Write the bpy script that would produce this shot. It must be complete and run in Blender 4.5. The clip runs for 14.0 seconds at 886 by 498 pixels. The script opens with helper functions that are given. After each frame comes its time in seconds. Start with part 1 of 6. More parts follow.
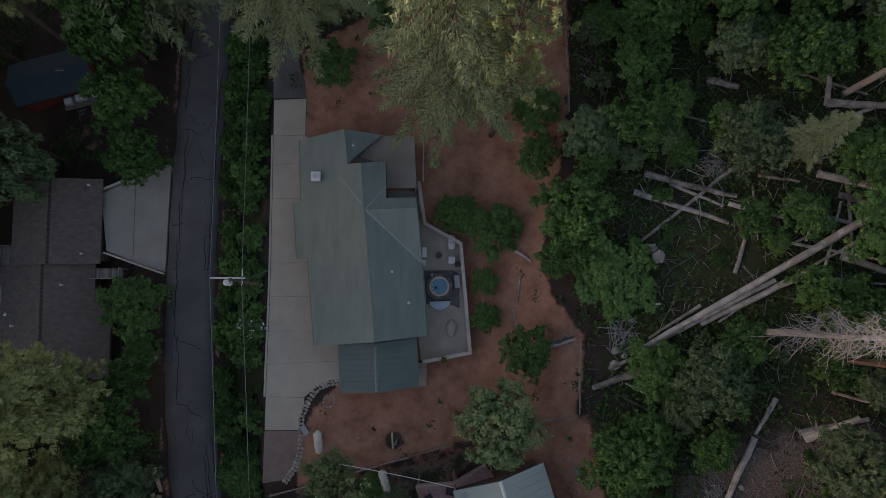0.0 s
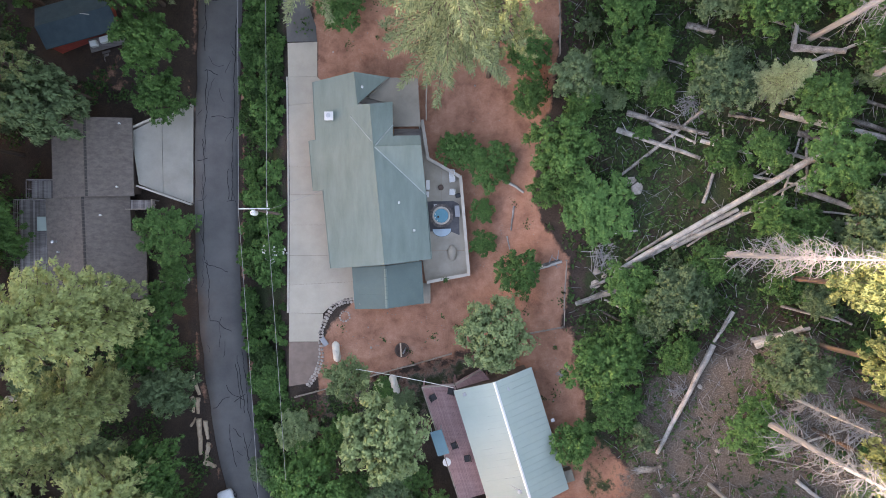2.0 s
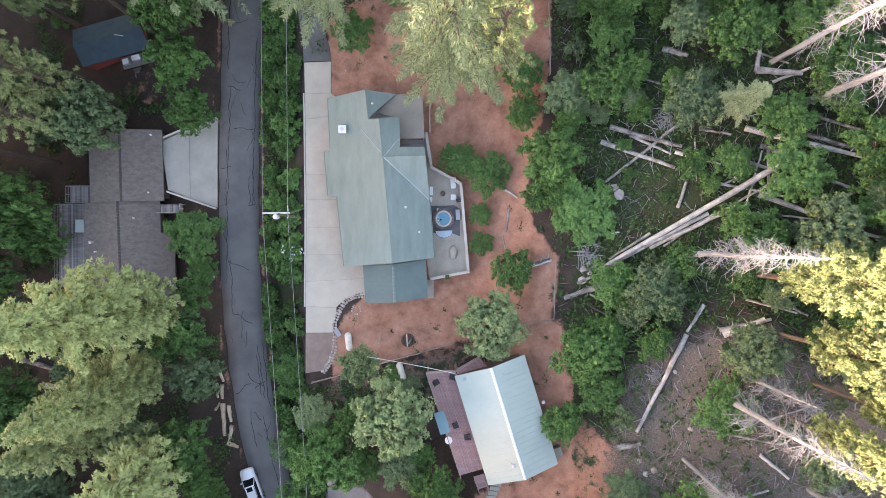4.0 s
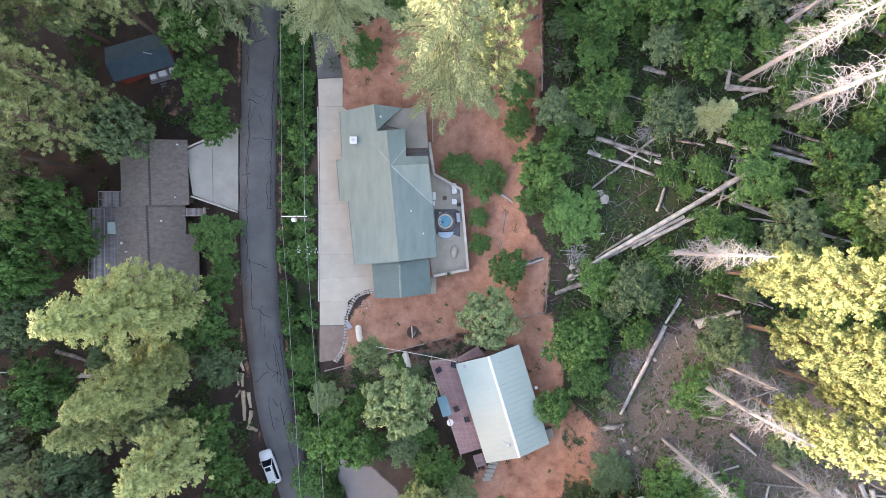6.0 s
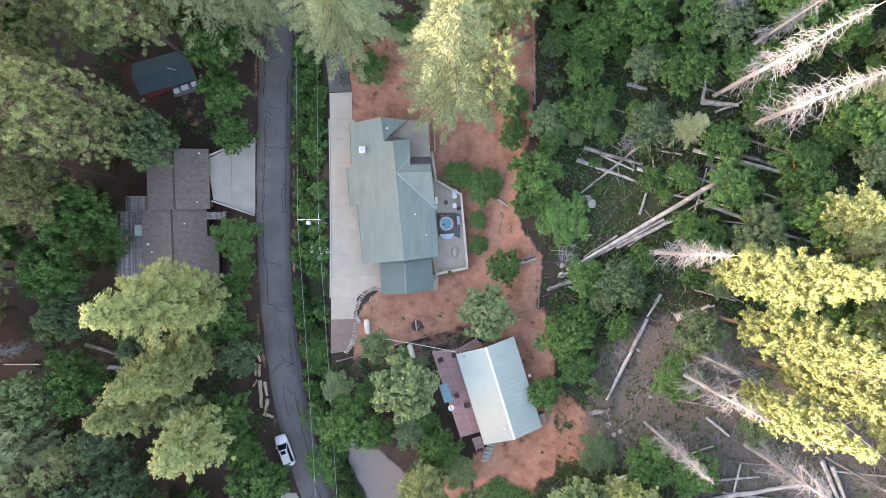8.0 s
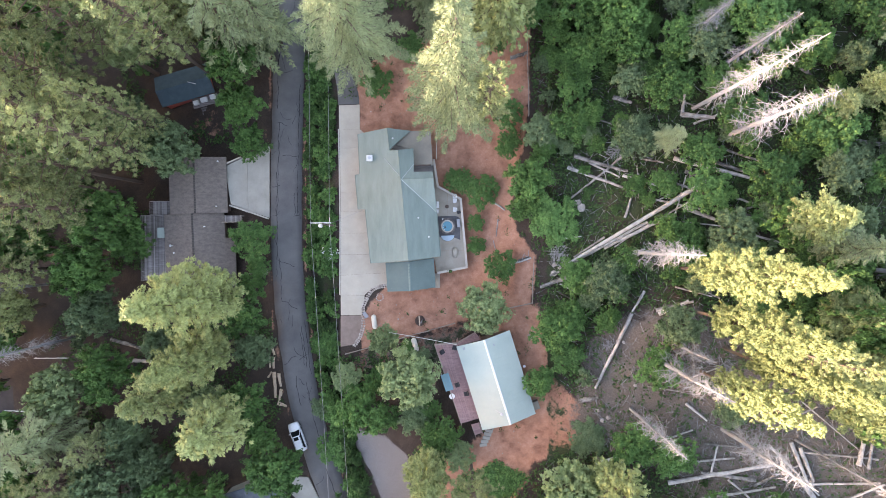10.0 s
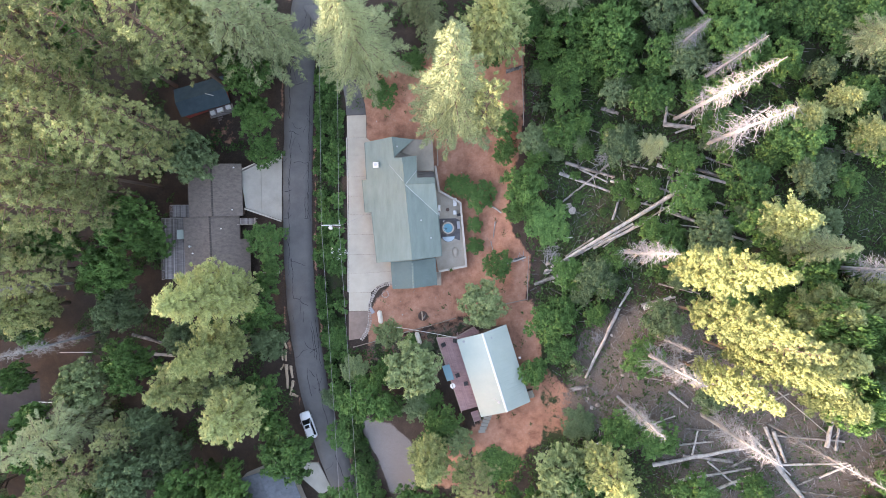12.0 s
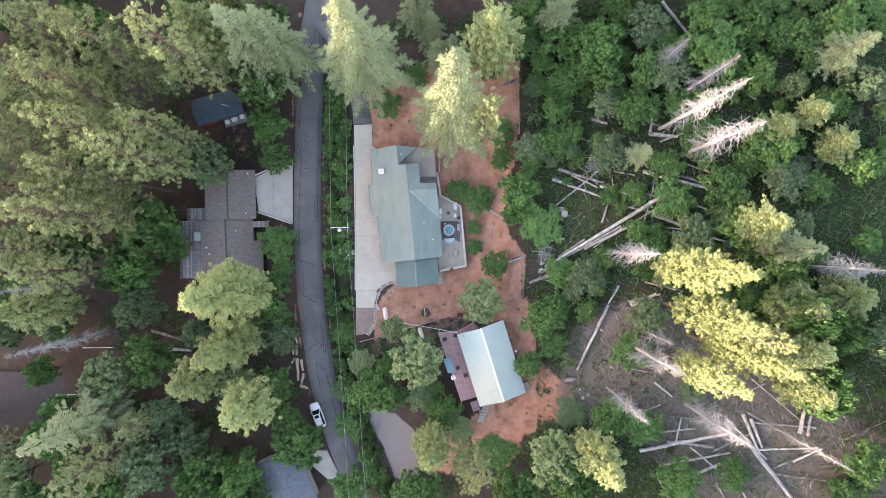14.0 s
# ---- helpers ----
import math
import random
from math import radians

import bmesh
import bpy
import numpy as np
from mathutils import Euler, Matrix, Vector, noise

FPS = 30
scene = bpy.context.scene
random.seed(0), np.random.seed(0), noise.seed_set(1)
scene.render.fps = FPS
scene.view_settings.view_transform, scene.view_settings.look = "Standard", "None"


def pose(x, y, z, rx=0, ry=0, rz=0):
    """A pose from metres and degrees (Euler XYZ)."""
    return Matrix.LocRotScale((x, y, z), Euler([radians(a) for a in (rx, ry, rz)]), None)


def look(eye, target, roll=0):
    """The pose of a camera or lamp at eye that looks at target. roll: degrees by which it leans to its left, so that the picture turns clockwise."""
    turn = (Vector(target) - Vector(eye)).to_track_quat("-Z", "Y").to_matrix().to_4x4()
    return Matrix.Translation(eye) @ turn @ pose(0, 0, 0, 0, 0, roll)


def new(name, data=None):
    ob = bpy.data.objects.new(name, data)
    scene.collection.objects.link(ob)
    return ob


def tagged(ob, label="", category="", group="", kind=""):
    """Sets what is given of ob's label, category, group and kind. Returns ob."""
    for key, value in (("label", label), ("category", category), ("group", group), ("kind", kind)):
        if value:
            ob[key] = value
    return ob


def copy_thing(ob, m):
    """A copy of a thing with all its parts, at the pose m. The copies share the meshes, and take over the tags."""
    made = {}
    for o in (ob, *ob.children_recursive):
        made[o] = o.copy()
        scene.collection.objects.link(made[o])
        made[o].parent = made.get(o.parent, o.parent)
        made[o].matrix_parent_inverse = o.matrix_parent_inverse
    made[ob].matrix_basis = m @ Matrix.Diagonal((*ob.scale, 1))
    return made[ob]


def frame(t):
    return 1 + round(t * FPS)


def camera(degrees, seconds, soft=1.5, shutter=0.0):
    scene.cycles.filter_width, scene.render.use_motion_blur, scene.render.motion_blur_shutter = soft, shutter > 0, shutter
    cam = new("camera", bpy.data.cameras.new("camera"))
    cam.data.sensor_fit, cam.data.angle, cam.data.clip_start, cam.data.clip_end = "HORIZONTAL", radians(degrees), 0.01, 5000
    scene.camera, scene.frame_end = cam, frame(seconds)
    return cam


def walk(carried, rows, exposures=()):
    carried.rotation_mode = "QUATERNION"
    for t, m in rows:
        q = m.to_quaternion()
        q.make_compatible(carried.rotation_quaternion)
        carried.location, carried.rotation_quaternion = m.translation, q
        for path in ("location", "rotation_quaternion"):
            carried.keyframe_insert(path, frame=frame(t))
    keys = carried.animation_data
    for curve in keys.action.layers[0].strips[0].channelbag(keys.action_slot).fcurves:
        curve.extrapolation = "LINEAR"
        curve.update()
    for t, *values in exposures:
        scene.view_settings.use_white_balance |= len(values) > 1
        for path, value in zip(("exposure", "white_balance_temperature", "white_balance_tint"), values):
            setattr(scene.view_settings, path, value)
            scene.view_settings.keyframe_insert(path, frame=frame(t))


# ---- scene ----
cam = camera(70.3, 14.0, 0.6)
METRES, EYE, TILT, LEAN, TURN = 50.0, 61.0, -83.9, 0.0, 0.0
ROWS = [
    (0.0, 0.0, 0.0, 0.0, -0.0, 0.0, -0.0),
    (0.5, 0.0011, -0.0311, -0.0025, 0.13, -6.42, 0.14),
    (1.0, 0.0007, -0.0677, 0.0017, 0.13, -6.46, 0.16),
    (1.5, 0.0, -0.104, 0.0057, 0.11, -6.48, 0.16),
    (2.0, -0.0009, -0.1398, 0.0096, 0.1, -6.5, 0.17),
    (2.5, -0.0021, -0.1756, 0.0136, 0.09, -6.5, 0.18),
    (3.0, -0.0029, -0.2112, 0.0179, 0.11, -6.51, 0.18),
    (5.5, -0.0054, -0.3893, 0.0393, 0.2, -6.58, 0.26),
    (6.0, -0.0059, -0.4252, 0.0431, 0.23, -6.56, 0.27),
    (6.5, -0.0065, -0.4612, 0.0469, 0.24, -6.56, 0.29),
    (7.0, -0.0069, -0.4972, 0.0507, 0.25, -6.54, 0.31),
    (7.5, -0.0075, -0.5332, 0.0547, 0.25, -6.54, 0.32),
    (8.0, -0.008, -0.5694, 0.0591, 0.26, -6.52, 0.35),
    (10.5, -0.0082, -0.7468, 0.0801, 0.34, -6.48, 0.48),
    (11.0, -0.0087, -0.7825, 0.0839, 0.34, -6.47, 0.51),
    (11.5, -0.0094, -0.818, 0.0873, 0.34, -6.45, 0.53),
    (12.0, -0.0103, -0.8532, 0.0909, 0.33, -6.43, 0.56),
    (12.5, -0.0108, -0.8881, 0.095, 0.33, -6.41, 0.57),
    (13.0, -0.0114, -0.9231, 0.0986, 0.32, -6.4, 0.59),
    (13.5, -0.0117, -0.9582, 0.1024, 0.34, -6.37, 0.6),
    (14.0, -0.0119, -0.9935, 0.1057, 0.36, -6.33, 0.61),
]
EXPOSURES = [(0.0, -1.95), (0.5, -1.27), (1.0, -0.68), (1.5, -0.22), (2.0, 0.14), (3.0, 0.42), (5.5, 0.5), (8.0, 0.5), (11.0, 0.52), (14.0, 0.55)]
BASE_STOPS = 3.8
walk(cam, [(t, pose(0, 0, EYE, TILT, LEAN, TURN) @ pose(METRES * x, METRES * y, METRES * z, 90 + pitch, roll, yaw)) for t, x, y, z, yaw, pitch, roll in ROWS],
     [(t, BASE_STOPS + s, 6700, 33) for t, s in EXPOSURES])

# world: low evening sun from the west, the slope itself lies in the shade of a far ridge
SUN_ELEVATION, SUN_AZIMUTH = 3.0, 258.0  # azimuth clockwise from north (+y)
world = bpy.data.worlds.new("world")
scene.world = world
world.use_nodes = True
wn = world.node_tree
sky = wn.nodes.new("ShaderNodeTexSky")
sky.sky_type, sky.sun_disc = "NISHITA", False
sky.sun_elevation, sky.sun_rotation = radians(SUN_ELEVATION), radians(SUN_AZIMUTH)
wn.nodes["Background"].inputs["Strength"].default_value = 0.15
wn.links.new(sky.outputs[0], wn.nodes["Background"].inputs["Color"])
sun = new("sun", bpy.data.lights.new("sun", "SUN"))
sun.data.energy, sun.data.angle, sun.data.color = 1.3, radians(0.6), (1.0, 0.89, 0.70)
az, el = radians(SUN_AZIMUTH), radians(SUN_ELEVATION)
to_sun = Vector((math.sin(az) * math.cos(el), math.cos(az) * math.cos(el), math.sin(el)))
sun.matrix_world = look(to_sun * 100, (0, 0, 0))


def lerp_table(v, table):
    """Smooth piecewise curve through pairs (position, value)."""
    if v <= table[0][0]:
        return table[0][1]
    for (a, fa), (b, fb) in zip(table, table[1:]):
        if v <= b:
            k = (v - a) / (b - a)
            return fa + (fb - fa) * k
    return table[-1][1]


def smooth(a, b, v):
    k = min(1.0, max(0.0, (v - a) / (b - a)))
    return k * k * (3 - 2 * k)


ROAD_LINE = [(-120, 18.0), (-70, -3.0), (-46, -17.1), (-38, -19.8), (-31, -22.8), (-25.6, -23.6), (-17, -25.2), (-6, -26.3), (11, -26.4), (28, -25.7), (36, -25.6), (44, -24.2), (60, -20.0), (120, -5.0)]
ROAD_HALF = 2.5


def road_x(y):
    k = [(-9, 0.1), (-6, 0.2), (-3, 0.25), (0, 0.0), (3, 0.25), (6, 0.2), (9, 0.1)]
    return sum(lerp_table(y + d, ROAD_LINE) * w for d, w in k) / 1.1


SLOPE = [(-2200, 75.0), (-900, 73.0), (-420, 5.0), (-260, -18.0), (-120, -17.0), (-80, -14.5), (-52, -10.2), (-40, -7.6), (-32, -5.6), (-29.3, -4.8), (-23.2, -4.6), (-21.4, -4.1), (-17.3, -1.0), (-10, -0.2), (3, 2.0), (9, 3.3), (14, 4.2),
         (20, 6.0), (34, 10.8), (56, 16.6), (90, 24.0), (200, 44.0), (900, 120.0)]
PAD = [(-23.2, -4.6), (-21.4, -4.0), (-17.3, -0.12), (-16.9, -0.05), (3.0, 0.0), (5.0, 0.5), (9, 2.2), (14, 4.0), (20, 6.0)]


def ground_z(x, y):
    """Height of the ground: a slope that rises to the east, cut by the road and the level pad of the big house."""
    u = x if abs(x) > 150 else x - (road_x(y) + 26.3) * (1 - smooth(-19, -8, x)) * smooth(-60, -45, x)
    z = lerp_table(u, SLOPE)
    if -23.2 < u < 20:
        k = smooth(-20.5, -14.5, y) * (1 - smooth(17.5, 25, y))
        z += (lerp_table(u, PAD) - z) * k
    if -17.6 < x < -12.8:
        k = smooth(-17.0, -15.2, y) * (1 - smooth(19.5, 23.5, y))
        z += (min(z, -0.16) - z) * k
    n = noise.noise(Vector((x * 0.06, y * 0.06, 3.0))) * 0.5
    z += n * (smooth(13, 22, x) + smooth(-30, -38, x)) + 60.0 * smooth(160, 900, abs(y)) * smooth(-60, -200, x)
    return z


# ---- materials ----
def material(name, dark, light, scale=2.0, fine=30.0, rough=0.85, bump=0.25, metal=0.0, spread=0.0, stretch=(1, 1, 1), contrast=0.5, depth=0.03):
    """A procedural surface: large blotches and fine grain between two colours, grain as relief; spread varies single pieces."""
    m = bpy.data.materials.new(name)
    m.use_nodes = True
    t = m.node_tree
    b = t.nodes["Principled BSDF"]
    b.inputs["Roughness"].default_value, b.inputs["Metallic"].default_value = rough, metal
    co, mp = t.nodes.new("ShaderNodeTexCoord"), t.nodes.new("ShaderNodeMapping")
    mp.inputs["Scale"].default_value = stretch
    t.links.new(co.outputs["Object"], mp.inputs["Vector"])
    big, small = t.nodes.new("ShaderNodeTexNoise"), t.nodes.new("ShaderNodeTexNoise")
    big.inputs["Scale"].default_value, small.inputs["Scale"].default_value = scale, fine
    big.inputs["Detail"].default_value = 6
    big.inputs["Roughness"].default_value = 0.65
    for n in (big, small):
        t.links.new(mp.outputs[0], n.inputs["Vector"])
    add = t.nodes.new("ShaderNodeMath")
    add.operation = "MULTIPLY_ADD"
    add.inputs[1].default_value, add.inputs[2].default_value = 0.4, -0.2
    t.links.new(small.outputs[0], add.inputs[0])
    total = t.nodes.new("ShaderNodeMath")
    t.links.new(big.outputs[0], total.inputs[0])
    t.links.new(add.outputs[0], total.inputs[1])
    fac = total.outputs[0]
    if spread:
        info, sp = t.nodes.new("ShaderNodeObjectInfo"), t.nodes.new("ShaderNodeMath")
        sp.operation = "MULTIPLY_ADD"
        sp.inputs[1].default_value = spread
        t.links.new(info.outputs["Random"], sp.inputs[0])
        off = t.nodes.new("ShaderNodeMath")
        off.inputs[1].default_value = -spread / 2
        t.links.new(fac, off.inputs[0])
        t.links.new(off.outputs[0], sp.inputs[2])
        fac = sp.outputs[0]
    ramp = t.nodes.new("ShaderNodeValToRGB")
    ramp.color_ramp.elements[0].position, ramp.color_ramp.elements[1].position = 0.5 - contrast / 2, 0.5 + contrast / 2
    ramp.color_ramp.elements[0].color, ramp.color_ramp.elements[1].color = (*dark, 1), (*light, 1)
    t.links.new(fac, ramp.inputs[0])
    t.links.new(ramp.outputs[0], b.inputs["Base Color"])
    if bump:
        bp = t.nodes.new("ShaderNodeBump")
        bp.inputs["Strength"].default_value, bp.inputs["Distance"].default_value = bump, depth
        t.links.new(total.outputs[0], bp.inputs["Height"])
        t.links.new(bp.outputs[0], b.inputs["Normal"])
    return m


def leaf_material(name, dark, light, through_light=0.10):
    """Foliage: every leaf cluster and every plant has a tone of its own."""
    m = bpy.data.materials.new(name)
    m.use_nodes = True
    t = m.node_tree
    b = t.nodes["Principled BSDF"]
    b.inputs["Roughness"].default_value = 0.7
    b.inputs["Specular IOR Level"].default_value = 0.25
    own, info, mix = t.nodes.new("ShaderNodeAttribute"), t.nodes.new("ShaderNodeObjectInfo"), t.nodes.new("ShaderNodeMath")
    own.attribute_name = "tone"
    mix.operation = "MULTIPLY_ADD"
    mix.inputs[1].default_value = 0.7
    sc = t.nodes.new("ShaderNodeMath")
    sc.operation = "MULTIPLY"
    sc.inputs[1].default_value = 0.3
    t.links.new(info.outputs["Random"], sc.inputs[0])
    t.links.new(own.outputs["Fac"], mix.inputs[0])
    t.links.new(sc.outputs[0], mix.inputs[2])
    ramp = t.nodes.new("ShaderNodeValToRGB")
    ramp.color_ramp.elements[0].color, ramp.color_ramp.elements[1].color = (*dark, 1), (*light, 1)
    t.links.new(mix.outputs[0], ramp.inputs[0])
    t.links.new(ramp.outputs[0], b.inputs["Base Color"])
    tr, ms = t.nodes.new("ShaderNodeBsdfTranslucent"), t.nodes.new("ShaderNodeMixShader")
    ms.inputs[0].default_value = through_light
    t.links.new(ramp.outputs[0], tr.inputs["Color"])
    t.links.new(b.outputs[0], ms.inputs[1])
    t.links.new(tr.outputs[0], ms.inputs[2])
    t.links.new(ms.outputs[0], t.nodes["Material Output"].inputs["Surface"])
    return m


def plain(name, colour, rough=0.5, metal=0.0):
    return material(name, [c * 0.85 for c in colour], colour, 3, 60, rough, 0.05, metal)


OAK_LEAF = leaf_material("oak_leaf", (0.012, 0.038, 0.011), (0.148, 0.30, 0.082))
PALE_LEAF = leaf_material("pale_oak_leaf", (0.105, 0.16, 0.07), (0.34, 0.43, 0.195))
CEDAR_LEAF = leaf_material("cedar_leaf", (0.06, 0.088, 0.03), (0.37, 0.425, 0.165))
PINE_LEAF = leaf_material("pine_needles", (0.03, 0.05, 0.019), (0.35, 0.405, 0.175))
FIR_LEAF = leaf_material("fir_needles", (0.05, 0.08, 0.036), (0.36, 0.42, 0.215))
GREY_LEAF = leaf_material("grey_green_leaf", (0.03, 0.058, 0.027), (0.21, 0.3, 0.145))
RIDGE_CAP = material("dark_ridge_cap", (0.035, 0.03, 0.028), (0.08, 0.07, 0.065), 3, 20, 0.9, 0.3)
BRUSH_LEAF = leaf_material("brush_leaf", (0.011, 0.032, 0.01), (0.08, 0.155, 0.043))
FLOWER = leaf_material("white_blossom", (0.6, 0.6, 0.55), (0.8, 0.8, 0.75))
BARK = material("bark", (0.05, 0.035, 0.028), (0.17, 0.12, 0.09), 3, 25, 0.95, 0.6, stretch=(1, 1, 0.25))
GREY_WOOD = material("weathered_dead_wood", (0.15, 0.152, 0.158), (0.37, 0.372, 0.38), 1.5, 20, 0.9, 0.4, spread=0.25)
LOG_WOOD = material("fallen_log_wood", (0.075, 0.068, 0.06), (0.47, 0.45, 0.42), 1.1, 14, 0.9, 0.8, spread=0.4, contrast=0.45)
CUT_WOOD = material("cut_wood", (0.34, 0.25, 0.17), (0.55, 0.44, 0.32), 3, 25, 0.85, 0.3, spread=0.3)
ASPHALT = material("asphalt", (0.085, 0.083, 0.082), (0.16, 0.155, 0.15), 0.35, 40, 0.9, 0.3, contrast=0.6)
TAR = plain("tar_seal", (0.012, 0.012, 0.014), 0.6)
CONCRETE = material("concrete", (0.34, 0.30, 0.24), (0.48, 0.43, 0.35), 0.5, 25, 0.9, 0.15, spread=0.12, contrast=0.7)
GREY_CONCRETE = material("grey_concrete", (0.25, 0.24, 0.205), (0.38, 0.36, 0.315), 0.45, 20, 0.9, 0.15, contrast=0.6)
PATIO = material("patio_concrete", (0.28, 0.25, 0.20), (0.40, 0.36, 0.30), 0.7, 20, 0.9, 0.15, spread=0.1)
DARK_PAVING = material("dark_paving", (0.07, 0.07, 0.075), (0.14, 0.135, 0.14), 2, 20, 0.85, 0.2)
LOT_ASPHALT = material("dark_lot_asphalt", (0.03, 0.028, 0.028), (0.06, 0.055, 0.055), 0.6, 20, 0.9, 0.2)
STONE = material("field_stone", (0.26, 0.22, 0.19), (0.48, 0.42, 0.37), 3, 20, 0.9, 0.4, spread=0.5)
GREEN_ROOF = material("green_roofing", (0.122, 0.165, 0.14), (0.198, 0.244, 0.215), 0.8, 30, 0.6, 0.08, stretch=(1.3, 0.3, 1), contrast=0.5)
APRON = material("worn_asphalt", (0.17, 0.125, 0.10), (0.27, 0.20, 0.165), 0.8, 30, 0.9, 0.3)
DARK_ROOF = material("dark_green_roofing", (0.075, 0.115, 0.105), (0.115, 0.16, 0.145), 0.6, 40, 0.6, 0.12, contrast=0.6)
TAN_ROOF = material("tan_roll_roofing", (0.18, 0.162, 0.13), (0.27, 0.245, 0.20), 0.5, 40, 0.85, 0.1)
WORN_STREAK = material("chalky_roof_streak", (0.24, 0.285, 0.27), (0.33, 0.375, 0.36), 1.2, 14, 0.6, 0.05, stretch=(1.5, 0.3, 1))
WHITE_METAL = material("pale_green_metal_roofing", (0.275, 0.335, 0.30), (0.375, 0.43, 0.385), 0.3, 30, 0.75, 0.05, contrast=0.7)
BROWN_SHINGLE = material("brown_shingle", (0.092, 0.077, 0.066), (0.20, 0.168, 0.146), 1.2, 9, 0.95, 0.5, stretch=(1.2, 2.0, 1), contrast=0.55)
BLUE_ROOF = material("slate_blue_roofing", (0.03, 0.06, 0.075), (0.06, 0.10, 0.12), 0.8, 30, 0.7, 0.2)
GREY_SHINGLE = material("grey_shingle", (0.075, 0.085, 0.10), (0.15, 0.165, 0.185), 1.5, 25, 0.9, 0.4)
CREAM = material("cream_stucco", (0.40, 0.36, 0.31), (0.54, 0.495, 0.43), 1.0, 30, 0.9, 0.2)
BROWN_SIDING = material("brown_siding", (0.12, 0.085, 0.065), (0.22, 0.165, 0.13), 1.5, 20, 0.85, 0.3, stretch=(1, 1, 6))
RED_PAINT = material("red_siding", (0.30, 0.055, 0.04), (0.42, 0.09, 0.065), 2, 20, 0.7, 0.2)
DECK_WOOD = material("red_brown_deck_boards", (0.26, 0.155, 0.15), (0.38, 0.245, 0.235), 1.2, 20, 0.8, 0.25, spread=0.25, stretch=(0.4, 3, 1))
GREY_DECK = material("grey_deck_boards", (0.13, 0.115, 0.11), (0.30, 0.275, 0.26), 1.5, 18, 0.9, 0.3, spread=0.5, stretch=(0.4, 3, 1))
WHITE_PAINT = plain("white_paint", (0.74, 0.74, 0.72), 0.45)
TANK_PAINT = plain("cream_tank_paint", (0.66, 0.62, 0.53), 0.45)
CAR_PAINT = plain("white_car_paint", (0.72, 0.73, 0.74), 0.2)
BLACK = plain("black_plastic", (0.02, 0.02, 0.022), 0.5)
CAR_GLASS = plain("dark_car_glass", (0.012, 0.014, 0.018), 0.08)
RUBBER = plain("tyre_rubber", (0.018, 0.018, 0.018), 0.85)
ALLOY = plain("wheel_alloy", (0.5, 0.5, 0.52), 0.3, 0.9)
STEEL = plain("galvanised_steel", (0.55, 0.56, 0.57), 0.4, 0.8)
POLE_WOOD = material("pole_wood", (0.07, 0.05, 0.04), (0.15, 0.115, 0.09), 2, 20, 0.9, 0.3)
WIRE = plain("wire", (0.3, 0.3, 0.3), 0.6)
PALE_CORD = plain("pale_cable", (0.75, 0.73, 0.68), 0.6)
FENCE_WOOD = material("fence_wood", (0.20, 0.16, 0.13), (0.38, 0.32, 0.27), 2, 20, 0.9, 0.3, spread=0.3)
TUB_COVER = plain("pale_blue_tub_cover", (0.42, 0.53, 0.60), 0.5)
TEAL = plain("teal_canvas", (0.13, 0.24, 0.28), 0.8)
TUB_WOOD = material("tub_surround_wood", (0.10, 0.085, 0.08), (0.20, 0.17, 0.155), 2, 20, 0.8, 0.3, spread=0.3)
RUST = material("rusty_steel", (0.06, 0.045, 0.04), (0.16, 0.10, 0.075), 4, 30, 0.9, 0.4)
SLAT_GREY = plain("grey_metal", (0.30, 0.31, 0.33), 0.5)
WATER = plain("tub_water", (0.10, 0.30, 0.38), 0.04)


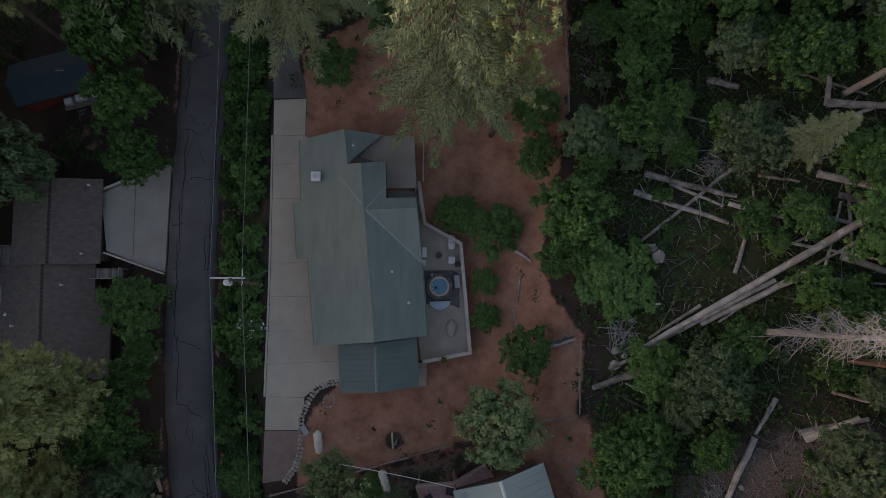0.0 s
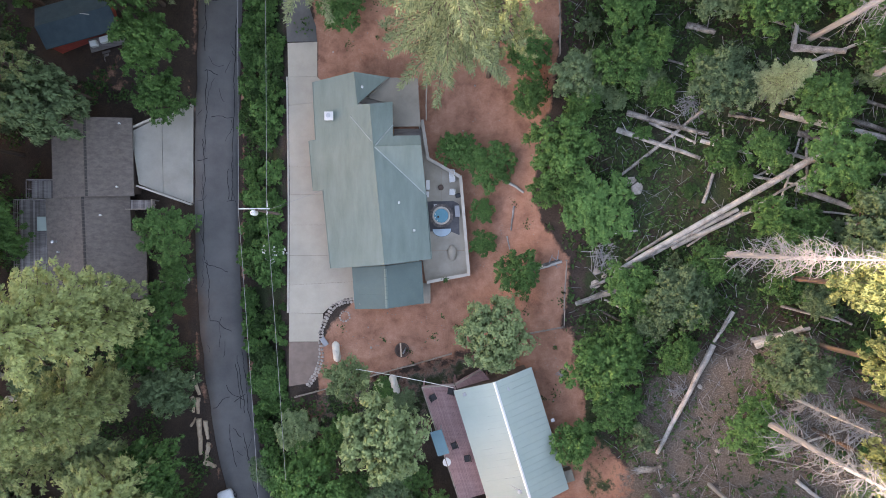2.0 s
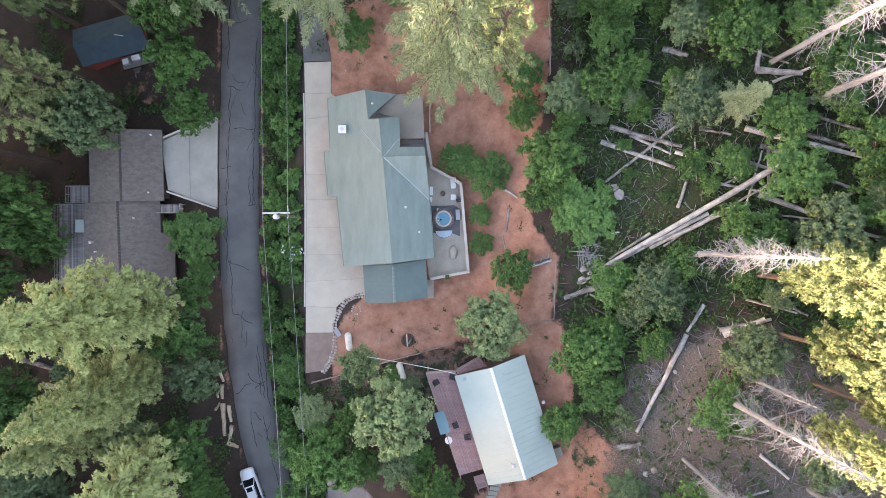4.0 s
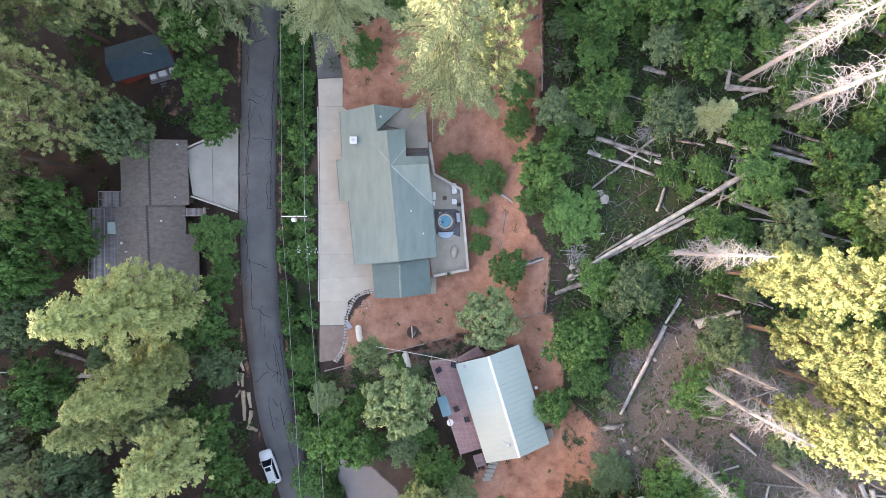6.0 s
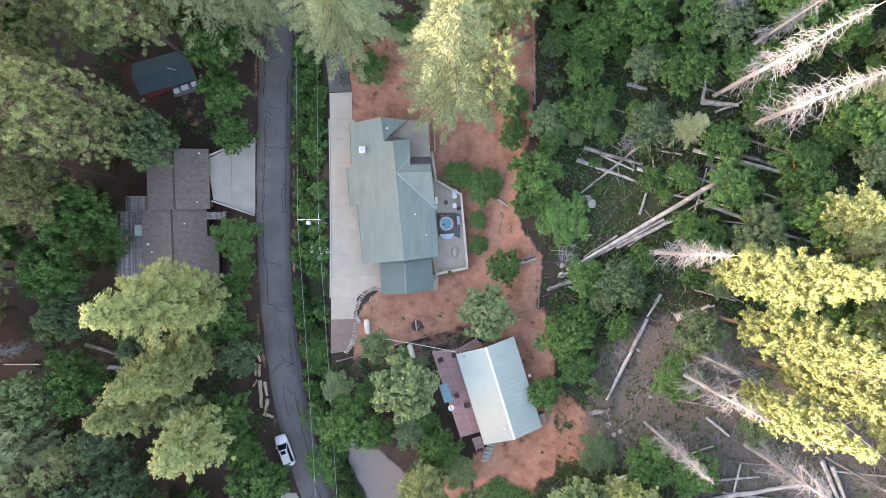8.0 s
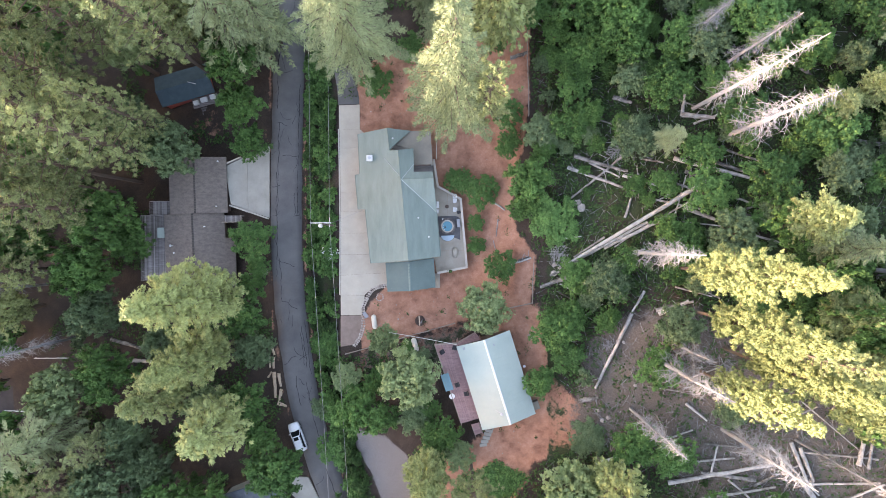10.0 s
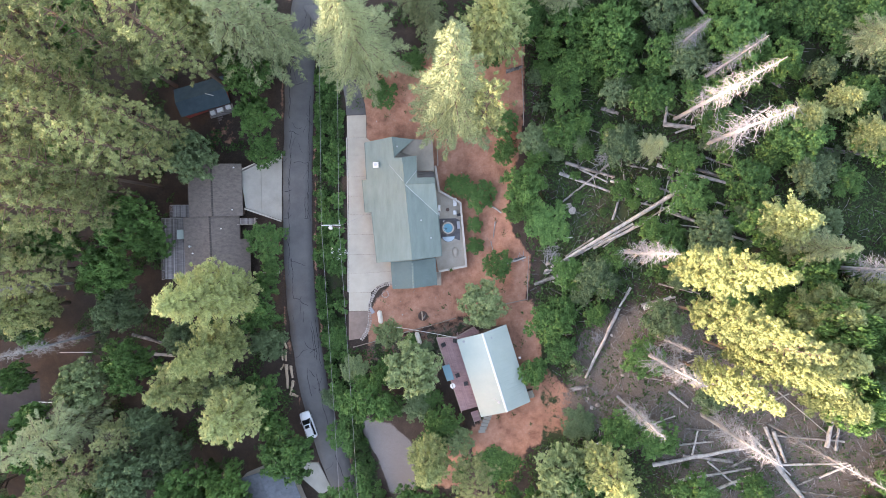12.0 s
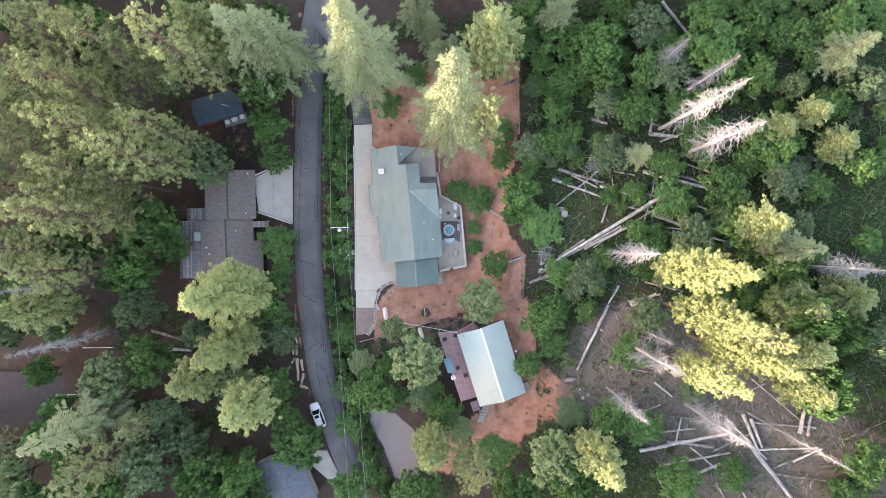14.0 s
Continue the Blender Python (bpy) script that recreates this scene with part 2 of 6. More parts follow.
def ground_material():
    """Red earth, brown litter, dry grass and gravel, mixed by soil shares stored with the ground."""
    m = bpy.data.materials.new("earth")
    m.use_nodes = True
    t = m.node_tree
    b = t.nodes["Principled BSDF"]
    b.inputs["Roughness"].default_value = 0.95
    co = t.nodes.new("ShaderNodeTexCoord")

    def field(scale, detail=6):
        n = t.nodes.new("ShaderNodeTexNoise")
        n.inputs["Scale"].default_value, n.inputs["Detail"].default_value = scale, detail
        n.inputs["Roughness"].default_value = 0.7
        t.links.new(co.outputs["Object"], n.inputs["Vector"])
        return n.outputs[0]

    def tones(fac, *stops):
        r = t.nodes.new("ShaderNodeValToRGB")
        e = r.color_ramp.elements
        while len(e) < len(stops):
            e.new(0.5)
        for s, (p, c) in zip(e, stops):
            s.position, s.color = p, (*c, 1)
        t.links.new(fac, r.inputs[0])
        return r.outputs[0]

    mid, fine, broad = field(0.55), field(9.0, 4), field(0.12)

    def blend(a, c, k):
        n = t.nodes.new("ShaderNodeMix")
        n.data_type = "RGBA"
        t.links.new(k, n.inputs[0])
        t.links.new(a, n.inputs[6])
        t.links.new(c, n.inputs[7])
        return n.outputs[2]

    def share(name, soft):
        a = t.nodes.new("ShaderNodeAttribute")
        a.attribute_name = name
        s = t.nodes.new("ShaderNodeMath")
        s.operation = "MULTIPLY_ADD"
        s.inputs[1].default_value = soft
        t.links.new(mid, s.inputs[0])
        t.links.new(a.outputs["Fac"], s.inputs[2])
        r = t.nodes.new("ShaderNodeMapRange")
        r.inputs[1].default_value, r.inputs[2].default_value = 0.42 + soft / 2, 0.58 + soft / 2
        t.links.new(s.outputs[0], r.inputs[0])
        return r.outputs[0]

    litter = tones(mid, (0.3, (0.014, 0.009, 0.007)), (0.5, (0.036, 0.023, 0.017)), (0.7, (0.075, 0.05, 0.036)))
    speck = tones(fine, (0.35, (0.015, 0.011, 0.008)), (0.65, (0.10, 0.075, 0.058)))
    half = t.nodes.new("ShaderNodeValue")
    half.outputs[0].default_value = 0.45
    col = blend(litter, speck, half.outputs[0])
    red = tones(mid, (0.3, (0.21, 0.10, 0.062)), (0.5, (0.37, 0.185, 0.12)), (0.72, (0.50, 0.28, 0.195)))
    col = blend(col, red, share("red_earth", 0.9))
    dry = tones(fine, (0.3, (0.04, 0.034, 0.028)), (0.5, (0.105, 0.09, 0.075)), (0.7, (0.23, 0.205, 0.18)))
    col = blend(col, dry, share("dry_litter", 1.2))
    weeds = tones(fine, (0.35, (0.011, 0.02, 0.006)), (0.65, (0.042, 0.062, 0.022)))
    col = blend(col, weeds, share("weeds", 1.3))
    grit = tones(fine, (0.3, (0.11, 0.10, 0.095)), (0.7, (0.26, 0.24, 0.225)))
    col = blend(col, grit, share("gravel", 0.5))
    grain = tones(fine, (0.25, (0.72, 0.70, 0.68)), (0.7, (1.1, 1.1, 1.1)))
    mul = t.nodes.new("ShaderNodeMix")
    mul.data_type, mul.blend_type = "RGBA", "MULTIPLY"
    mul.inputs[0].default_value = 0.8
    t.links.new(col, mul.inputs[6])
    t.links.new(grain, mul.inputs[7])
    t.links.new(mul.outputs[2], b.inputs["Base Color"])
    bp = t.nodes.new("ShaderNodeBump")
    bp.inputs["Strength"].default_value, bp.inputs["Distance"].default_value = 0.5, 0.08
    t.links.new(fine, bp.inputs["Height"])
    t.links.new(bp.outputs[0], b.inputs["Normal"])
    return m


EARTH = ground_material()


# ---- mesh helpers ----
def mesh_of(name, verts, faces, mat, smooth_faces=False):
    me = bpy.data.meshes.new(name)
    me.from_pydata([tuple(map(float, v)) for v in verts], [], [tuple(f) for f in faces])
    me.materials.append(mat)
    if smooth_faces:
        me.polygons.foreach_set("use_smooth", [True] * len(me.polygons))
    me.update()
    return me


def thing(name, at=(0, 0, 0), turn=0.0, label="", category="", group="", kind=""):
    ob = new(name)
    ob.matrix_world = pose(*at, 0, 0, turn)
    ob.empty_display_size = 0.2
    return tagged(ob, label, category, group, kind)


def part(name, bm, mat, parent=None, label="", smooth_faces=False):
    """Links a bmesh (or a ready mesh) as ONE object under a thing or a part."""
    if isinstance(bm, bmesh.types.BMesh):
        me = bpy.data.meshes.new(name)
        bmesh.ops.recalc_face_normals(bm, faces=bm.faces[:])
        bm.to_mesh(me)
        bm.free()
        me.materials.append(mat)
        if smooth_faces:
            me.polygons.foreach_set("use_smooth", [True] * len(me.polygons))
    else:
        me = bm
    ob = new(name, me)
    if parent is not None:
        ob.parent = parent
    return tagged(ob, label)


def box(sx, sy, sz, at=(0, 0, 0), bevel=0.0, turn=(0, 0, 0), bm=None):
    """A box with its base's middle at the given place, edges bevelled."""
    out = bm or bmesh.new()
    r = bmesh.ops.create_cube(out, size=1.0)
    vs = r["verts"]
    bmesh.ops.scale(out, vec=(sx, sy, sz), verts=vs)
    if bevel:
        es = list({e for v in vs for e in v.link_edges})
        g = bmesh.ops.bevel(out, geom=es, offset=bevel, segments=1, affect="EDGES")
        vs = list({v for f in g["faces"] for v in f.verts} | {v for v in vs if v.is_valid})
    bmesh.ops.transform(out, matrix=pose(*at, *turn) @ Matrix.Translation((0, 0, sz / 2)), verts=vs)
    return out


def tube(points, radii, sides=6, bm=None, caps=True):
    """A tapered tube along points."""
    out = bm or bmesh.new()
    rings = []
    for i, p in enumerate(points):
        p = Vector(p)
        d = (Vector(points[min(i + 1, len(points) - 1)]) - Vector(points[max(i - 1, 0)])).normalized()
        a = d.orthogonal().normalized()
        b = d.cross(a)
        r = radii[i] if hasattr(radii, "__len__") else radii
        rings.append([out.verts.new(p + (a * math.cos(k) + b * math.sin(k)) * r) for k in [2 * math.pi * j / sides for j in range(sides)]])
    for q, s in zip(rings, rings[1:]):
        best = min(range(sides), key=lambda o: sum((q[j].co - s[(j + o) % sides].co).length for j in range(sides)))
        for j in range(sides):
            out.faces.new((q[j], q[(j + 1) % sides], s[(j + 1 + best) % sides], s[(j + best) % sides]))
    if caps:
        out.faces.new(rings[0][::-1])
        out.faces.new(rings[-1])
    return out


def slab(corners, thick):
    """A sheet with corners given in space and a thickness downwards."""
    bm = bmesh.new()
    up = [bm.verts.new(c) for c in corners]
    dn = [bm.verts.new((c[0], c[1], c[2] - thick)) for c in corners]
    bm.faces.new(up)
    bm.faces.new(dn[::-1])
    for i in range(len(up)):
        j = (i + 1) % len(up)
        bm.faces.new((up[i], dn[i], dn[j], up[j]))
    return bm


def prism(corners, z0, z1):
    return slab([(x, y, z1) for x, y in corners], z1 - z0)


def ribbon(line, width, lift, mat_z=None):
    """A flat strip along a line on the ground."""
    verts, faces = [], []
    for i, (x, y) in enumerate(line):
        a, b = line[max(i - 1, 0)], line[min(i + 1, len(line) - 1)]
        dx, dy = b[0] - a[0], b[1] - a[1]
        n = math.hypot(dx, dy) or 1
        w = width(i) if callable(width) else width
        for s in (-1, 1):
            px, py = x - dy / n * w * s / 2, y + dx / n * w * s / 2
            verts.append((px, py, (mat_z or ground_z)(px, py) + lift))
        if i:
            k = 2 * i
            faces.append((k - 2, k, k + 1, k - 1))
    return verts, faces


def inside(x, y, poly):
    hit = False
    for (x0, y0), (x1, y1) in zip(poly, poly[1:] + poly[:1]):
        if (y0 > y) != (y1 > y) and x < x0 + (y - y0) * (x1 - x0) / (y1 - y0):
            hit = not hit
    return hit


def edge_distance(x, y, poly):
    best = 1e9
    for (x0, y0), (x1, y1) in zip(poly, poly[1:] + poly[:1]):
        dx, dy = x1 - x0, y1 - y0
        k = max(0, min(1, ((x - x0) * dx + (y - y0) * dy) / (dx * dx + dy * dy)))
        best = min(best, math.hypot(x - x0 - k * dx, y - y0 - k * dy))
    return best


def share_in(x, y, poly, soft=1.0):
    d = edge_distance(x, y, poly)
    return max(0.0, min(1.0, 0.5 + (d if inside(x, y, poly) else -d) / (2 * soft)))


# ---- ground ----
YARD = [(-13.8, -16.2), (-13.7, -10.9), (-9.5, -5.8), (-9.4, 17), (-13.6, 17), (-14.4, 27), (-6, 31), (6, 32), (11.9, 33), (11.8, 19), (10.6, 13), (9, 5.4), (10.4, 1.5), (12.8, -1.5), (12.1, -8.8), (8.9, -11.9), (1.9, -11.9), (-7.2, -14.1)]
CABIN_YARD = [(6, -10.6), (12.6, -8.5), (13.9, -15), (15.3, -19.7), (20.1, -24.6), (18.1, -29.4), (12.3, -32.2), (9.4, -38), (-4.1, -39.8), (-1.1, -33), (5.6, -28), (11, -24)]
DRY_EAST = [(17, -27), (20, -14), (25, -10), (33, -8), (40, -15), (52, -22), (66, -30), (66, -45), (43, -45), (30, -32)]
LOG_FIELD = [(14, 4), (20, 0), (34, 6), (40, 13), (30, 16), (20, 16)]
MEADOW = [(44, 4), (54, 11), (80, 12), (80, -2), (54, 1)]
CREEPER = [(4.7, -34), (6.7, -32.6), (11, -34.6), (8.6, -37.5), (3.7, -38.6), (0.3, -38), (1.8, -35.5)]
TRACK = [(-15.4, -28.5), (-10, -29.6), (-6.6, -32.5), (-6, -41), (-10.3, -41), (-12.3, -35.5), (-14.8, -31.5)]
SIDE_YARD = [(-13, -15.5), (-7, -14), (1.9, -11.9), (4.5, -12.4), (0.5, -16), (-2.5, -23), (-6, -24), (-12, -22), (-17, -20)]
LOWER_YARD = [(-46, 14), (-37, 16), (-33, 24), (-38, 26), (-50, 20)]
BANK = [(-23.4, 34), (-17.2, 34), (-17.2, -18), (-15, -24), (-13.5, -32), (-10, -44), (-13, -46), (-19.5, -31), (-22.2, -20)]


def make_ground():
    xs = [-3000, -1800, -1200, -1000, -900, -800, -650, -520, -420, -340, -260, -200, -160, -130, -110] + list(np.arange(-96, 96.1, 0.8)) + [110, 130, 160, 200, 280, 400, 600, 900, 1400, 3000]
    ys = [-3000, -1600, -900, -500, -300, -200, -140, -110, -90, -75] + list(np.arange(-64, 64.1, 0.8)) + [75, 90, 110, 140, 200, 300, 500, 900, 1600, 3000]
    verts, marks = [], []
    for y in ys:
        for x in xs:
            near = abs(x) < 97 and abs(y) < 65
            z = ground_z(x, y)
            if near:
                z += noise.noise(Vector((x * 0.5, y * 0.5, 0))) * 0.07
                if x > 14 or x < -31:
                    z += noise.noise(Vector((x * 0.21, y * 0.21, 9))) * 0.3
                if -17.4 < x < 3.2 and -11.5 < y < 18.5:
                    z = min(z, -0.12)
                if road_x(y) - 3.4 < x < road_x(y) + 3.4:
                    z = min(z, ground_z(x, y) - 0.1)
            verts.append((x, y, z))
            red = dry = weed = grav = 0.0
            if near:
                red = max(share_in(x, y, YARD), share_in(x, y, CABIN_YARD, 1.5), 0.62 * share_in(x, y, SIDE_YARD), 0.4 * share_in(x, y, LOWER_YARD, 3),
                          0.4 * share_in(x, y, LOG_FIELD, 3), 0.5 * max(0, 1 - abs(x - road_x(y) + 3.1) / 1.2), 0.55 * max(0, 1 - abs(x - road_x(y) - 3.0) / 1.0))
                dry = max(share_in(x, y, DRY_EAST, 4), 0.5 * share_in(x, y, LOG_FIELD, 2), 0.6 * share_in(x, y, SIDE_YARD), 0.25 if x > 14 else 0.1)
                weed = max(share_in(x, y, MEADOW, 5), share_in(x, y, CREEPER, 0.6), 0.58 - 0.4 * share_in(x, y, DRY_EAST, 4) if x > 14 else 0.14, 0.6 * share_in(x, y, BANK, 1), 0.5 * share_in(x, y, SIDE_YARD))
                grav = max(share_in(x, y, TRACK, 0.8), 0.45 * max(0, 1 - abs(x - road_x(y) - 3.0) / 1.2))
            else:
                weed = 0.6
            marks.append((red, dry, weed, grav))
    w = len(xs)
    faces = [(j * w + i, j * w + i + 1, (j + 1) * w + i + 1, (j + 1) * w + i) for j in range(len(ys) - 1) for i in range(w - 1)]
    me = mesh_of("ground", verts, faces, EARTH, True)
    for k, name in enumerate(("red_earth", "dry_litter", "weeds", "gravel")):
        a = me.attributes.new(name, "FLOAT", "POINT")
        a.data.foreach_set("value", [m[k] for m in marks])
    tagged(new("ground", me), "sloping ground of red earth, leaf litter and dry grass", "ground", kind="structure")


make_ground()


def make_road():
    line = [(road_x(y), y) for y in np.arange(-120, 121, 1.0)]
    verts, faces = [], []
    for i, (x, y) in enumerate(line):
        z = ground_z(x, y)
        wob = noise.noise(Vector((0, y * 0.35, 1))) * 0.18
        wob2 = noise.noise(Vector((5, y * 0.35, 1))) * 0.18
        for k, (o, dz) in enumerate(((-ROAD_HALF - 0.05 + wob, -0.25), (-ROAD_HALF + wob, 0.03), (-1.2, 0.07), (0, 0.09), (1.2, 0.07), (ROAD_HALF + wob2, 0.03), (ROAD_HALF + 0.05 + wob2, -0.25))):
            verts.append((x + o, y, z + dz))
        if i:
            a = 7 * (i - 1)
            faces += [(a + k, a + k + 1, a + k + 8, a + k + 7) for k in range(6)]
    road = tagged(new("road", mesh_of("road", verts, faces, ASPHALT, True)), "narrow grey asphalt road with dark sealed cracks", "road", kind="structure")
    rnd = random.Random(4)
    cv, cf = [], []

    def road_top(x, y):
        o = abs(x - road_x(y))
        return ground_z(road_x(y), y) + (0.09 - 0.02 * o / 1.2 if o < 1.2 else 0.07 - 0.04 * (o - 1.2) / 1.3)

    def crack(points, w):
        v, f = ribbon(points, lambda i: w * (0.6 + 0.7 * abs(noise.noise(Vector((points[i][0] * 3, points[i][1] * 3, 0))))), 0.02, road_top)
        n = len(cv)
        cv.extend(v)
        cf.extend([tuple(q + n for q in face) for face in f])

    def wander(x, y, dx, dy, length, w, keep=None):
        pts, a = [], 0.0
        while length > 0:
            pts.append((x, y))
            a += rnd.gauss(0, 0.35)
            a *= 0.8
            c, s = math.cos(a), math.sin(a)
            x, y = x + 0.3 * (dx * c - dy * s), y + 0.3 * (dx * s + dy * c)
            if abs(x - road_x(y)) > ROAD_HALF - 0.15:
                break
            length -= 0.3
        if len(pts) > 2:
            crack(pts, w)

    for y0, y1, off in ((33, 22, -1.6), (26, 8, 1.9), (20, 10.5, -1.3), (12, -2, -1.5), (9, 4.5, 1.75), (8.5, 4.8, 1.35), (-2, -9, -1.2), (-13, -20, 1.5), (-12, -21, 2.05), (-14, -19.5, 1.15), (-22, -31, 0.9), (-21, -26, -0.7), (-36, -44, 0.4), (44, 34, 1.2)):
        pts, y = [], y0
        while y > y1:
            pts.append((road_x(y) + off + 0.25 * noise.noise(Vector((off * 7, y * 0.5, 2))) + rnd.uniform(-0.05, 0.05), y))
            y -= 0.35
        crack(pts, 0.11)
    for y, off, d in ((-17.5, 1.8, -1), (-18.2, 1.6, -1), (-17.8, 0.0, -1), (4.8, 1.2, 1), (9.8, -1.0, -1), (19.8, -1.6, 1), (-22.5, 0.6, -1), (-2.2, -1.5, 1), (-9, -1.2, 1), (28, -1, 1), (14.5, 1.8, -1), (-27, 0.9, 1)):
        wander(road_x(y) + off, y, d, rnd.uniform(-0.5, 0.5), rnd.uniform(1.5, 3.6), 0.10)
    for _ in range(26):
        y = rnd.uniform(-40, 42)
        wander(road_x(y) + rnd.uniform(-2, 2), y, rnd.choice((-0.3, 0.3)), -0.95, rnd.uniform(1, 4), 0.06)
    tagged(part("crack_seal", mesh_of("crack_seal", cv, cf, TAR), TAR, road, "black tar crack seals"), kind="stuff")


make_road()


# ---- driveways and patio ----
def poured(name, polys, mat, label, top=0.0, thick=0.14, gap=0.02):
    base = thing(name, label=label, category="driveway", kind="structure")
    for poly in polys:
        cx, cy = sum(p[0] for p in poly) / len(poly), sum(p[1] for p in poly) / len(poly)
        pts = []
        for x, y in poly:
            d = math.hypot(x - cx, y - cy)
            k = 1 - gap / d
            pts.append((cx + (x - cx) * k, cy + (y - cy) * k))
        zs = top if not callable(top) else None
        part("slab", slab([(x, y, zs if zs is not None else top(x, y)) for x, y in pts], thick), mat, base)
    return base


W = [(-16.95, 21.6), (-16.88, 17.9), (-16.83, 14.8), (-16.8, 11.5), (-16.78, 8.2), (-16.76, 5.2), (-16.76, 1.9), (-16.8, -1.4), (-16.85, -4.6), (-16.88, -7.6), (-16.9, -10.75)]
E = [(-13.72, 21.7), (-13.7, 17.9), (-11.0, 15.5), (-11.0, 11.5), (-11.0, 8.2), (-10.5, 5.2), (-10.0, 1.9), (-9.5, -1.4), (-8.8, -4.2)]


def drive_z(x, y):
    return -0.02 - 0.03 * max(0, y - 17) - 0.015 * max(0, -7 - y)


polys = [[W[i], W[i + 1], E[i + 1], E[i]] for i in range(8)]
polys += [[W[8], W[9], (-13.2, -7.7), (-12.4, -6.95), (-11.2, -6.4), (-8.8, -6.15), E[8]],
          [W[9], W[10], (-13.66, -10.75), (-13.6, -9.6), (-13.2, -8.4), (-13.2, -7.7)]]
poured("driveway", polys, CONCRETE, "pale concrete driveway of large poured slabs", drive_z)
part("driveway_apron", slab([(-16.9, -10.8, -0.05), (-16.95, -15.6, -0.08), (-14.4, -15.2, -0.08), (-13.75, -14, -0.07), (-13.5, -11.5, -0.05), (-13.66, -10.8, -0.07)], 0.4), APRON)
tagged(bpy.data.objects["driveway_apron"], "worn dark asphalt apron below the driveway", "driveway", kind="structure")
LANE = [(20.5, -15.3, 3.3), (24, -15.6, 3.2), (28.8, -16.6, 3.0), (33, -18.2, 2.9), (37, -20.4, 3.0), (41, -23.0, 3.6)]
lv, lf = [], []
for i, y in enumerate(np.arange(21.7, 41.2, 0.5)):
    cx, wd = lerp_table(y, [(q[0], q[1]) for q in LANE]), lerp_table(y, [(q[0], q[2]) for q in LANE])
    for k in range(7):
        x = cx + wd * (k / 6 - 0.5)
        lv.append((x, y, max(ground_z(x, y), drive_z(x, 21.7) - 0.18 * (y - 21.7)) + (0.1 if 0 < k < 6 else -0.1)))
    if i:
        lf += [(7 * i - 7 + k, 7 * i - 6 + k, 7 * i + 1 + k, 7 * i + k) for k in range(6)]
tagged(new("driveway_lane", mesh_of("driveway_lane", lv, lf, ASPHALT, True)), "grey asphalt lane joining the concrete driveway", "driveway", kind="structure")
kerb = part("driveway_kerb", tube([(x - 0.12, y, drive_z(x, y) - 0.02) for x, y in W[1:10]], 0.1, 6), CREAM)
tagged(kerb, "low pale concrete kerb along the driveway edge", "kerb", kind="structure")

PATIO_LINE = [(-2.35, 12.9), (-1.75, 8.9), (1.7, 6.95), (2.56, -3.43), (-2.04, -4.3)]
patio_base = thing("patio", label="grey concrete patio slab behind the house", category="patio", kind="structure")
for poly in ([(-2.6, 12.9), (-2.3, 12.9), (-1.75, 8.9), (-0.3, 8.05), (-0.3, 4.4), (-2.6, 4.4)], [(-0.28, 8.05), (1.6, 6.98), (1.82, 4.4), (-0.28, 4.4)],
             [(-2.6, 4.38), (1.82, 4.38), (2.05, 1.2), (-2.6, 1.2)], [(-2.6, 1.18), (2.05, 1.18), (2.2, -0.9), (-2.6, -0.9)], [(-2.6, -0.92), (2.2, -0.92), (2.45, -3.35), (-2.05, -4.2), (-2.4, -2.0)]):
    part("slab", slab([(x, y, 0.3) for x, y in poly], 0.5), PATIO, patio_base)
part("paving", slab([(-2.1, 4.35, 0.305), (0.9, 4.45, 0.305), (1.55, 4.1, 0.305), (1.6, 0.75, 0.305), (0.6, 1.15, 0.305), (-2.0, 1.15, 0.305)], 0.05), DARK_PAVING, patio_base, "dark paving round the hot tub")


def wall_run(name, pts, thick, z0, z1, mat, cap, label):
    base = thing(name, label=label, category="wall", kind="structure")
    for a, b in zip(pts, pts[1:]):
        d = Vector((b[0] - a[0], b[1] - a[1]))
        n = Vector((-d.y, d.x)).normalized() * thick / 2
        e = d.normalized() * thick / 2
        quad = [(a[0] + n.x - e.x, a[1] + n.y - e.y), (b[0] + n.x - e.x, b[1] + n.y - e.y), (b[0] - n.x - e.x, b[1] - n.y - e.y), (a[0] - n.x - e.x, a[1] - n.y - e.y)]
        part("wall", prism(quad, z0, z1), mat, base)
        n2 = n * 1.35
        quad = [(a[0] + n2.x - e.x, a[1] + n2.y - e.y), (b[0] + n2.x - e.x, b[1] + n2.y - e.y), (b[0] - n2.x - e.x, b[1] - n2.y - e.y), (a[0] - n2.x - e.x, a[1] - n2.y - e.y)]
        part("coping", prism(quad, z1, z1 + 0.06), cap, base)
    return base


wall_run("patio_wall", PATIO_LINE, 0.24, -0.2, 1.05, CREAM, CREAM, "low cream stucco wall round the patio")


# ---- the big green-roofed house ----
A, B = Vector((-7.53, 13.9, 4.75)), Vector((-6.08, -2.3, 4.75))
PITCH = 0.39


def ridge_side(x, y):
    k = (y - B.y) / (A.y - B.y)
    return x - (B.x + (A.x - B.x) * k)


def main_z(x, y, ridge=4.75):
    return ridge - PITCH * abs(ridge_side(x, y))


def on_roof(pts):
    return [(x, y, main_z(x, y)) for x, y in pts]


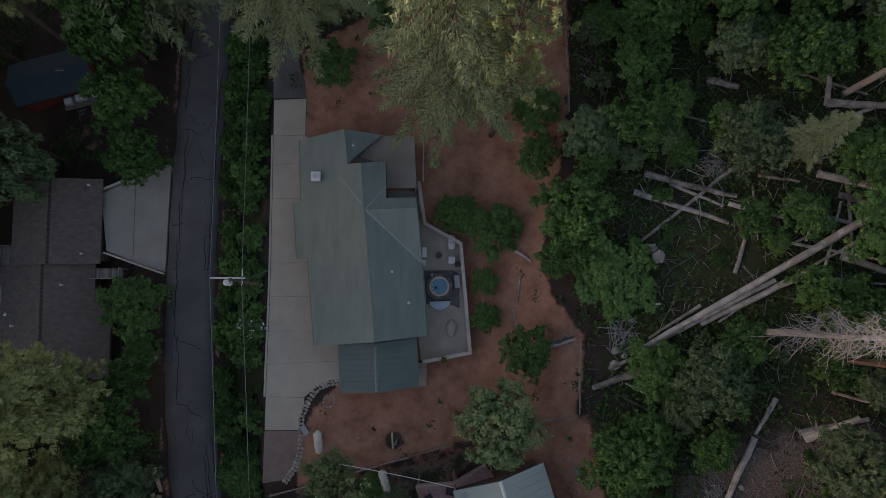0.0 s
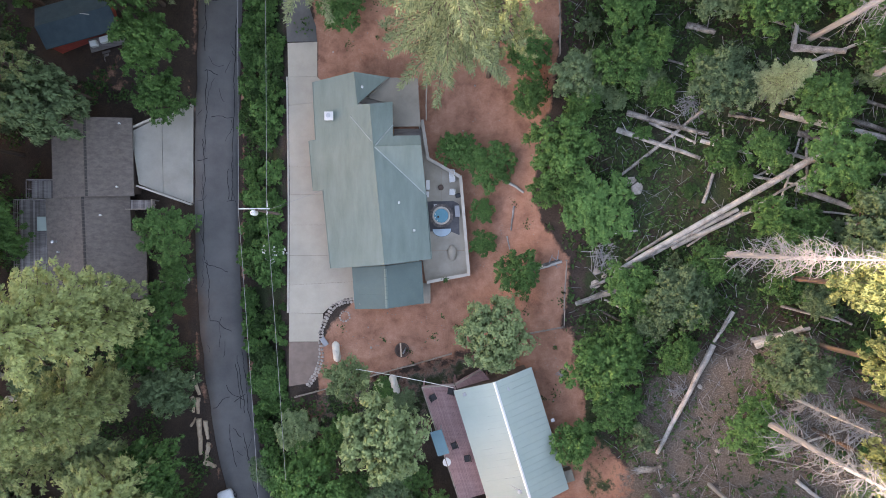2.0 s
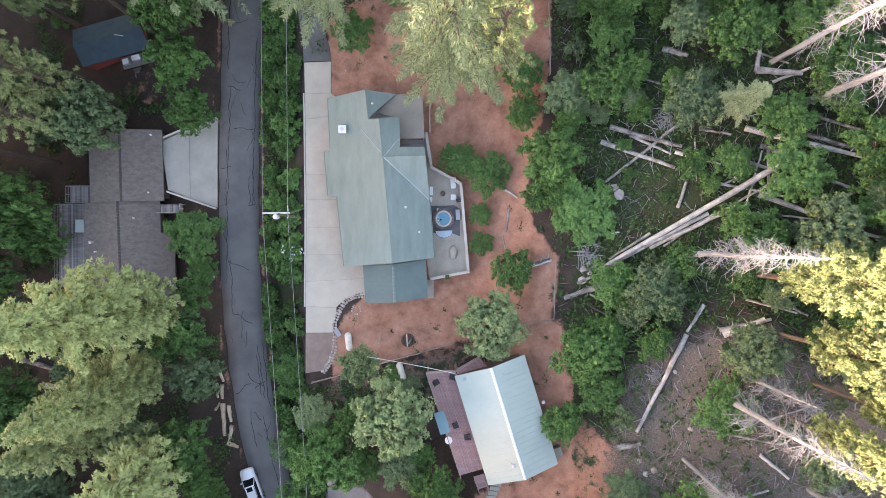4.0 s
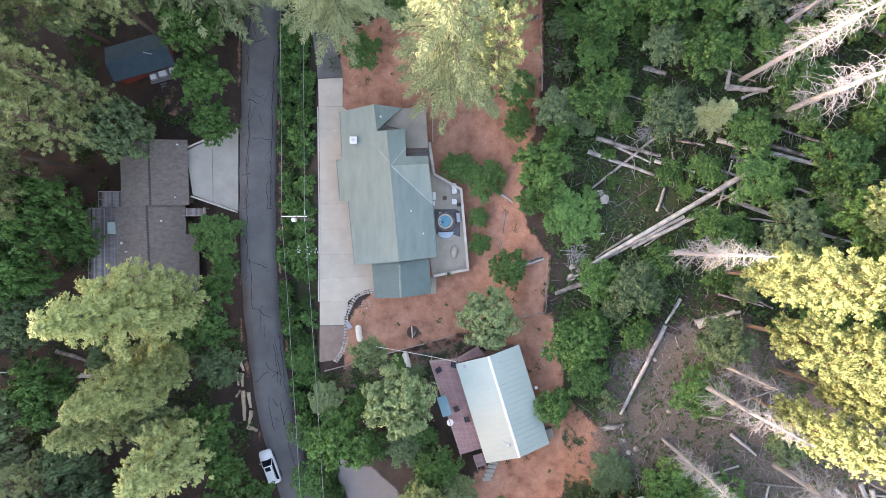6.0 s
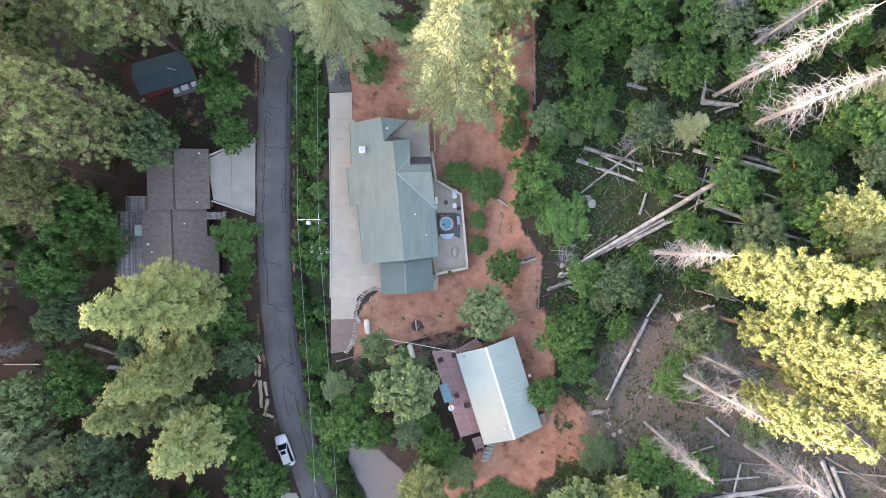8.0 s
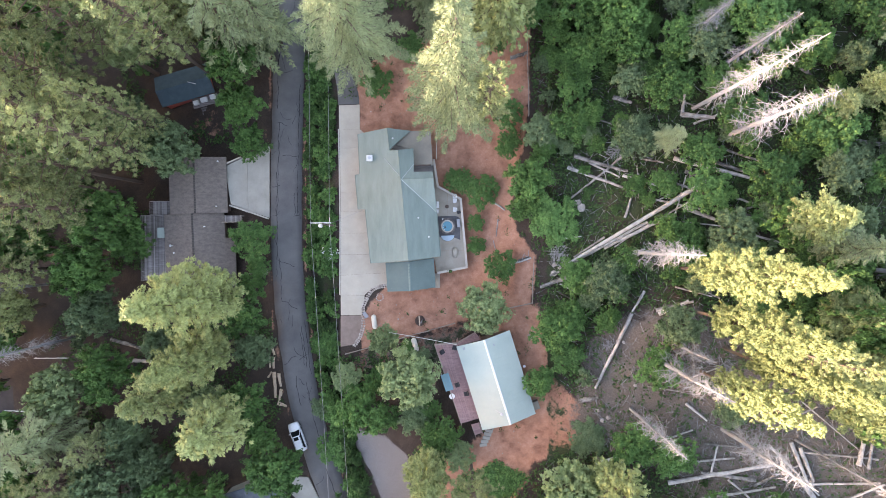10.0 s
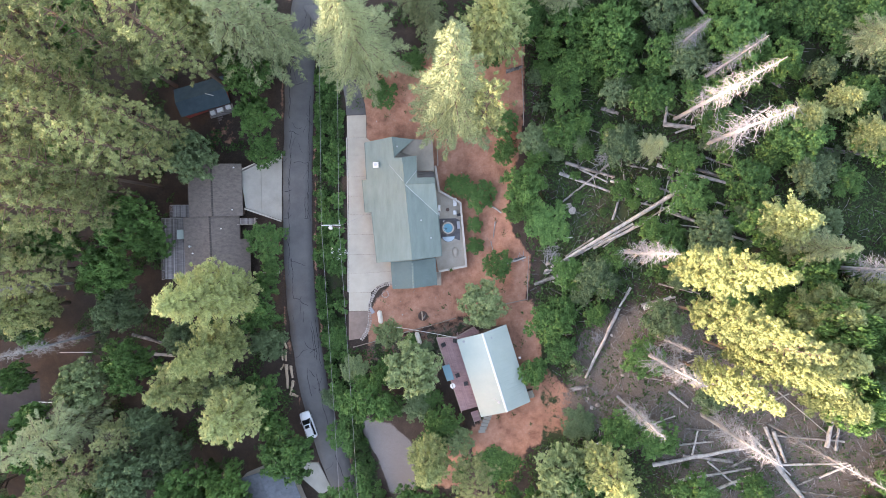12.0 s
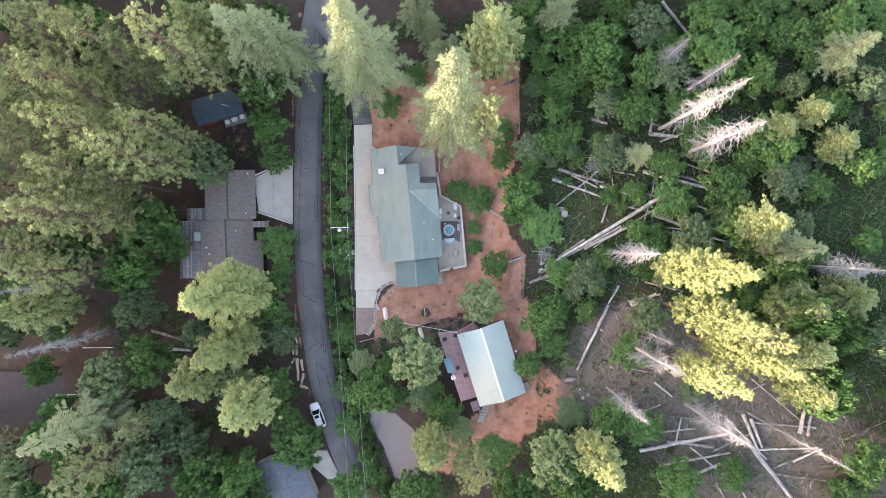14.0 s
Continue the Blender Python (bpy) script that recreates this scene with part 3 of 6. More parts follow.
def seam(a, b, w=0.16, lift=0.03, mat=None, parent=None, name="ridge_cap", label=""):
    """A folded metal cap along a roof line."""
    a, b = Vector(a), Vector(b)
    d = (b - a).normalized()
    s = d.cross(Vector((0, 0, 1))).normalized() * w
    bm = bmesh.new()
    rows = []
    for p in (a, b):
        rows.append([bm.verts.new(p + s + Vector((0, 0, -0.045))), bm.verts.new(p + Vector((0, 0, lift))), bm.verts.new(p - s + Vector((0, 0, -0.045))), bm.verts.new(p + Vector((0, 0, -0.1)))])
    for i in range(4):
        bm.faces.new((rows[0][i], rows[0][(i + 1) % 4], rows[1][(i + 1) % 4], rows[1][i]))
    bm.faces.new(rows[0][::-1])
    bm.faces.new(rows[1])
    return part(name, bm, mat, parent, label)


def vent_pipe(parent, x, y, z, mat=STEEL, r=0.07, h=0.4):
    bm = tube([(x, y, z - 0.1), (x, y, z + h)], r, 10)
    tube([(x, y, z + h), (x, y, z + h + 0.05), (x, y, z + h + 0.12)], [r * 1.9, r * 2.0, r * 0.4], 10, bm)
    return part("vent_pipe", bm, mat, parent, "small metal roof vent")


def big_house():
    h = thing("house", label="cream single-storey house with a faded green pitched roof", category="house")
    west = [(A.x, A.y), (B.x, B.y), (-11.86, -2.72), (-12.63, 5.4), (-13.75, 5.42), (-14.16, 10.66), (-13.41, 10.72), (-13.64, 16.7), (-9.16, 17.25), (-8.8, 13.95)]
    part("roof", slab(on_roof(west), 0.16), GREEN_ROOF, h, "faded green west roof slope with chalky streaks")
    east = [(B.x, B.y), (A.x, A.y), (-5.28, 14.29), (-5.23, 10.8), (-2.5, 10.6), (-1.96, 4.92), (-1.42, -1.75)]
    part("roof", slab(on_roof(east), 0.16), GREEN_ROOF, h, "faded green east roof slope")
    nr = main_z(-9.0, 15.5)
    part("roof", slab([(-8.8, 13.95, nr), (-9.16, 17.25, nr), (-5.6, 17.0, nr - 1.2), (-6.1, 16.7, nr - 1.1), (-7.95, 14.9, nr - 0.42)], 0.14), GREEN_ROOF, h, "green north wing roof slope")
    part("porch_roof", slab([(-7.95, 14.9, 3.0), (-5.7, 17.05, 2.75), (-2.75, 17.0, 2.55), (-2.5, 12.05, 2.5), (-5.3, 11.95, 2.75), (-5.3, 14.2, 2.8)], 0.14), TAN_ROOF, h, "low tan roll-roofed porch")
    # cross gable to the east
    g0, g1 = (-7.0, 9.6, 4.78), (-2.35, 9.75, 4.74)
    part("gable_roof", slab([g0, g1, (-1.9, 4.86, 2.98)], 0.14), GREEN_ROOF, h, "green cross gable slope")
    part("gable_roof", slab([g1, g0, (-5.23, 11.95, 3.94), (-5.23, 10.75, 4.36), (-2.45, 10.78, 4.34)], 0.14), GREEN_ROOF, h, "green cross gable slope")
    part("gable_wall", slab([(-2.5, 10.7, 4.2), (-2.45, 9.75, 4.6), (-2.05, 5.1, 2.9), (-2.25, 5.1, 2.9), (-2.65, 9.75, 4.6), (-2.7, 10.7, 4.2)], 2.6), CREAM, h, "cream gable end wall")
    seam(g0, g1, 0.14, 0.03, GREEN_ROOF, h)
    seam(g0, (-1.95, 4.95, 2.99), 0.09, 0.03, WORN_STREAK, h, "valley_flashing")
    seam(g0, (-5.23, 11.95, 3.97), 0.09, 0.03, WORN_STREAK, h, "valley_flashing")
    seam(A, B, 0.16, 0.04, GREEN_ROOF, h)
    seam((-9.16, 17.25, nr + 0.02), (-8.8, 13.95, nr + 0.02), 0.16, 0.04, GREEN_ROOF, h)
    seam((-7.95, 14.9, 3.1), (-6.0, 16.8, 2.95), 0.09, 0.03, TAN_ROOF, h, "valley_flashing")
    seam((-9.6, 12.9, main_z(-9.6, 12.9) + 0.02), (-7.35, 10.2, main_z(-7.35, 10.2) + 0.02), 0.07, 0.03, WORN_STREAK, h, "valley_flashing")
    # walls under the eaves
    body = [(-11.3, -2.2), (-12.0, 5.6), (-13.2, 5.6), (-13.5, 10.4), (-12.9, 10.5), (-13.1, 16.3), (-9.2, 16.8), (-6.0, 16.4), (-5.5, 12.2), (-5.4, 10.6), (-2.7, 10.4), (-2.4, 4.9), (-1.95, -1.3)]
    part("wall", prism(body, -0.4, 2.2), CREAM, h)
    for (x0, y0), (x1, y1) in (((-6.2, -2.0), (-6.35, -1.85)),):
        part("gable_wall", slab([(-11.3, -2.2, 2.55), (-6.1, -2.0, 4.5), (-1.95, -1.35, 2.85), (-1.95, -1.5, 2.85), (-6.1, -2.15, 4.5), (-11.3, -2.35, 2.55)], 0.7), CREAM, h)
    part("gable_wall", slab([(-12.9, 16.5, 2.5), (-9.1, 17.0, 3.9), (-6.2, 16.7, 2.9), (-6.2, 16.55, 2.9), (-9.1, 16.85, 3.9), (-12.9, 16.35, 2.5)], 0.7), CREAM, h)
    # gutters
    for a, b in (((-11.92, -2.7), (-12.69, 5.38)), ((-13.81, 5.45), (-14.22, 10.64)), ((-13.47, 10.75), (-13.70, 16.68)), ((-1.9, 4.9), (-1.36, -1.72))):
        part("gutter", tube([(a[0], a[1], main_z(*a) - 0.1), (b[0], b[1], main_z(*b) - 0.1)], 0.06, 6), GREEN_ROOF, h, "green eaves gutter")
    # chimney cowl
    c = (-12.15 + 0.35, 12.9)
    z = main_z(*c)
    bm = box(0.75, 0.75, 1.0, (c[0], c[1], z - 0.35), 0.03)
    chim = part("chimney", bm, STEEL, h, "square galvanised chimney box")
    cap = box(0.9, 0.9, 0.06, (c[0], c[1], z + 0.66), 0.02)
    part("chimney_cap", cap, WHITE_PAINT, chim, "pale metal chimney cap")
    bm = tube([(c[0], c[1], z + 0.72), (c[0], c[1], z + 0.95), (c[0], c[1], z + 1.02)], [0.16, 0.16, 0.24], 10)
    part("flue", bm, STEEL, chim)
    for x, y in ((-4.6, 4.0), (-3.1, 1.2), (-8.3, 15.7)):
        vent_pipe(h, x, y, main_z(x, y) if x > -8 else nr - 0.3)
    # lower south roof over the garage end
    lz = 3.25
    part("lower_roof", slab([(-6.13, -2.45, lz), (-5.97, -6.85, lz), (-9.42, -6.98, lz - 0.95), (-9.71, -2.6, lz - 0.95)], 0.13), DARK_ROOF, h, "darker green lower roof slope")
    part("lower_roof", slab([(-5.97, -6.85, lz), (-6.13, -2.45, lz), (-2.42, -1.95, lz - 0.95), (-2.2, -6.4, lz - 0.95)], 0.13), DARK_ROOF, h, "darker green lower roof slope")
    n = 9
    for i in range(n):
        k0, k1 = i / n, (i + 0.9) / n
        p = [(-6.13 + 0.16 * k, -2.75 - 4.1 * k, lz + 0.015) for k in (k0, k1)]
        seam(p[0], p[1], 0.15, 0.03, GREEN_ROOF, h)
    part("lower_wall", prism([(-9.1, -2.5), (-8.9, -6.5), (-2.7, -6.0), (-2.8, -1.9)], -0.4, 2.2), CREAM, h)
    part("lower_gable", slab([(-8.9, -6.5, 2.45), (-6.0, -6.45, 3.1), (-2.7, -6.0, 2.4), (-2.7, -5.9, 2.4), (-6.0, -6.3, 3.1), (-8.9, -6.35, 2.45)], 0.5), CREAM, h)
    # ribs of the lower roof
    for i in range(1, 9):
        for s in (-1, 1):
            y0 = -2.45 - 4.4 * i / 9
            xr = -6.13 + 0.16 * i / 9
            xe = (-9.71 + 0.29 * i / 9) if s < 0 else (-2.42 + 0.22 * i / 9)
            ye = y0 + (0.5 * (1 - i / 9) if s > 0 else 0) - 0.1
            part("roof_rib", tube([(xr + s * 0.16, y0, lz - 0.03), (xe, ye, lz - 0.945)], 0.022, 4), DARK_ROOF, h)
    # back step by the garage end
    part("side_step", box(0.9, 2.2, 0.5, (-2.0, -5.5, -0.2), 0.02), PATIO, h)
    part("porch_floor", box(2.9, 1.6, 0.12, (-3.95, 11.4, 0.2), 0.01), GREY_DECK, h, "grey porch floor")
    # things under the porch opening show as a dark doorway
    part("porch_post", box(0.12, 0.12, 2.6, (-2.65, 12.2, -0.1), 0.01), WHITE_PAINT, h, "white porch post")
    part("porch_post", box(0.12, 0.12, 2.6, (-2.85, 16.8, -0.1), 0.01), WHITE_PAINT, h, "white porch post")
    return h


big_house()


def gable_house(name, ridge0, ridge1, half0, half1, zr, ze, zg, roof, wall, label, over=0.45, ridge_mat=None, caps=0):
    """A plain gabled building; ridge ends and the eaves' distance to both sides."""
    h = thing(name, label=label, category="house")
    r0, r1 = Vector((*ridge0, zr)), Vector((*ridge1, zr))
    d = (r1 - r0).normalized()
    n = Vector((d.y, -d.x, 0))
    corners = {}
    for s, w in ((1, half0), (-1, half1)):
        e0, e1 = r0 + n * s * w, r1 + n * s * w
        e0.z = e1.z = ze
        corners[s] = (e0, e1)
        part("roof", slab([tuple(p) for p in ((r0, r1, e1, e0) if s > 0 else (r1, r0, e0, e1))], 0.14), roof, h)
    inn = d * over
    foot = [corners[1][0] + inn - n * over, corners[1][1] - inn - n * over, corners[-1][1] - inn + n * over, corners[-1][0] + inn + n * over]
    part("wall", prism([(p.x, p.y) for p in foot], zg, ze - 0.05), wall, h)
    for r, a, b in ((r0 + inn, foot[0], foot[3]), (r1 - inn, foot[1], foot[2])):
        tri = [(a.x, a.y, ze - 0.06), (r.x, r.y, zr - 0.2), (b.x, b.y, ze - 0.06)]
        back = [(x + (0.12 * d.x if r is not r0 else 0), y, z) for x, y, z in reversed(tri)]
        bm = bmesh.new()
        lo = [bm.verts.new(Vector(t) - d * 0.08) for t in tri]
        hi = [bm.verts.new(Vector(t) + d * 0.08) for t in tri]
        bm.faces.new(lo)
        bm.faces.new(hi[::-1])
        for i in range(3):
            bm.faces.new((lo[i], hi[i], hi[(i + 1) % 3], lo[(i + 1) % 3]))
        part("gable", bm, wall, h)
    if caps:
        for i in range(caps):
            seam(r0.lerp(r1, i / caps), r0.lerp(r1, (i + 0.9) / caps), 0.17, 0.04, ridge_mat or roof, h)
    else:
        seam(r0, r1, 0.15, 0.04, ridge_mat or roof, h)
    return h


# cabin with the pale metal roof
cabin = gable_house("cabin", (4.75, -13.6), (8.45, -25.75), 4.1, 4.0, 7.2, 5.6, 1.0, WHITE_METAL, BROWN_SIDING, "wooden cabin with a pale blue-white metal roof", 0.4, WHITE_PAINT)
for k in range(1, 14):
    pass
rd = (Vector((8.45, -25.75, 0)) - Vector((4.75, -13.6, 0))).normalized()
rn = Vector((rd.y, -rd.x, 0))
for s in (1, -1):
    for k in range(1, 20):
        p = Vector((4.75, -13.6, 7.2)) + rd * (k * 0.635)
        q = p + rn * s * 4.05
        q.z = 5.62
        part("roof_seam", tube([p + Vector((0, 0, 0.005)), q + Vector((0, 0, -0.005))], 0.012, 4), WHITE_METAL, cabin)
vent_pipe(cabin, 7.2, -24.2, 6.75, STEEL, 0.12, 0.5)
part("antenna", tube([(6.6, -24.0, 6.3), (6.9, -23.9, 7.6)], 0.03, 6), STEEL, cabin, "bent metal roof aerial")
part("antenna_arm", tube([(6.3, -23.6, 7.3), (7.4, -24.1, 7.5)], 0.025, 6), STEEL, cabin)
for x, y, z in ((6.1, -14.4, 6.7), (1.9, -15.0, 6.1), (10.6, -17.6, 6.0)):
    part("roof_patch", box(0.35, 0.35, 0.03, (x, y, z + 0.05), 0.01, (0, 0, 20)), SLAT_GREY, cabin, "small grey roof vent flap")

# the brown-roofed house below the road
nh = gable_house("house", (-40.6, 14.25), (-40.4, 5.3), 4.5, 4.8, -2.9, -4.1, -7.5, BROWN_SHINGLE, BROWN_SIDING, "brown house with a shingled roof below the road", 0.4, RIDGE_CAP, 24)
nh2 = gable_house("house", (-41.1, 5.35), (-40.7, -6.5), 5.2, 4.6, -3.3, -4.9, -8.5, BROWN_SHINGLE, BROWN_SIDING, "brown shingled house wing with a back deck", 0.4, RIDGE_CAP, 30)
part("porch_roof", slab([(-36.45, 1.4, -4.86), (-36.2, -6.5, -4.86), (-34.7, -6.5, -5.3), (-34.8, 1.4, -5.3)], 0.12), BROWN_SHINGLE, nh2, "lower shingled porch roof")
part("porch_wall", prism([(-36.0, 1.0), (-35.9, -6.1), (-35.1, -6.1), (-35.2, 1.0)], -8.5, -5.25), BROWN_SIDING, nh2)
for p in ((-36.9, 13.6, -3.6), (-37.2, 6.4, -3.55)):
    vent_pipe(nh, *p, WHITE_PAINT, 0.06, 0.25)
for p in ((-39.2, 3.2, -3.8), (-44.3, -1.0, -4.2)):
    vent_pipe(nh2, *p, WHITE_PAINT, 0.06, 0.3)
vent_pipe(nh2, -44.6, 0.2, -4.1, STEEL, 0.1, 0.7)


def plank_deck(name, corners, z, mat, label, board=0.15, along=0, ground=-9.0, posts=True, rail=None, rail_mat=None, rail_edges=(), joined=False):
    """A deck of separate boards inside a four-cornered outline."""
    base = thing(name, label=label, category="deck")
    a, b, c, d = [Vector((*p, z)) for p in corners]
    n = int(((a - d).length + (b - c).length) / 2 / board)
    for i in range(n):
        k0, k1 = i / n, (i + 0.93) / n
        q = [a.lerp(d, k0), b.lerp(c, k0), b.lerp(c, k1), a.lerp(d, k1)]
        part("board", slab([tuple(v) for v in q], 0.04), mat, base)
    for k in (0.05, 0.5, 0.95):
        p, q = a.lerp(b, k), d.lerp(c, k)
        part("joist", tube([p - Vector((0, 0, 0.14)), q - Vector((0, 0, 0.14))], 0.08, 4), mat, base)
    for v in (a, b, c, d):
        m = v.lerp((a + c) / 2, 0.04)
        part("deck_post", box(0.14, 0.14, z - 0.05 - ground_z(m.x, m.y) + 0.3, (m.x, m.y, ground_z(m.x, m.y) - 0.3)), mat, base)
    names = [a, b, c, d]
    for e in rail_edges:
        p, q = names[e], names[(e + 1) % 4]
        part("rail", tube([p + Vector((0, 0, 0.95)), q + Vector((0, 0, 0.95))], 0.06, 4), rail_mat, base, "painted deck rail")
        m = max(2, int((q - p).length / 1.5))
        for i in range(m + 1):
            v = p.lerp(q, i / m)
            part("rail_post", box(0.08, 0.08, 0.95, tuple(v)), rail_mat, base)
        for h in (0.3, 0.6):
            part("rail_bar", tube([p + Vector((0, 0, h)), q + Vector((0, 0, h))], 0.025, 4), rail_mat, base)
    return base


plank_deck("cabin_deck", [(-2.35, -14.6), (1.5, -26.4), (4.3, -25.6), (0.95, -14.4)], 4.0, DECK_WOOD, "red-brown board deck along the cabin", 0.15, 0, 1.0, True, None, FENCE_WOOD, (0, 3))
part_deck = plank_deck("cabin_deck", [(0.98, -14.4), (1.2, -14.95), (4.5, -14.0), (3.6, -12.9)], 3.99, DECK_WOOD, "red-brown deck strip behind the cabin", 0.15, 0, 1.0, True, None, FENCE_WOOD, (3,))
plank_deck("back_deck", [(-50.2, 5.1), (-50.2, -5.5), (-46.1, -5.5), (-46.1, 5.1)], -6.2, GREY_DECK, "weathered grey wooden back deck", 0.2, 0, -10, True, None, GREY_DECK, (0, 3))
spa = thing("covered_tub", (-46.95, 2.3, -6.15), 0, "square spa tub with a pale grey cover on the deck", "hot tub")
part("tub_body", box(1.15, 1.6, 0.75, (0, 0, 0), 0.04), TUB_WOOD, spa, "dark wooden tub sides")
part("cover", box(1.2, 1.65, 0.12, (0, 0, 0.75), 0.03), WHITE_METAL, spa, "pale grey-blue insulated cover")
part("step", box(0.35, 0.5, 0.3, (0.1, -1.15, 0), 0.02), GREY_DECK, spa)
plank_deck("side_deck", [(-48.6, 7.4), (-48.6, 5.3), (-45.2, 5.3), (-45.2, 7.4)], -6.0, GREY_DECK, "small weathered grey side deck", 0.2, 0, -10, True, None, GREY_DECK, (0, 3))
plank_deck("entry_landing", [(-36.6, 5.0), (-36.6, 3.9), (-33.6, 3.9), (-33.6, 5.0)], -5.0, GREY_DECK, "small wooden entry landing", 0.2, 0, -10, True, None, FENCE_WOOD, (1, 2))
poured("parking_pad", [[(-36.2, 12.9), (-35.3, 6.8), (-32.5, 5.7), (-32.6, 14.6)], [(-32.56, 14.6), (-32.46, 5.7), (-29.05, 4.55), (-28.95, 16.2)]], GREY_CONCRETE, "grey concrete parking pad beside the road", -4.62, 0.6, 0.012)
wall_run("pad_wall", [(-35.4, 6.6), (-29.1, 4.4)], 0.16, -6.4, -4.45, CREAM, CREAM, "thin pale retaining wall beside the parking pad")
wall_run("pad_wall", [(-36.3, 13.2), (-33.5, 14.4)], 0.16, -6.4, -4.45, CREAM, CREAM, "thin pale retaining wall beside the parking pad")

# red cabin with the slate-blue roof, down the slope
red = gable_house("house", (-47.6, 25.2), (-38.9, 27.6), 2.4, 2.6, -5.2, -6.3, -10.5, BLUE_ROOF, RED_PAINT, "small red cabin with a slate-blue roof", 0.3)
shade_steps = thing("entry_steps", (-40.6, 23.0, -8.6), 15, "small grey wooden steps beside the red cabin", "steps")
for i in range(4):
    part("tread", box(1.0, 0.28, 0.06, (0, -0.3 * i, 0.9 - 0.2 * i), 0.01), GREY_DECK, shade_steps)
for s in (-0.5, 0.5):
    part("stringer", box(0.06, 1.3, 0.3, (s, -0.45, 0.25), 0.0, (-33, 0, 0)), GREY_DECK, shade_steps)
for x, y, sx in ((-40.3, 24.2, 1.1), (-38.9, 24.7, 0.8), (-41.6, 23.7, 0.8)):
    ob = part("storage_box", box(sx, 0.7, 0.6, (x, y, -7.18), 0.04, (0, 0, 15)), WHITE_PAINT)
    tagged(ob, "white storage box on the cabin landing", "box")
part("cabin_landing", box(4.4, 1.6, 0.12, (-40.2, 24.1, -7.3), 0.02, (0, 0, 15)), GREY_DECK)
tagged(bpy.data.objects["cabin_landing"], "grey wooden landing at the red cabin", "deck", kind="structure")
mast = part("antenna_mast", tube([(-42.5, 26.8, -5.4), (-40.2, 25.9, -3.3)], 0.05, 6), WHITE_PAINT)
tagged(mast, "leaning white mast on the slate-blue roof", "antenna")
# house at the south end of the road
south = gable_house("house", (-32.6, -37.9), (-28.6, -47.5), 4.6, 4.4, -1.2, -2.9, -7.0, GREY_SHINGLE, CREAM, "house with a blue-grey shingled roof", 0.4)
poured("south_pad", [[(-26.8, -37.4), (-23.2, -37.4), (-20.9, -42.0), (-22.8, -43.0), (-26.2, -40.0)]], GREY_CONCRETE, "pale concrete parking pad beside the road", -4.66, 0.6)


# ---- trees: unit meshes, one metre of radius or height, shared between alike trees ----
leaf_rng = np.random.default_rng(5)


def unit_rows(v):
    return v / np.maximum(np.linalg.norm(v, axis=1, keepdims=True), 1e-6)


def leaf_cloud(points, normals, size, rng, long=1.4, aim=None, tone=None):
    """Corners of small pointed leaf clusters at the points, and a tone from 0 to 1 for each; aim: the way that they point."""
    p, n = np.asarray(points, float), np.asarray(normals, float)
    k = len(p)
    n = unit_rows(n + rng.normal(0, 0.4, (k, 3)))
    a = rng.normal(0, 1, (k, 3)) if aim is None else np.asarray(aim, float) + rng.normal(0, 0.22, (k, 3))
    a = unit_rows(a - n * np.sum(a * n, axis=1, keepdims=True))
    b = np.cross(n, a)
    s = (size * rng.uniform(0.6, 1.35, k))[:, None]
    v = np.empty((k, 3, 3))
    v[:, 0] = p + a * s * long * 0.62
    v[:, 1] = p + b * s * 0.5 - a * s * long * 0.38
    v[:, 2] = p - b * s * 0.5 - a * s * long * 0.38
    own = rng.uniform(0, 1, k)
    return v.reshape(-1, 3), (own if tone is None else 0.5 * own + 0.5 * np.asarray(tone))


def leaf_mesh(name, v, tone, mat):
    """One mesh of loose leaf clusters with their tones."""
    me = bpy.data.meshes.new(name)
    k = len(v) // 3
    me.vertices.add(3 * k)
    me.vertices.foreach_set("co", np.asarray(v, np.float32).ravel())
    me.loops.add(3 * k)
    me.loops.foreach_set("vertex_index", np.arange(3 * k, dtype=np.int32))
    me.polygons.add(k)
    me.polygons.foreach_set("loop_start", np.arange(0, 3 * k, 3, dtype=np.int32))
    me.update(calc_edges=True)
    me.attributes.new("tone", "FLOAT", "FACE").data.foreach_set("value", np.asarray(tone, np.float32))
    me.materials.append(mat)
    return me


def ball_points(rng, k, up=0.0):
    v = rng.normal(0, 1, (k, 3))
    v[:, 2] += up
    return unit_rows(v)


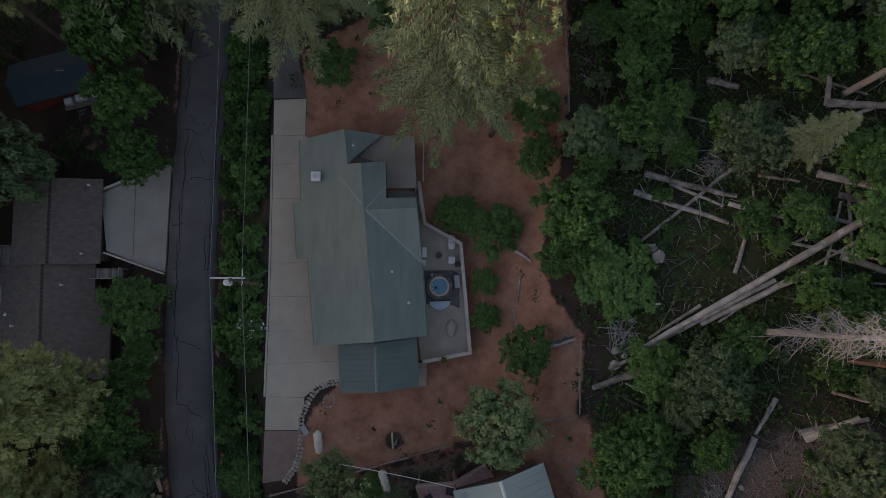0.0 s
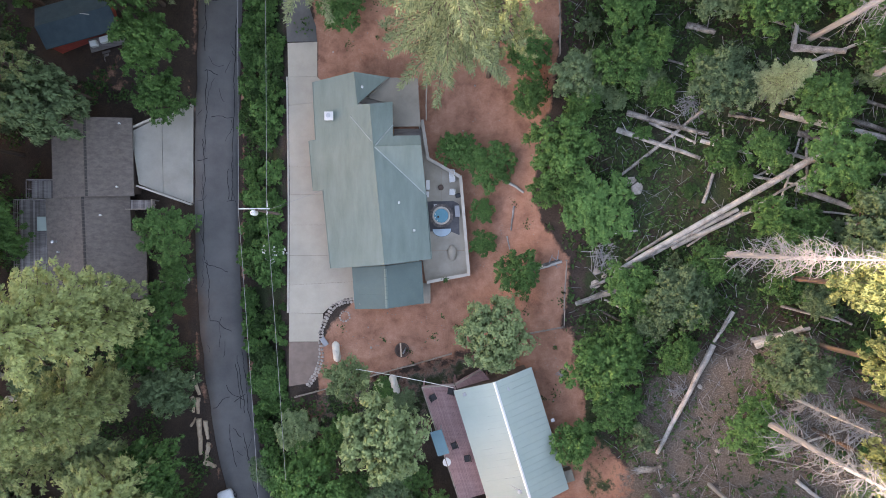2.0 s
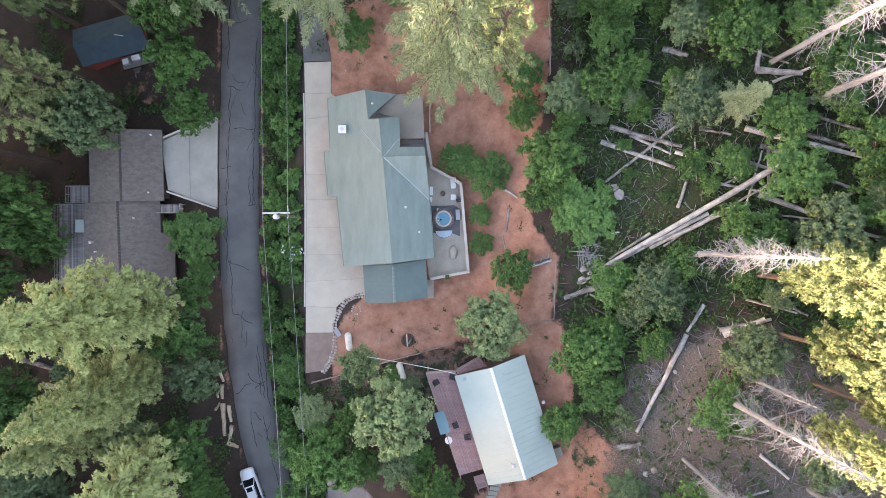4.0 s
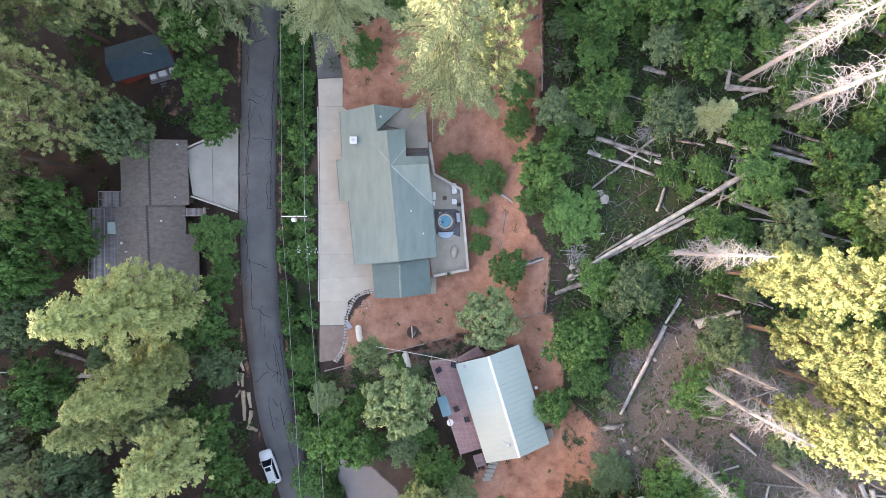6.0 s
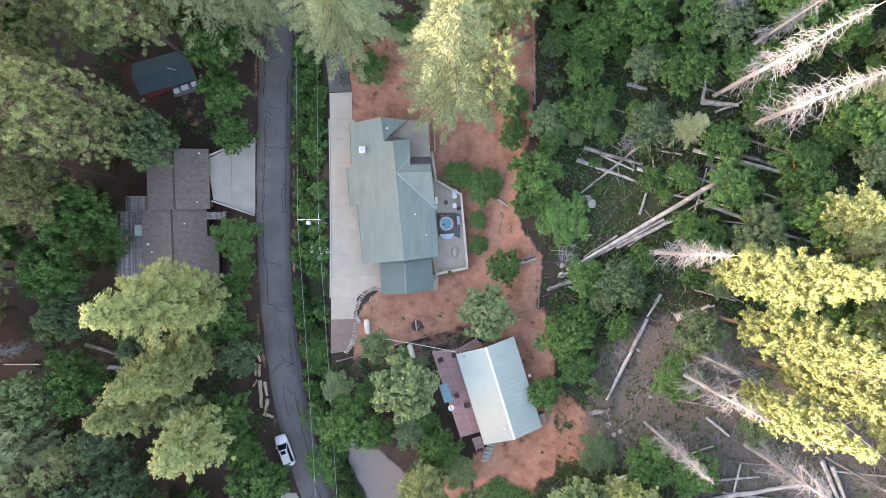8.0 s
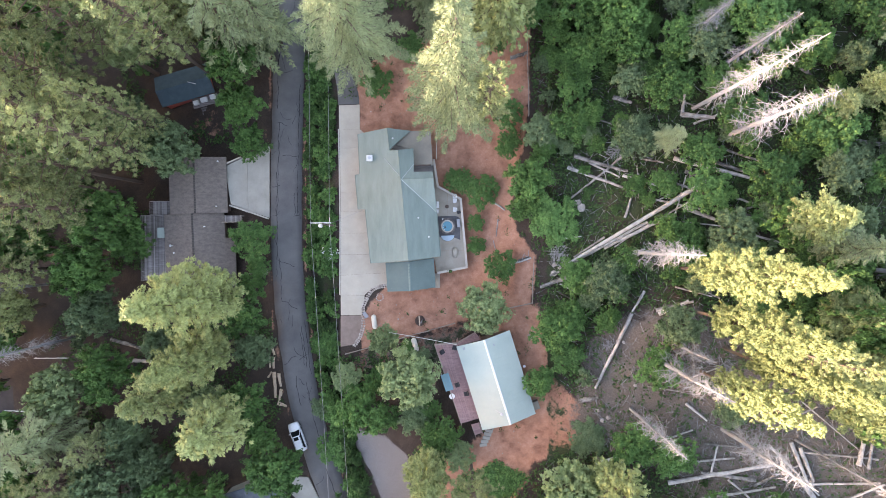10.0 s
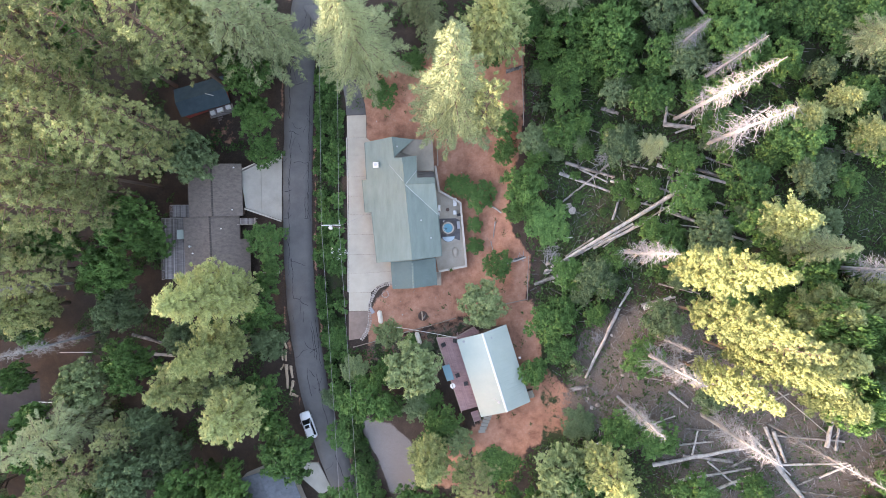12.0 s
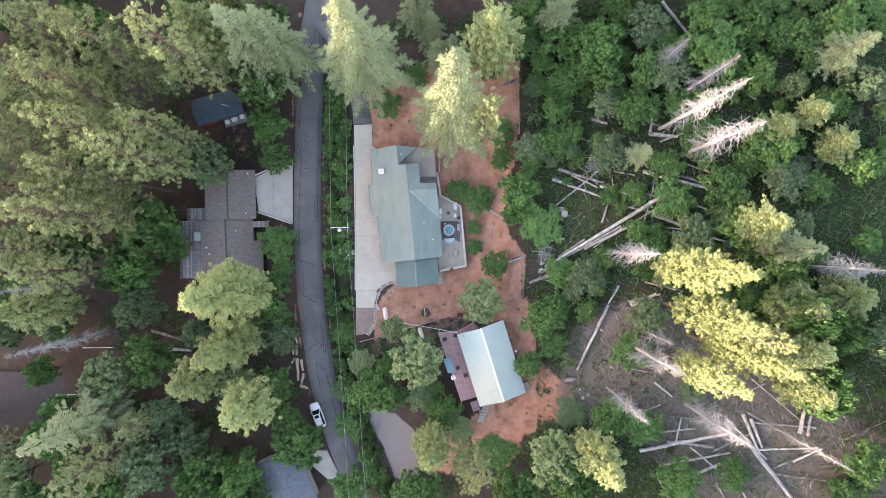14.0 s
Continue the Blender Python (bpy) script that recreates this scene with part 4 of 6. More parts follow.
def round_crown(seed, count, size, mat, lumps=15, flat=0.8, base=0.25, twigs=17):
    """A broad crown of radius 1: boughs that carry small sprays of foliage, with gaps between."""
    rng = np.random.default_rng(seed)
    centres, sprays = [], []
    for i in range(lumps):
        a = 6.283 * (i * 0.618 + rng.uniform(-0.08, 0.08))
        r = math.sqrt((i + 0.5) / lumps) * 0.76 * rng.uniform(0.8, 1.12)
        z = flat * (math.sqrt(max(0, 1 - r * r)) * 0.72) + rng.uniform(-0.2, 0.08)
        c, bough = Vector((r * math.cos(a), r * math.sin(a), z)), rng.uniform(0.17, 0.33)
        centres.append((c, bough))
        shade = rng.uniform(0, 1)
        for d in ball_points(rng, int(twigs * (0.5 + bough * 2.4)), 0.7):
            if d[2] > -0.35:
                sprays.append((*(np.array(c) + d * bough * rng.uniform(0.6, 1.05)), rng.uniform(0.05, 0.11), 0.4 * shade + 0.6 * rng.uniform(0, 1)))
    sprays = np.array(sprays)
    idx = rng.integers(0, len(sprays), count)
    d = ball_points(rng, count, 0.35)
    reach = np.where(rng.uniform(0, 1, count) < 0.92, rng.uniform(0.3, 1.05, count), rng.uniform(1.0, 1.7, count))
    p = sprays[idx, :3] + d * (sprays[idx, 3] * reach)[:, None] * (1, 1, 0.75)
    v, tone = leaf_cloud(p, d * 0.7 + (0, 0, 0.5), size, rng, 1.5, None, sprays[idx, 4])
    v[:, 2] += base
    return leaf_mesh("crown", v, tone, mat), centres


def trunk_round(seed, centres, mat, base=0.25):
    rnd = random.Random(seed)
    bm = tube([(0, 0, -0.35), (0.01, 0, 0.2), (0.03, 0.02, 0.5), (0, 0.02, 0.85)], [0.075, 0.055, 0.045, 0.02], 7)
    for c, r in centres[::2]:
        q = c + Vector((0, 0, base))
        h = rnd.uniform(0.1, 0.45)
        m = Vector((q.x * 0.5, q.y * 0.5, h + (q.z - h) * 0.6))
        tube([(0, 0, h), m, q], [0.03, 0.02, 0.006], 5, bm)
    me = bpy.data.meshes.new("trunk")
    bm.to_mesh(me)
    bm.free()
    me.materials.append(mat)
    return me


def conifer(seed, kind, mat, bare=None, detail=1.0):
    """A tall crown of height 1 and radius 1 (scaled later): 'fir' feathered drooping sprays, 'pine' needle tufts at the branch ends, 'cedar' dense small clumps."""
    rng = np.random.default_rng(seed)
    asp = {"fir": 6.0, "pine": 8.0, "cedar": 7.5}[kind]  # height over radius, to keep foliage round
    bend = rng.uniform(-0.05, 0.05, 2)
    limbs = tube([(0, 0, -0.06 * asp), (bend[0], bend[1], 0.3 * asp), (-bend[0], bend[1], 0.7 * asp), (0, 0, 0.985 * asp)], [0.085, 0.065, 0.038, 0.006], 8)
    low = bare or {"fir": 0.14, "pine": 0.36, "cedar": 0.2}[kind]
    levels = {"fir": 24, "pine": 17, "cedar": 30}[kind]
    P, N, A, T = [], [], [], []
    for i in range(levels):
        t = i / (levels - 1)
        z = (low + (0.985 - low) * t) * asp
        if kind == "fir":
            full = (1 - t) ** 0.8 * (0.75 + 0.25 * min(1, t * 6)) + 0.04
            num = int(4 + 4 * (1 - t))
        elif kind == "pine":
            full = (0.35 + 0.65 * math.sin(math.pi * min(1, 0.25 + t * 0.72))) * (1.0 if t < 0.85 else 0.65) * 0.95
            num = int(4 + 3 * (1 - t))
        else:
            full = min(1, (1 - t) * 1.7 + 0.1) * (0.65 + 0.35 * min(1, t * 4)) * 0.95
            num = int(5 + 3 * (1 - t))
        a0 = rng.uniform(0, 6.283)
        for j in range(num):
            a = a0 + 6.283 * j / num + rng.uniform(-0.3, 0.3)
            L = full * (rng.uniform(0.5, 1.25) if kind == "fir" else rng.uniform(0.6, 1.15))
            out = np.array((math.cos(a), math.sin(a), 0))
            side = np.array((-out[1], out[0], 0))
            rise = {"fir": -0.12, "pine": 0.35, "cedar": 0.25}[kind] * rng.uniform(0.3, 1.6) + 0.3 * t
            droop = {"fir": 0.42, "pine": 0.05, "cedar": 0.2}[kind]

            def along(k):
                k = np.asarray(k, float)
                return np.outer(k, out * L) + np.outer(rise * L * k - droop * L * k * k + z, (0, 0, 1))

            if L > (0.15 if detail > 0.5 else 0.5):
                tube([Vector(q) for q in along([0, 0.5, 0.95])], [0.017, 0.011, 0.004], 4, limbs, False)
            shade = rng.uniform(0, 1)
            if kind == "fir":
                n = int((8 + 34 * L) * detail)
                k = np.repeat(rng.uniform(0.1, 1.0, n), 6)
                hand = np.repeat(rng.choice((-1.0, 1.0), n), 6)
                length = np.repeat(rng.uniform(0.7, 1.15, n), 6) * (0.06 + 0.25 * L) * np.clip(1.12 - k, 0, 0.75)
                way = out * 0.72 + hand[:, None] * side * 0.7 - np.array((0, 0, 0.25))
                q = np.tile(np.linspace(0.1, 1.0, 6), n)
                P.append(along(k) + way * (length * q)[:, None] + rng.normal(0, 0.018, (6 * n, 3)))
                N.append(np.tile(out * 0.25 + (0, 0, 1), (6 * n, 1)))
                A.append(way)
                T.append(np.full(6 * n, shade) * 0.4 + 0.6 * np.repeat(rng.uniform(0, 1, n), 6))
            else:
                pine = kind == "pine"
                n = int(2 + 6 * L) if pine else int((4 + 10 * L) * max(0.6, min(1.0, detail)))
                each = int((40 if pine else 17) * detail)
                k = rng.uniform(0.42 if pine else 0.25, 1.02, n)
                c = along(k) + rng.normal(0, 0.075 if pine else 0.06, (n, 3)) * (1, 1, 0.8)
                rad = np.repeat(rng.uniform(0.045, 0.08, n) if pine else rng.uniform(0.045, 0.115, n), each)
                d = ball_points(rng, n * each, 0.45)
                P.append(np.repeat(c, each, axis=0) + d * rad[:, None] * rng.uniform(0.5, 1.1, (n * each, 1)))
                N.append(rng.normal(0, 1, (n * each, 3)) + d * 0.3 + (0, 0, 0.5) if pine else d * 0.8 + (0, 0, 0.5))
                A.append(d if pine else d + out * 0.6)
                T.append(0.35 * shade + 0.65 * np.repeat(rng.uniform(0, 1, n), each))
    P, N, A, T = (np.concatenate(q) for q in (P, N, A, T))
    size, long = {"fir": (0.021, 3.4), "pine": (0.03, 2.6), "cedar": (0.052, 1.6)}[kind]
    v, tone = leaf_cloud(P, N, size / math.sqrt(detail), rng, long, A, T)
    v[:, 2] /= asp
    for q in limbs.verts:
        q.co.z /= asp
    crown = leaf_mesh("crown", v, tone, mat)
    tm = bpy.data.meshes.new("trunk")
    limbs.to_mesh(tm)
    limbs.free()
    tm.materials.append(BARK)
    return crown, tm


def tube_verts(pts, radii, sides, verts, faces):
    """Adds a thin tapered tube to lists of corners and faces."""
    k = len(verts)
    for i, p in enumerate(pts):
        d = (pts[min(i + 1, len(pts) - 1)] - pts[max(i - 1, 0)]).normalized()
        a = d.cross(Vector((0.31, 0.2, 0.93))).normalized()
        b = d.cross(a)
        for j in range(sides):
            c = 6.28319 * j / sides
            verts.append(p + (a * math.cos(c) + b * math.sin(c)) * radii[i])
    for i in range(len(pts) - 1):
        for j in range(sides):
            m = (j + 1) % sides
            faces.append((k + i * sides + j, k + i * sides + m, k + (i + 1) * sides + m, k + (i + 1) * sides + j))


def dead_tree(seed):
    """A bare standing trunk of height 1 and its long drooping, hooked dead branches (radius 1)."""
    rnd = random.Random(seed)
    asp = 8.0
    trunk = tube([(0, 0, -0.04), (0.02, 0, 0.25), (0.0, 0.03, 0.6), (0.03, 0.0, 1.0)], [0.10, 0.082, 0.05, 0.010], 8)
    verts, faces = [], []
    for i in range(150):
        t = 0.2 + 0.785 * rnd.random() ** 0.85
        a = rnd.uniform(0, 6.283)
        L = rnd.uniform(0.35, 1.0) * min(1.0, (1.0 - t) * 1.5 + 0.12) * min(1.0, 0.5 + t)
        bend = rnd.uniform(-0.8, 0.8)
        fall, hook = rnd.uniform(0.6, 1.9), rnd.uniform(0.0, 0.9)
        pts = []
        for k in range(7):
            q = k / 6
            aa = a + bend * q * q
            out = L * (q - 0.25 * hook * q ** 3)
            pts.append(Vector((math.cos(aa) * out + 0.02, math.sin(aa) * out + 0.01, t * asp + L * (0.25 * q - fall * q * q + hook * q ** 4))))
        tube_verts(pts, [0.013, 0.011, 0.0095, 0.008, 0.0065, 0.005, 0.003], 4, verts, faces)
        for _ in range(6 if L > 0.4 else 2):
            p = pts[rnd.randint(2, 5)]
            e = p + Vector((rnd.gauss(0, 0.15), rnd.gauss(0, 0.15), rnd.uniform(-0.28, 0.06)))
            tube_verts([p, (p + e) / 2 + Vector((rnd.gauss(0, 0.03), rnd.gauss(0, 0.03), 0.03)), e], [0.006, 0.005, 0.003], 3, verts, faces)
    me = bpy.data.meshes.new("trunk")
    trunk.to_mesh(me)
    trunk.free()
    me.materials.append(GREY_WOOD)
    return [("trunk", me), ("branchwork", mesh_of("branchwork", [(v.x, v.y, v.z / asp) for v in verts], faces, GREY_WOOD))]


def plant(name, meshes, x, y, h, r, turn, label, category, group, lift=0.0, height_is_one=True, lean=(0, 0)):
    ob = thing(name, label=label, category=category, group=group)
    zs = h if height_is_one else h / 1.25
    ob.matrix_world = pose(x, y, ground_z(x, y) + lift, lean[0], lean[1], turn)
    ob.scale = (r, r, zs)
    for pn, me in meshes:
        part(pn, me, None, ob)
    return ob


PINES = [
    (-65.89, 27.28, 38, 5), (-68.8, 9.88, 36, 5), (-68.85, 0.37, 34, 5), (-53.19, 23.11, 45, 4.4),
    (-51.47, 17.04, 45, 4.4), (-52.16, 11.03, 44, 4.1), (-44.81, 13.5, 43, 4.1), (-42.69, 17.47, 39, 3.2),
    (-54.74, 5.45, 45, 4.8), (-56.41, 9.28, 40, 3), (-49.14, 29.21, 44, 4.8), (-38.23, 27.85, 44, 4.8),
    (4.71, 17.75, 33, 3.4), (36.9, -11.6, 31, 2.4), (2.89, -32.57, 24, 3.4), (-66.12, -3.46, 30, 4.2),
    (-60.47, -36.27, 28, 4.5), (-63.79, 34, 34, 5), (-67.68, 17.33, 34, 5), (-55.52, -31.04, 17, 3.4),
    (-65.08, 36.01, 30, 4.5),
]
CEDARS = [
    (-34.76, -6.98, 36, 5.2), (-35.73, -15.6, 31, 4.1), (30.69, -3.3, 38, 3.15), (32.77, -9.2, 35, 2.85),
    (36.79, -14.2, 33, 2.6), (33.6, -17.2, 29, 2.6), (20.84, -30.71, 25, 3.4), (-3.55, -31.91, 19, 3.6),
    (-43.79, -21.91, 23, 4.2), (-34.18, -25.78, 24, 4.9), (43.28, 2.69, 16.5, 3.3), (47.76, -8.96, 16, 3.6),
    (47.76, -14.26, 17, 4), (48.22, -20.2, 16.5, 3.2), (47.7, 16.63, 8.5, 2.6), (51.72, 18.5, 9.5, 2.3),
    (6.34, 30.97, 24, 5.4), (-38.62, 34.69, 30, 4.5), (55.33, 14.08, 8, 2.8), (54.4, -7.6, 13, 3.6),
    (-71.21, -10.05, 28, 4.5),
]
FIRS = [
    (-13.3, 28.65, 40, 7.6), (0.36, 19.26, 49, 7), (-31.25, 31.79, 34, 6.8), (-27.09, 32.71, 31, 5.4),
    (-64.31, -30.05, 31, 6.5), (-1.76, 31.47, 14, 3), (0.4, 32.34, 13, 2.6), (47.83, -0.76, 16, 3.6),
    (29.27, 13.92, 9, 2.6), (55.5, 26.79, 13, 4), (-4.98, 38, 25, 4), (17.08, 36.1, 17, 4),
    (-3.01, 35.85, 14, 3),
]
OAKS_WEST = [
    (-42.5, 14.64, 17, 4.37), (-54.2, 4.12, 18, 4.93), (-61.19, 9.22, 18, 4.48), (-68.74, 0.3, 20, 5.47),
    (-57.73, -3.84, 16, 4.51), (-57.23, -10.57, 13, 4.08), (-54.61, -20.15, 14, 4.55), (-63.17, -23.38, 14, 4.6),
    (-37.4, -40.11, 17, 3.7), (-27.48, -34.87, 10, 4.55), (-54.9, -38.62, 18, 5.44), (-44.7, -41.44, 18, 5.41),
    (-32.12, 21.41, 11, 3.25), (-32.81, 27.89, 15, 3.85), (-31.01, 16, 7, 2.91), (-49.56, 19.08, 15, 3.98),
    (-31.26, -6.16, 6, 2.22), (-31.22, 1.14, 4.5, 3.26), (-30.67, -3.17, 3, 1.85), (-32.92, -10.56, 9, 3.99),
    (-30.53, -16.11, 8, 3), (-51.05, 1.14, 11, 3.07), (-19.08, -15.29, 3, 2.01), (-70.29, -31.76, 20, 5.48),
    (-78.24, -23.22, 10, 2.77), (-46.87, -15.4, 9, 2.88),
]
OAKS_LOW_WEST = [
    (-83.02, -15.46, 13, 3.16), (-75.6, -15.23, 9, 2.99), (-82.35, -42.77, 14, 4.19), (-76.68, -46.76, 14, 4.16),
    (-70.07, -39.87, 13, 3.73), (-34.03, 34.01, 14, 3.89), (-54.31, 17.36, 14, 3.03), (-60.46, 23.17, 18, 3.98),
    (-65.26, 13.18, 20, 4.45), (-73.37, 0.35, 22, 4.45), (-47.71, -35.33, 14, 4.03), (-31.57, -24.68, 12, 3.53),
    (-38.52, -25.31, 10, 3.63), (-62.44, -43.9, 18, 4.99), (-35.06, -43.79, 14, 2.97), (-52.43, -30.66, 12, 3.88),
    (-63.94, 29.98, 20, 4.45), (-49.58, 31.52, 18, 3.92), (-43.59, 37.46, 20, 4.79), (-61.94, 37.33, 22, 4.38),
    (-29.57, 30.97, 7, 2.6), (-31.79, 39.15, 12, 3.53), (-29.82, -30.31, 8, 2.61),
]
OAKS_YARD = [
    (-6.25, -18.78, 12, 4.34), (-13.15, -24.07, 10, 3.59), (-10.07, -14, 6.5, 2.3), (4.76, -9.09, 8.5, 3.77),
    (11.31, 9.05, 7.5, 3.42), (15.16, -12.08, 6.5, 3.31), (7.57, -3.31, 4.5, 2.29), (4.09, -0.12, 2.2, 1.47),
    (1.44, 9.77, 3.2, 2.05), (4.62, 8.14, 3.4, 2.53), (3.94, 3.32, 2, 1.38), (8.62, 14.76, 3.5, 1.92),
    (8.44, 19.09, 4, 2.29), (-10.87, 24.66, 3, 2.55), (-5.68, 29.57, 3, 2.14), (10.19, 5.24, 3.5, 1.62),
    (12.87, 5.15, 4, 2.07), (-1.56, -27.83, 5, 2.68), (-17.88, -32.17, 4, 3.04), (15.89, -33.46, 14, 4.36),
    (9.34, -38.94, 13, 3.74), (17.92, -36.48, 14, 3.9), (-18.35, -42.98, 6, 3.61), (-5.95, -41.04, 8, 3.78),
    (13.15, -19.35, 3, 1.7),
]
YARD_BUSHES = [
    (-4.24, -17.11, 1.4, 1.48), (-6.42, -15.76, 1.2, 1.29), (-15.85, -20.01, 3, 2.37), (-14.38, -22.47, 3, 1.97),
    (-9.88, -25.94, 3.5, 2.35), (-5.43, -26, 4, 2.52), (-2.86, -31.24, 4, 2.31), (1.29, -31.35, 3.5, 2.31),
    (-10.82, -20.37, 3.5, 2.35), (-17.79, -26.55, 3, 2.22), (-20.56, -25.83, 2.5, 1.84), (-3.48, -24.64, 3, 1.94),
]
OAKS_EAST = [
    (13.35, 16.12, 4.8, 2.9), (17.27, 16.92, 5.3, 2.76), (23.11, 31.32, 9.7, 3.94), (23.86, 27.48, 8.8, 3.17),
    (21, 28.57, 7, 2.7), (24.91, 22.65, 5.3, 2.69), (17.4, 22.52, 4.4, 2.4), (18.64, 26.85, 5.3, 2.75),
    (29.04, 21.15, 7, 3.15), (30.8, 27.2, 6.2, 2.97), (33.89, 26.86, 6.2, 3.45), (39.65, 28.97, 7.9, 4.2),
    (18.4, 33.61, 7.9, 3.6), (45.77, 24.85, 7, 2.49), (47.15, 14.86, 7, 4.14), (49.43, 9.54, 5.3, 3.49),
    (41.43, 8.53, 6.2, 3.55), (44.69, 12.67, 5.3, 2.53), (29.16, 8.28, 3.5, 1.97), (25.48, 7.98, 3.5, 1.81),
    (25.26, 14.59, 5.3, 3.22), (34.12, 6.73, 4.4, 3.14), (37.91, 17.27, 5.3, 3.09), (33.38, 12.42, 4.4, 2.63),
    (15.13, 3.23, 3.5, 3.75),
]
OAKS_FAR_EAST = [
    (21.92, -5.08, 5.5, 3.26), (17.66, -4.23, 4, 2.41), (29.18, 2.2, 4.5, 1.95), (31.41, -0.82, 6, 2.79),
    (24.32, -2.22, 4, 2.17), (36.62, 1.01, 7, 3.41), (42.87, 2.55, 9, 2.97), (48.87, -4.06, 8, 3.27),
    (51.64, -12.99, 16, 3.36), (48.38, -9.87, 18, 3.35), (30.55, -11.12, 6, 2.98), (28.3, -16.58, 5, 3.02),
    (12.59, -20.18, 4, 2.06), (29.8, -28.87, 5, 3), (24.81, -27.35, 6, 3.21), (37.14, -22.38, 4, 2.26),
    (21.71, -35.71, 10, 3.52), (34.24, -36.05, 6, 3.46), (42.45, -34.94, 4, 2.57), (16.78, -16.4, 3, 2.62),
    (19.43, -27.58, 2, 2.8), (50.94, -20.65, 16, 3.52), (48.01, -9.08, 6, 2.49), (11.43, 34.27, 8, 3.66),
    (15.3, 30.17, 4, 2.05),
]
OAKS_RIM = [
    (50.38, 23, 6, 1.98), (55.28, 19.38, 6, 2.12), (52.82, 30.31, 5.2, 2.97), (56.76, 31.36, 6, 3.24),
    (49.46, 30.81, 4.5, 2.84), (59.89, 22.16, 6.8, 2.88), (59.43, 11.12, 6, 2.42), (56.22, 13.75, 5.2, 2.94),
    (45.38, 33.39, 6, 3.02), (38.64, 34.12, 6, 3.07), (30.74, 34.02, 6.8, 3.48), (26.94, 36.48, 6, 3.01),
    (35, 21.88, 4.5, 2.26), (53.85, 8.23, 3.8, 2.32), (41.25, 3.54, 3.8, 2.58), (51.43, 2.48, 4.5, 2.16),
    (44.77, -7.53, 4.5, 2.2), (41.8, 22.97, 5.2, 2.21), (13.29, 37.9, 7.5, 3.11), (59.17, -31.43, 6, 3.22),
    (58.92, -13.32, 10.5, 3.12), (56.86, -36.83, 4.5, 2.95), (7.07, 29.86, 3.8, 1.9),
]
SNAGS = [
    (-64.85, -15.55, 33, 2.6), (-70.47, -6.42, 30, 2.4), (33.26, 18.34, 31, 3), (36.57, 23.65, 20, 2.4),
    (36.52, 14.09, 26, 3.6), (25.91, -1.23, 25, 3), (28.78, -16.28, 24, 3.4), (25.38, -23.38, 21, 2.4),
    (36.81, -25.27, 22, 3.6), (45.21, -26.01, 26, 1.6), (32.8, 28.17, 14, 2.4), (53.28, -3.56, 18, 3),
    (30.77, -13.91, 14, 2),
]
LOGS_NORTH = [
    (34.34, 8.26, 16.54, -3.1, 0.31), (29.9, 3.64, 21.91, -0.7, 0.28), (27.87, 15.07, 17.54, 6.57, 0.2), (17.92, 12.67, 24.99, 10.06, 0.3),
    (17.1, 11.06, 24.33, 7.92, 0.26), (27.09, -6.66, 25.54, -9.57, 0.2), (25.49, -9.86, 20.59, -20.7, 0.26), (18.7, -22.55, 21.01, -21.95, 0.34),
    (17.36, -4.58, 13.28, -6.3, 0.34), (30.61, 11.61, 41.12, 8.15, 0.3), (32.02, 9.75, 36.91, 7.89, 0.26), (34.81, 11.22, 41.12, 8.67, 0.24),
    (32.72, 10.81, 32.77, 4.78, 0.16), (31.93, 4.8, 38.07, 2.07, 0.28), (28.46, -9.27, 33.06, -7.95, 0.24), (23.21, 20.66, 25.59, 19.7, 0.34),
    (31.64, 17.49, 35.74, 16.84, 0.34), (31.78, 17.36, 32.2, 20.72, 0.24),
]
LOGS_MID = [
    (28.21, 13.74, 31.08, 12.57, 0.28), (32.4, 1.82, 37.61, 1.32, 0.14), (30.86, -5.99, 35.3, -7.23, 0.14), (32.5, -5.39, 36.23, -7.47, 0.16),
    (17.25, -3.09, 20.6, -0.7, 0.36), (15.71, 0.81, 19, 1.07, 0.14), (15.98, -5.81, 19.53, -7.79, 0.1), (15.7, -7.02, 19.53, -8.97, 0.12),
    (8.8, -3.06, 12.02, -2.04, 0.2), (51.45, 13, 63.72, 10.63, 0.3), (29.86, -33, 42.77, -29.26, 0.3), (32.7, -35.15, 42.74, -32.34, 0.2),
    (33.89, -37.99, 42.74, -33.39, 0.25), (45.09, -30.41, 51.11, -38.72, 0.35), (9.11, 27.52, 11.67, 28.24, 0.3), (20.7, -31.41, 23.31, -30.41, 0.3),
    (33.67, 38.33, 37.83, 31.91, 0.25), (43.93, 24.52, 46.99, 21.51, 0.3), (51.14, -32.97, 54.85, -30.79, 0.15),
]
LOGS_SOUTH = [
    (51.92, -28.62, 53.07, -22.57, 0.3), (53.03, -28.97, 53.8, -22.96, 0.2), (45.5, -26.89, 47, -31.14, 0.25), (44.5, -26.26, 46.62, -32.03, 0.25),
    (54.14, -27.62, 44.34, -27.41, 0.15), (40.39, -31.64, 33.94, -31.23, 0.25), (46.76, -10.77, 53.53, -8.94, 0.3), (-58.26, -15.81, -50.08, -17.91, 0.3),
    (-55.9, -16.34, -48.91, -18.65, 0.25), (-54.78, -19.4, -50.12, -19.55, 0.35), (28.81, -9.78, 32.51, -7.89, 0.3), (27.48, -19.92, 33.22, -20.67, 0.12),
    (35.17, -31.14, 36.01, -27.5, 0.15), (24.33, 9.6, 28.53, 8.05, 0.2), (38.28, 5.93, 43.01, 4.05, 0.15), (43.79, 4.47, 48.38, 2.63, 0.2),
    (31.78, 2.95, 37.44, 2.13, 0.12), (48.12, -34.51, 52.64, -31.99, 0.15),
]
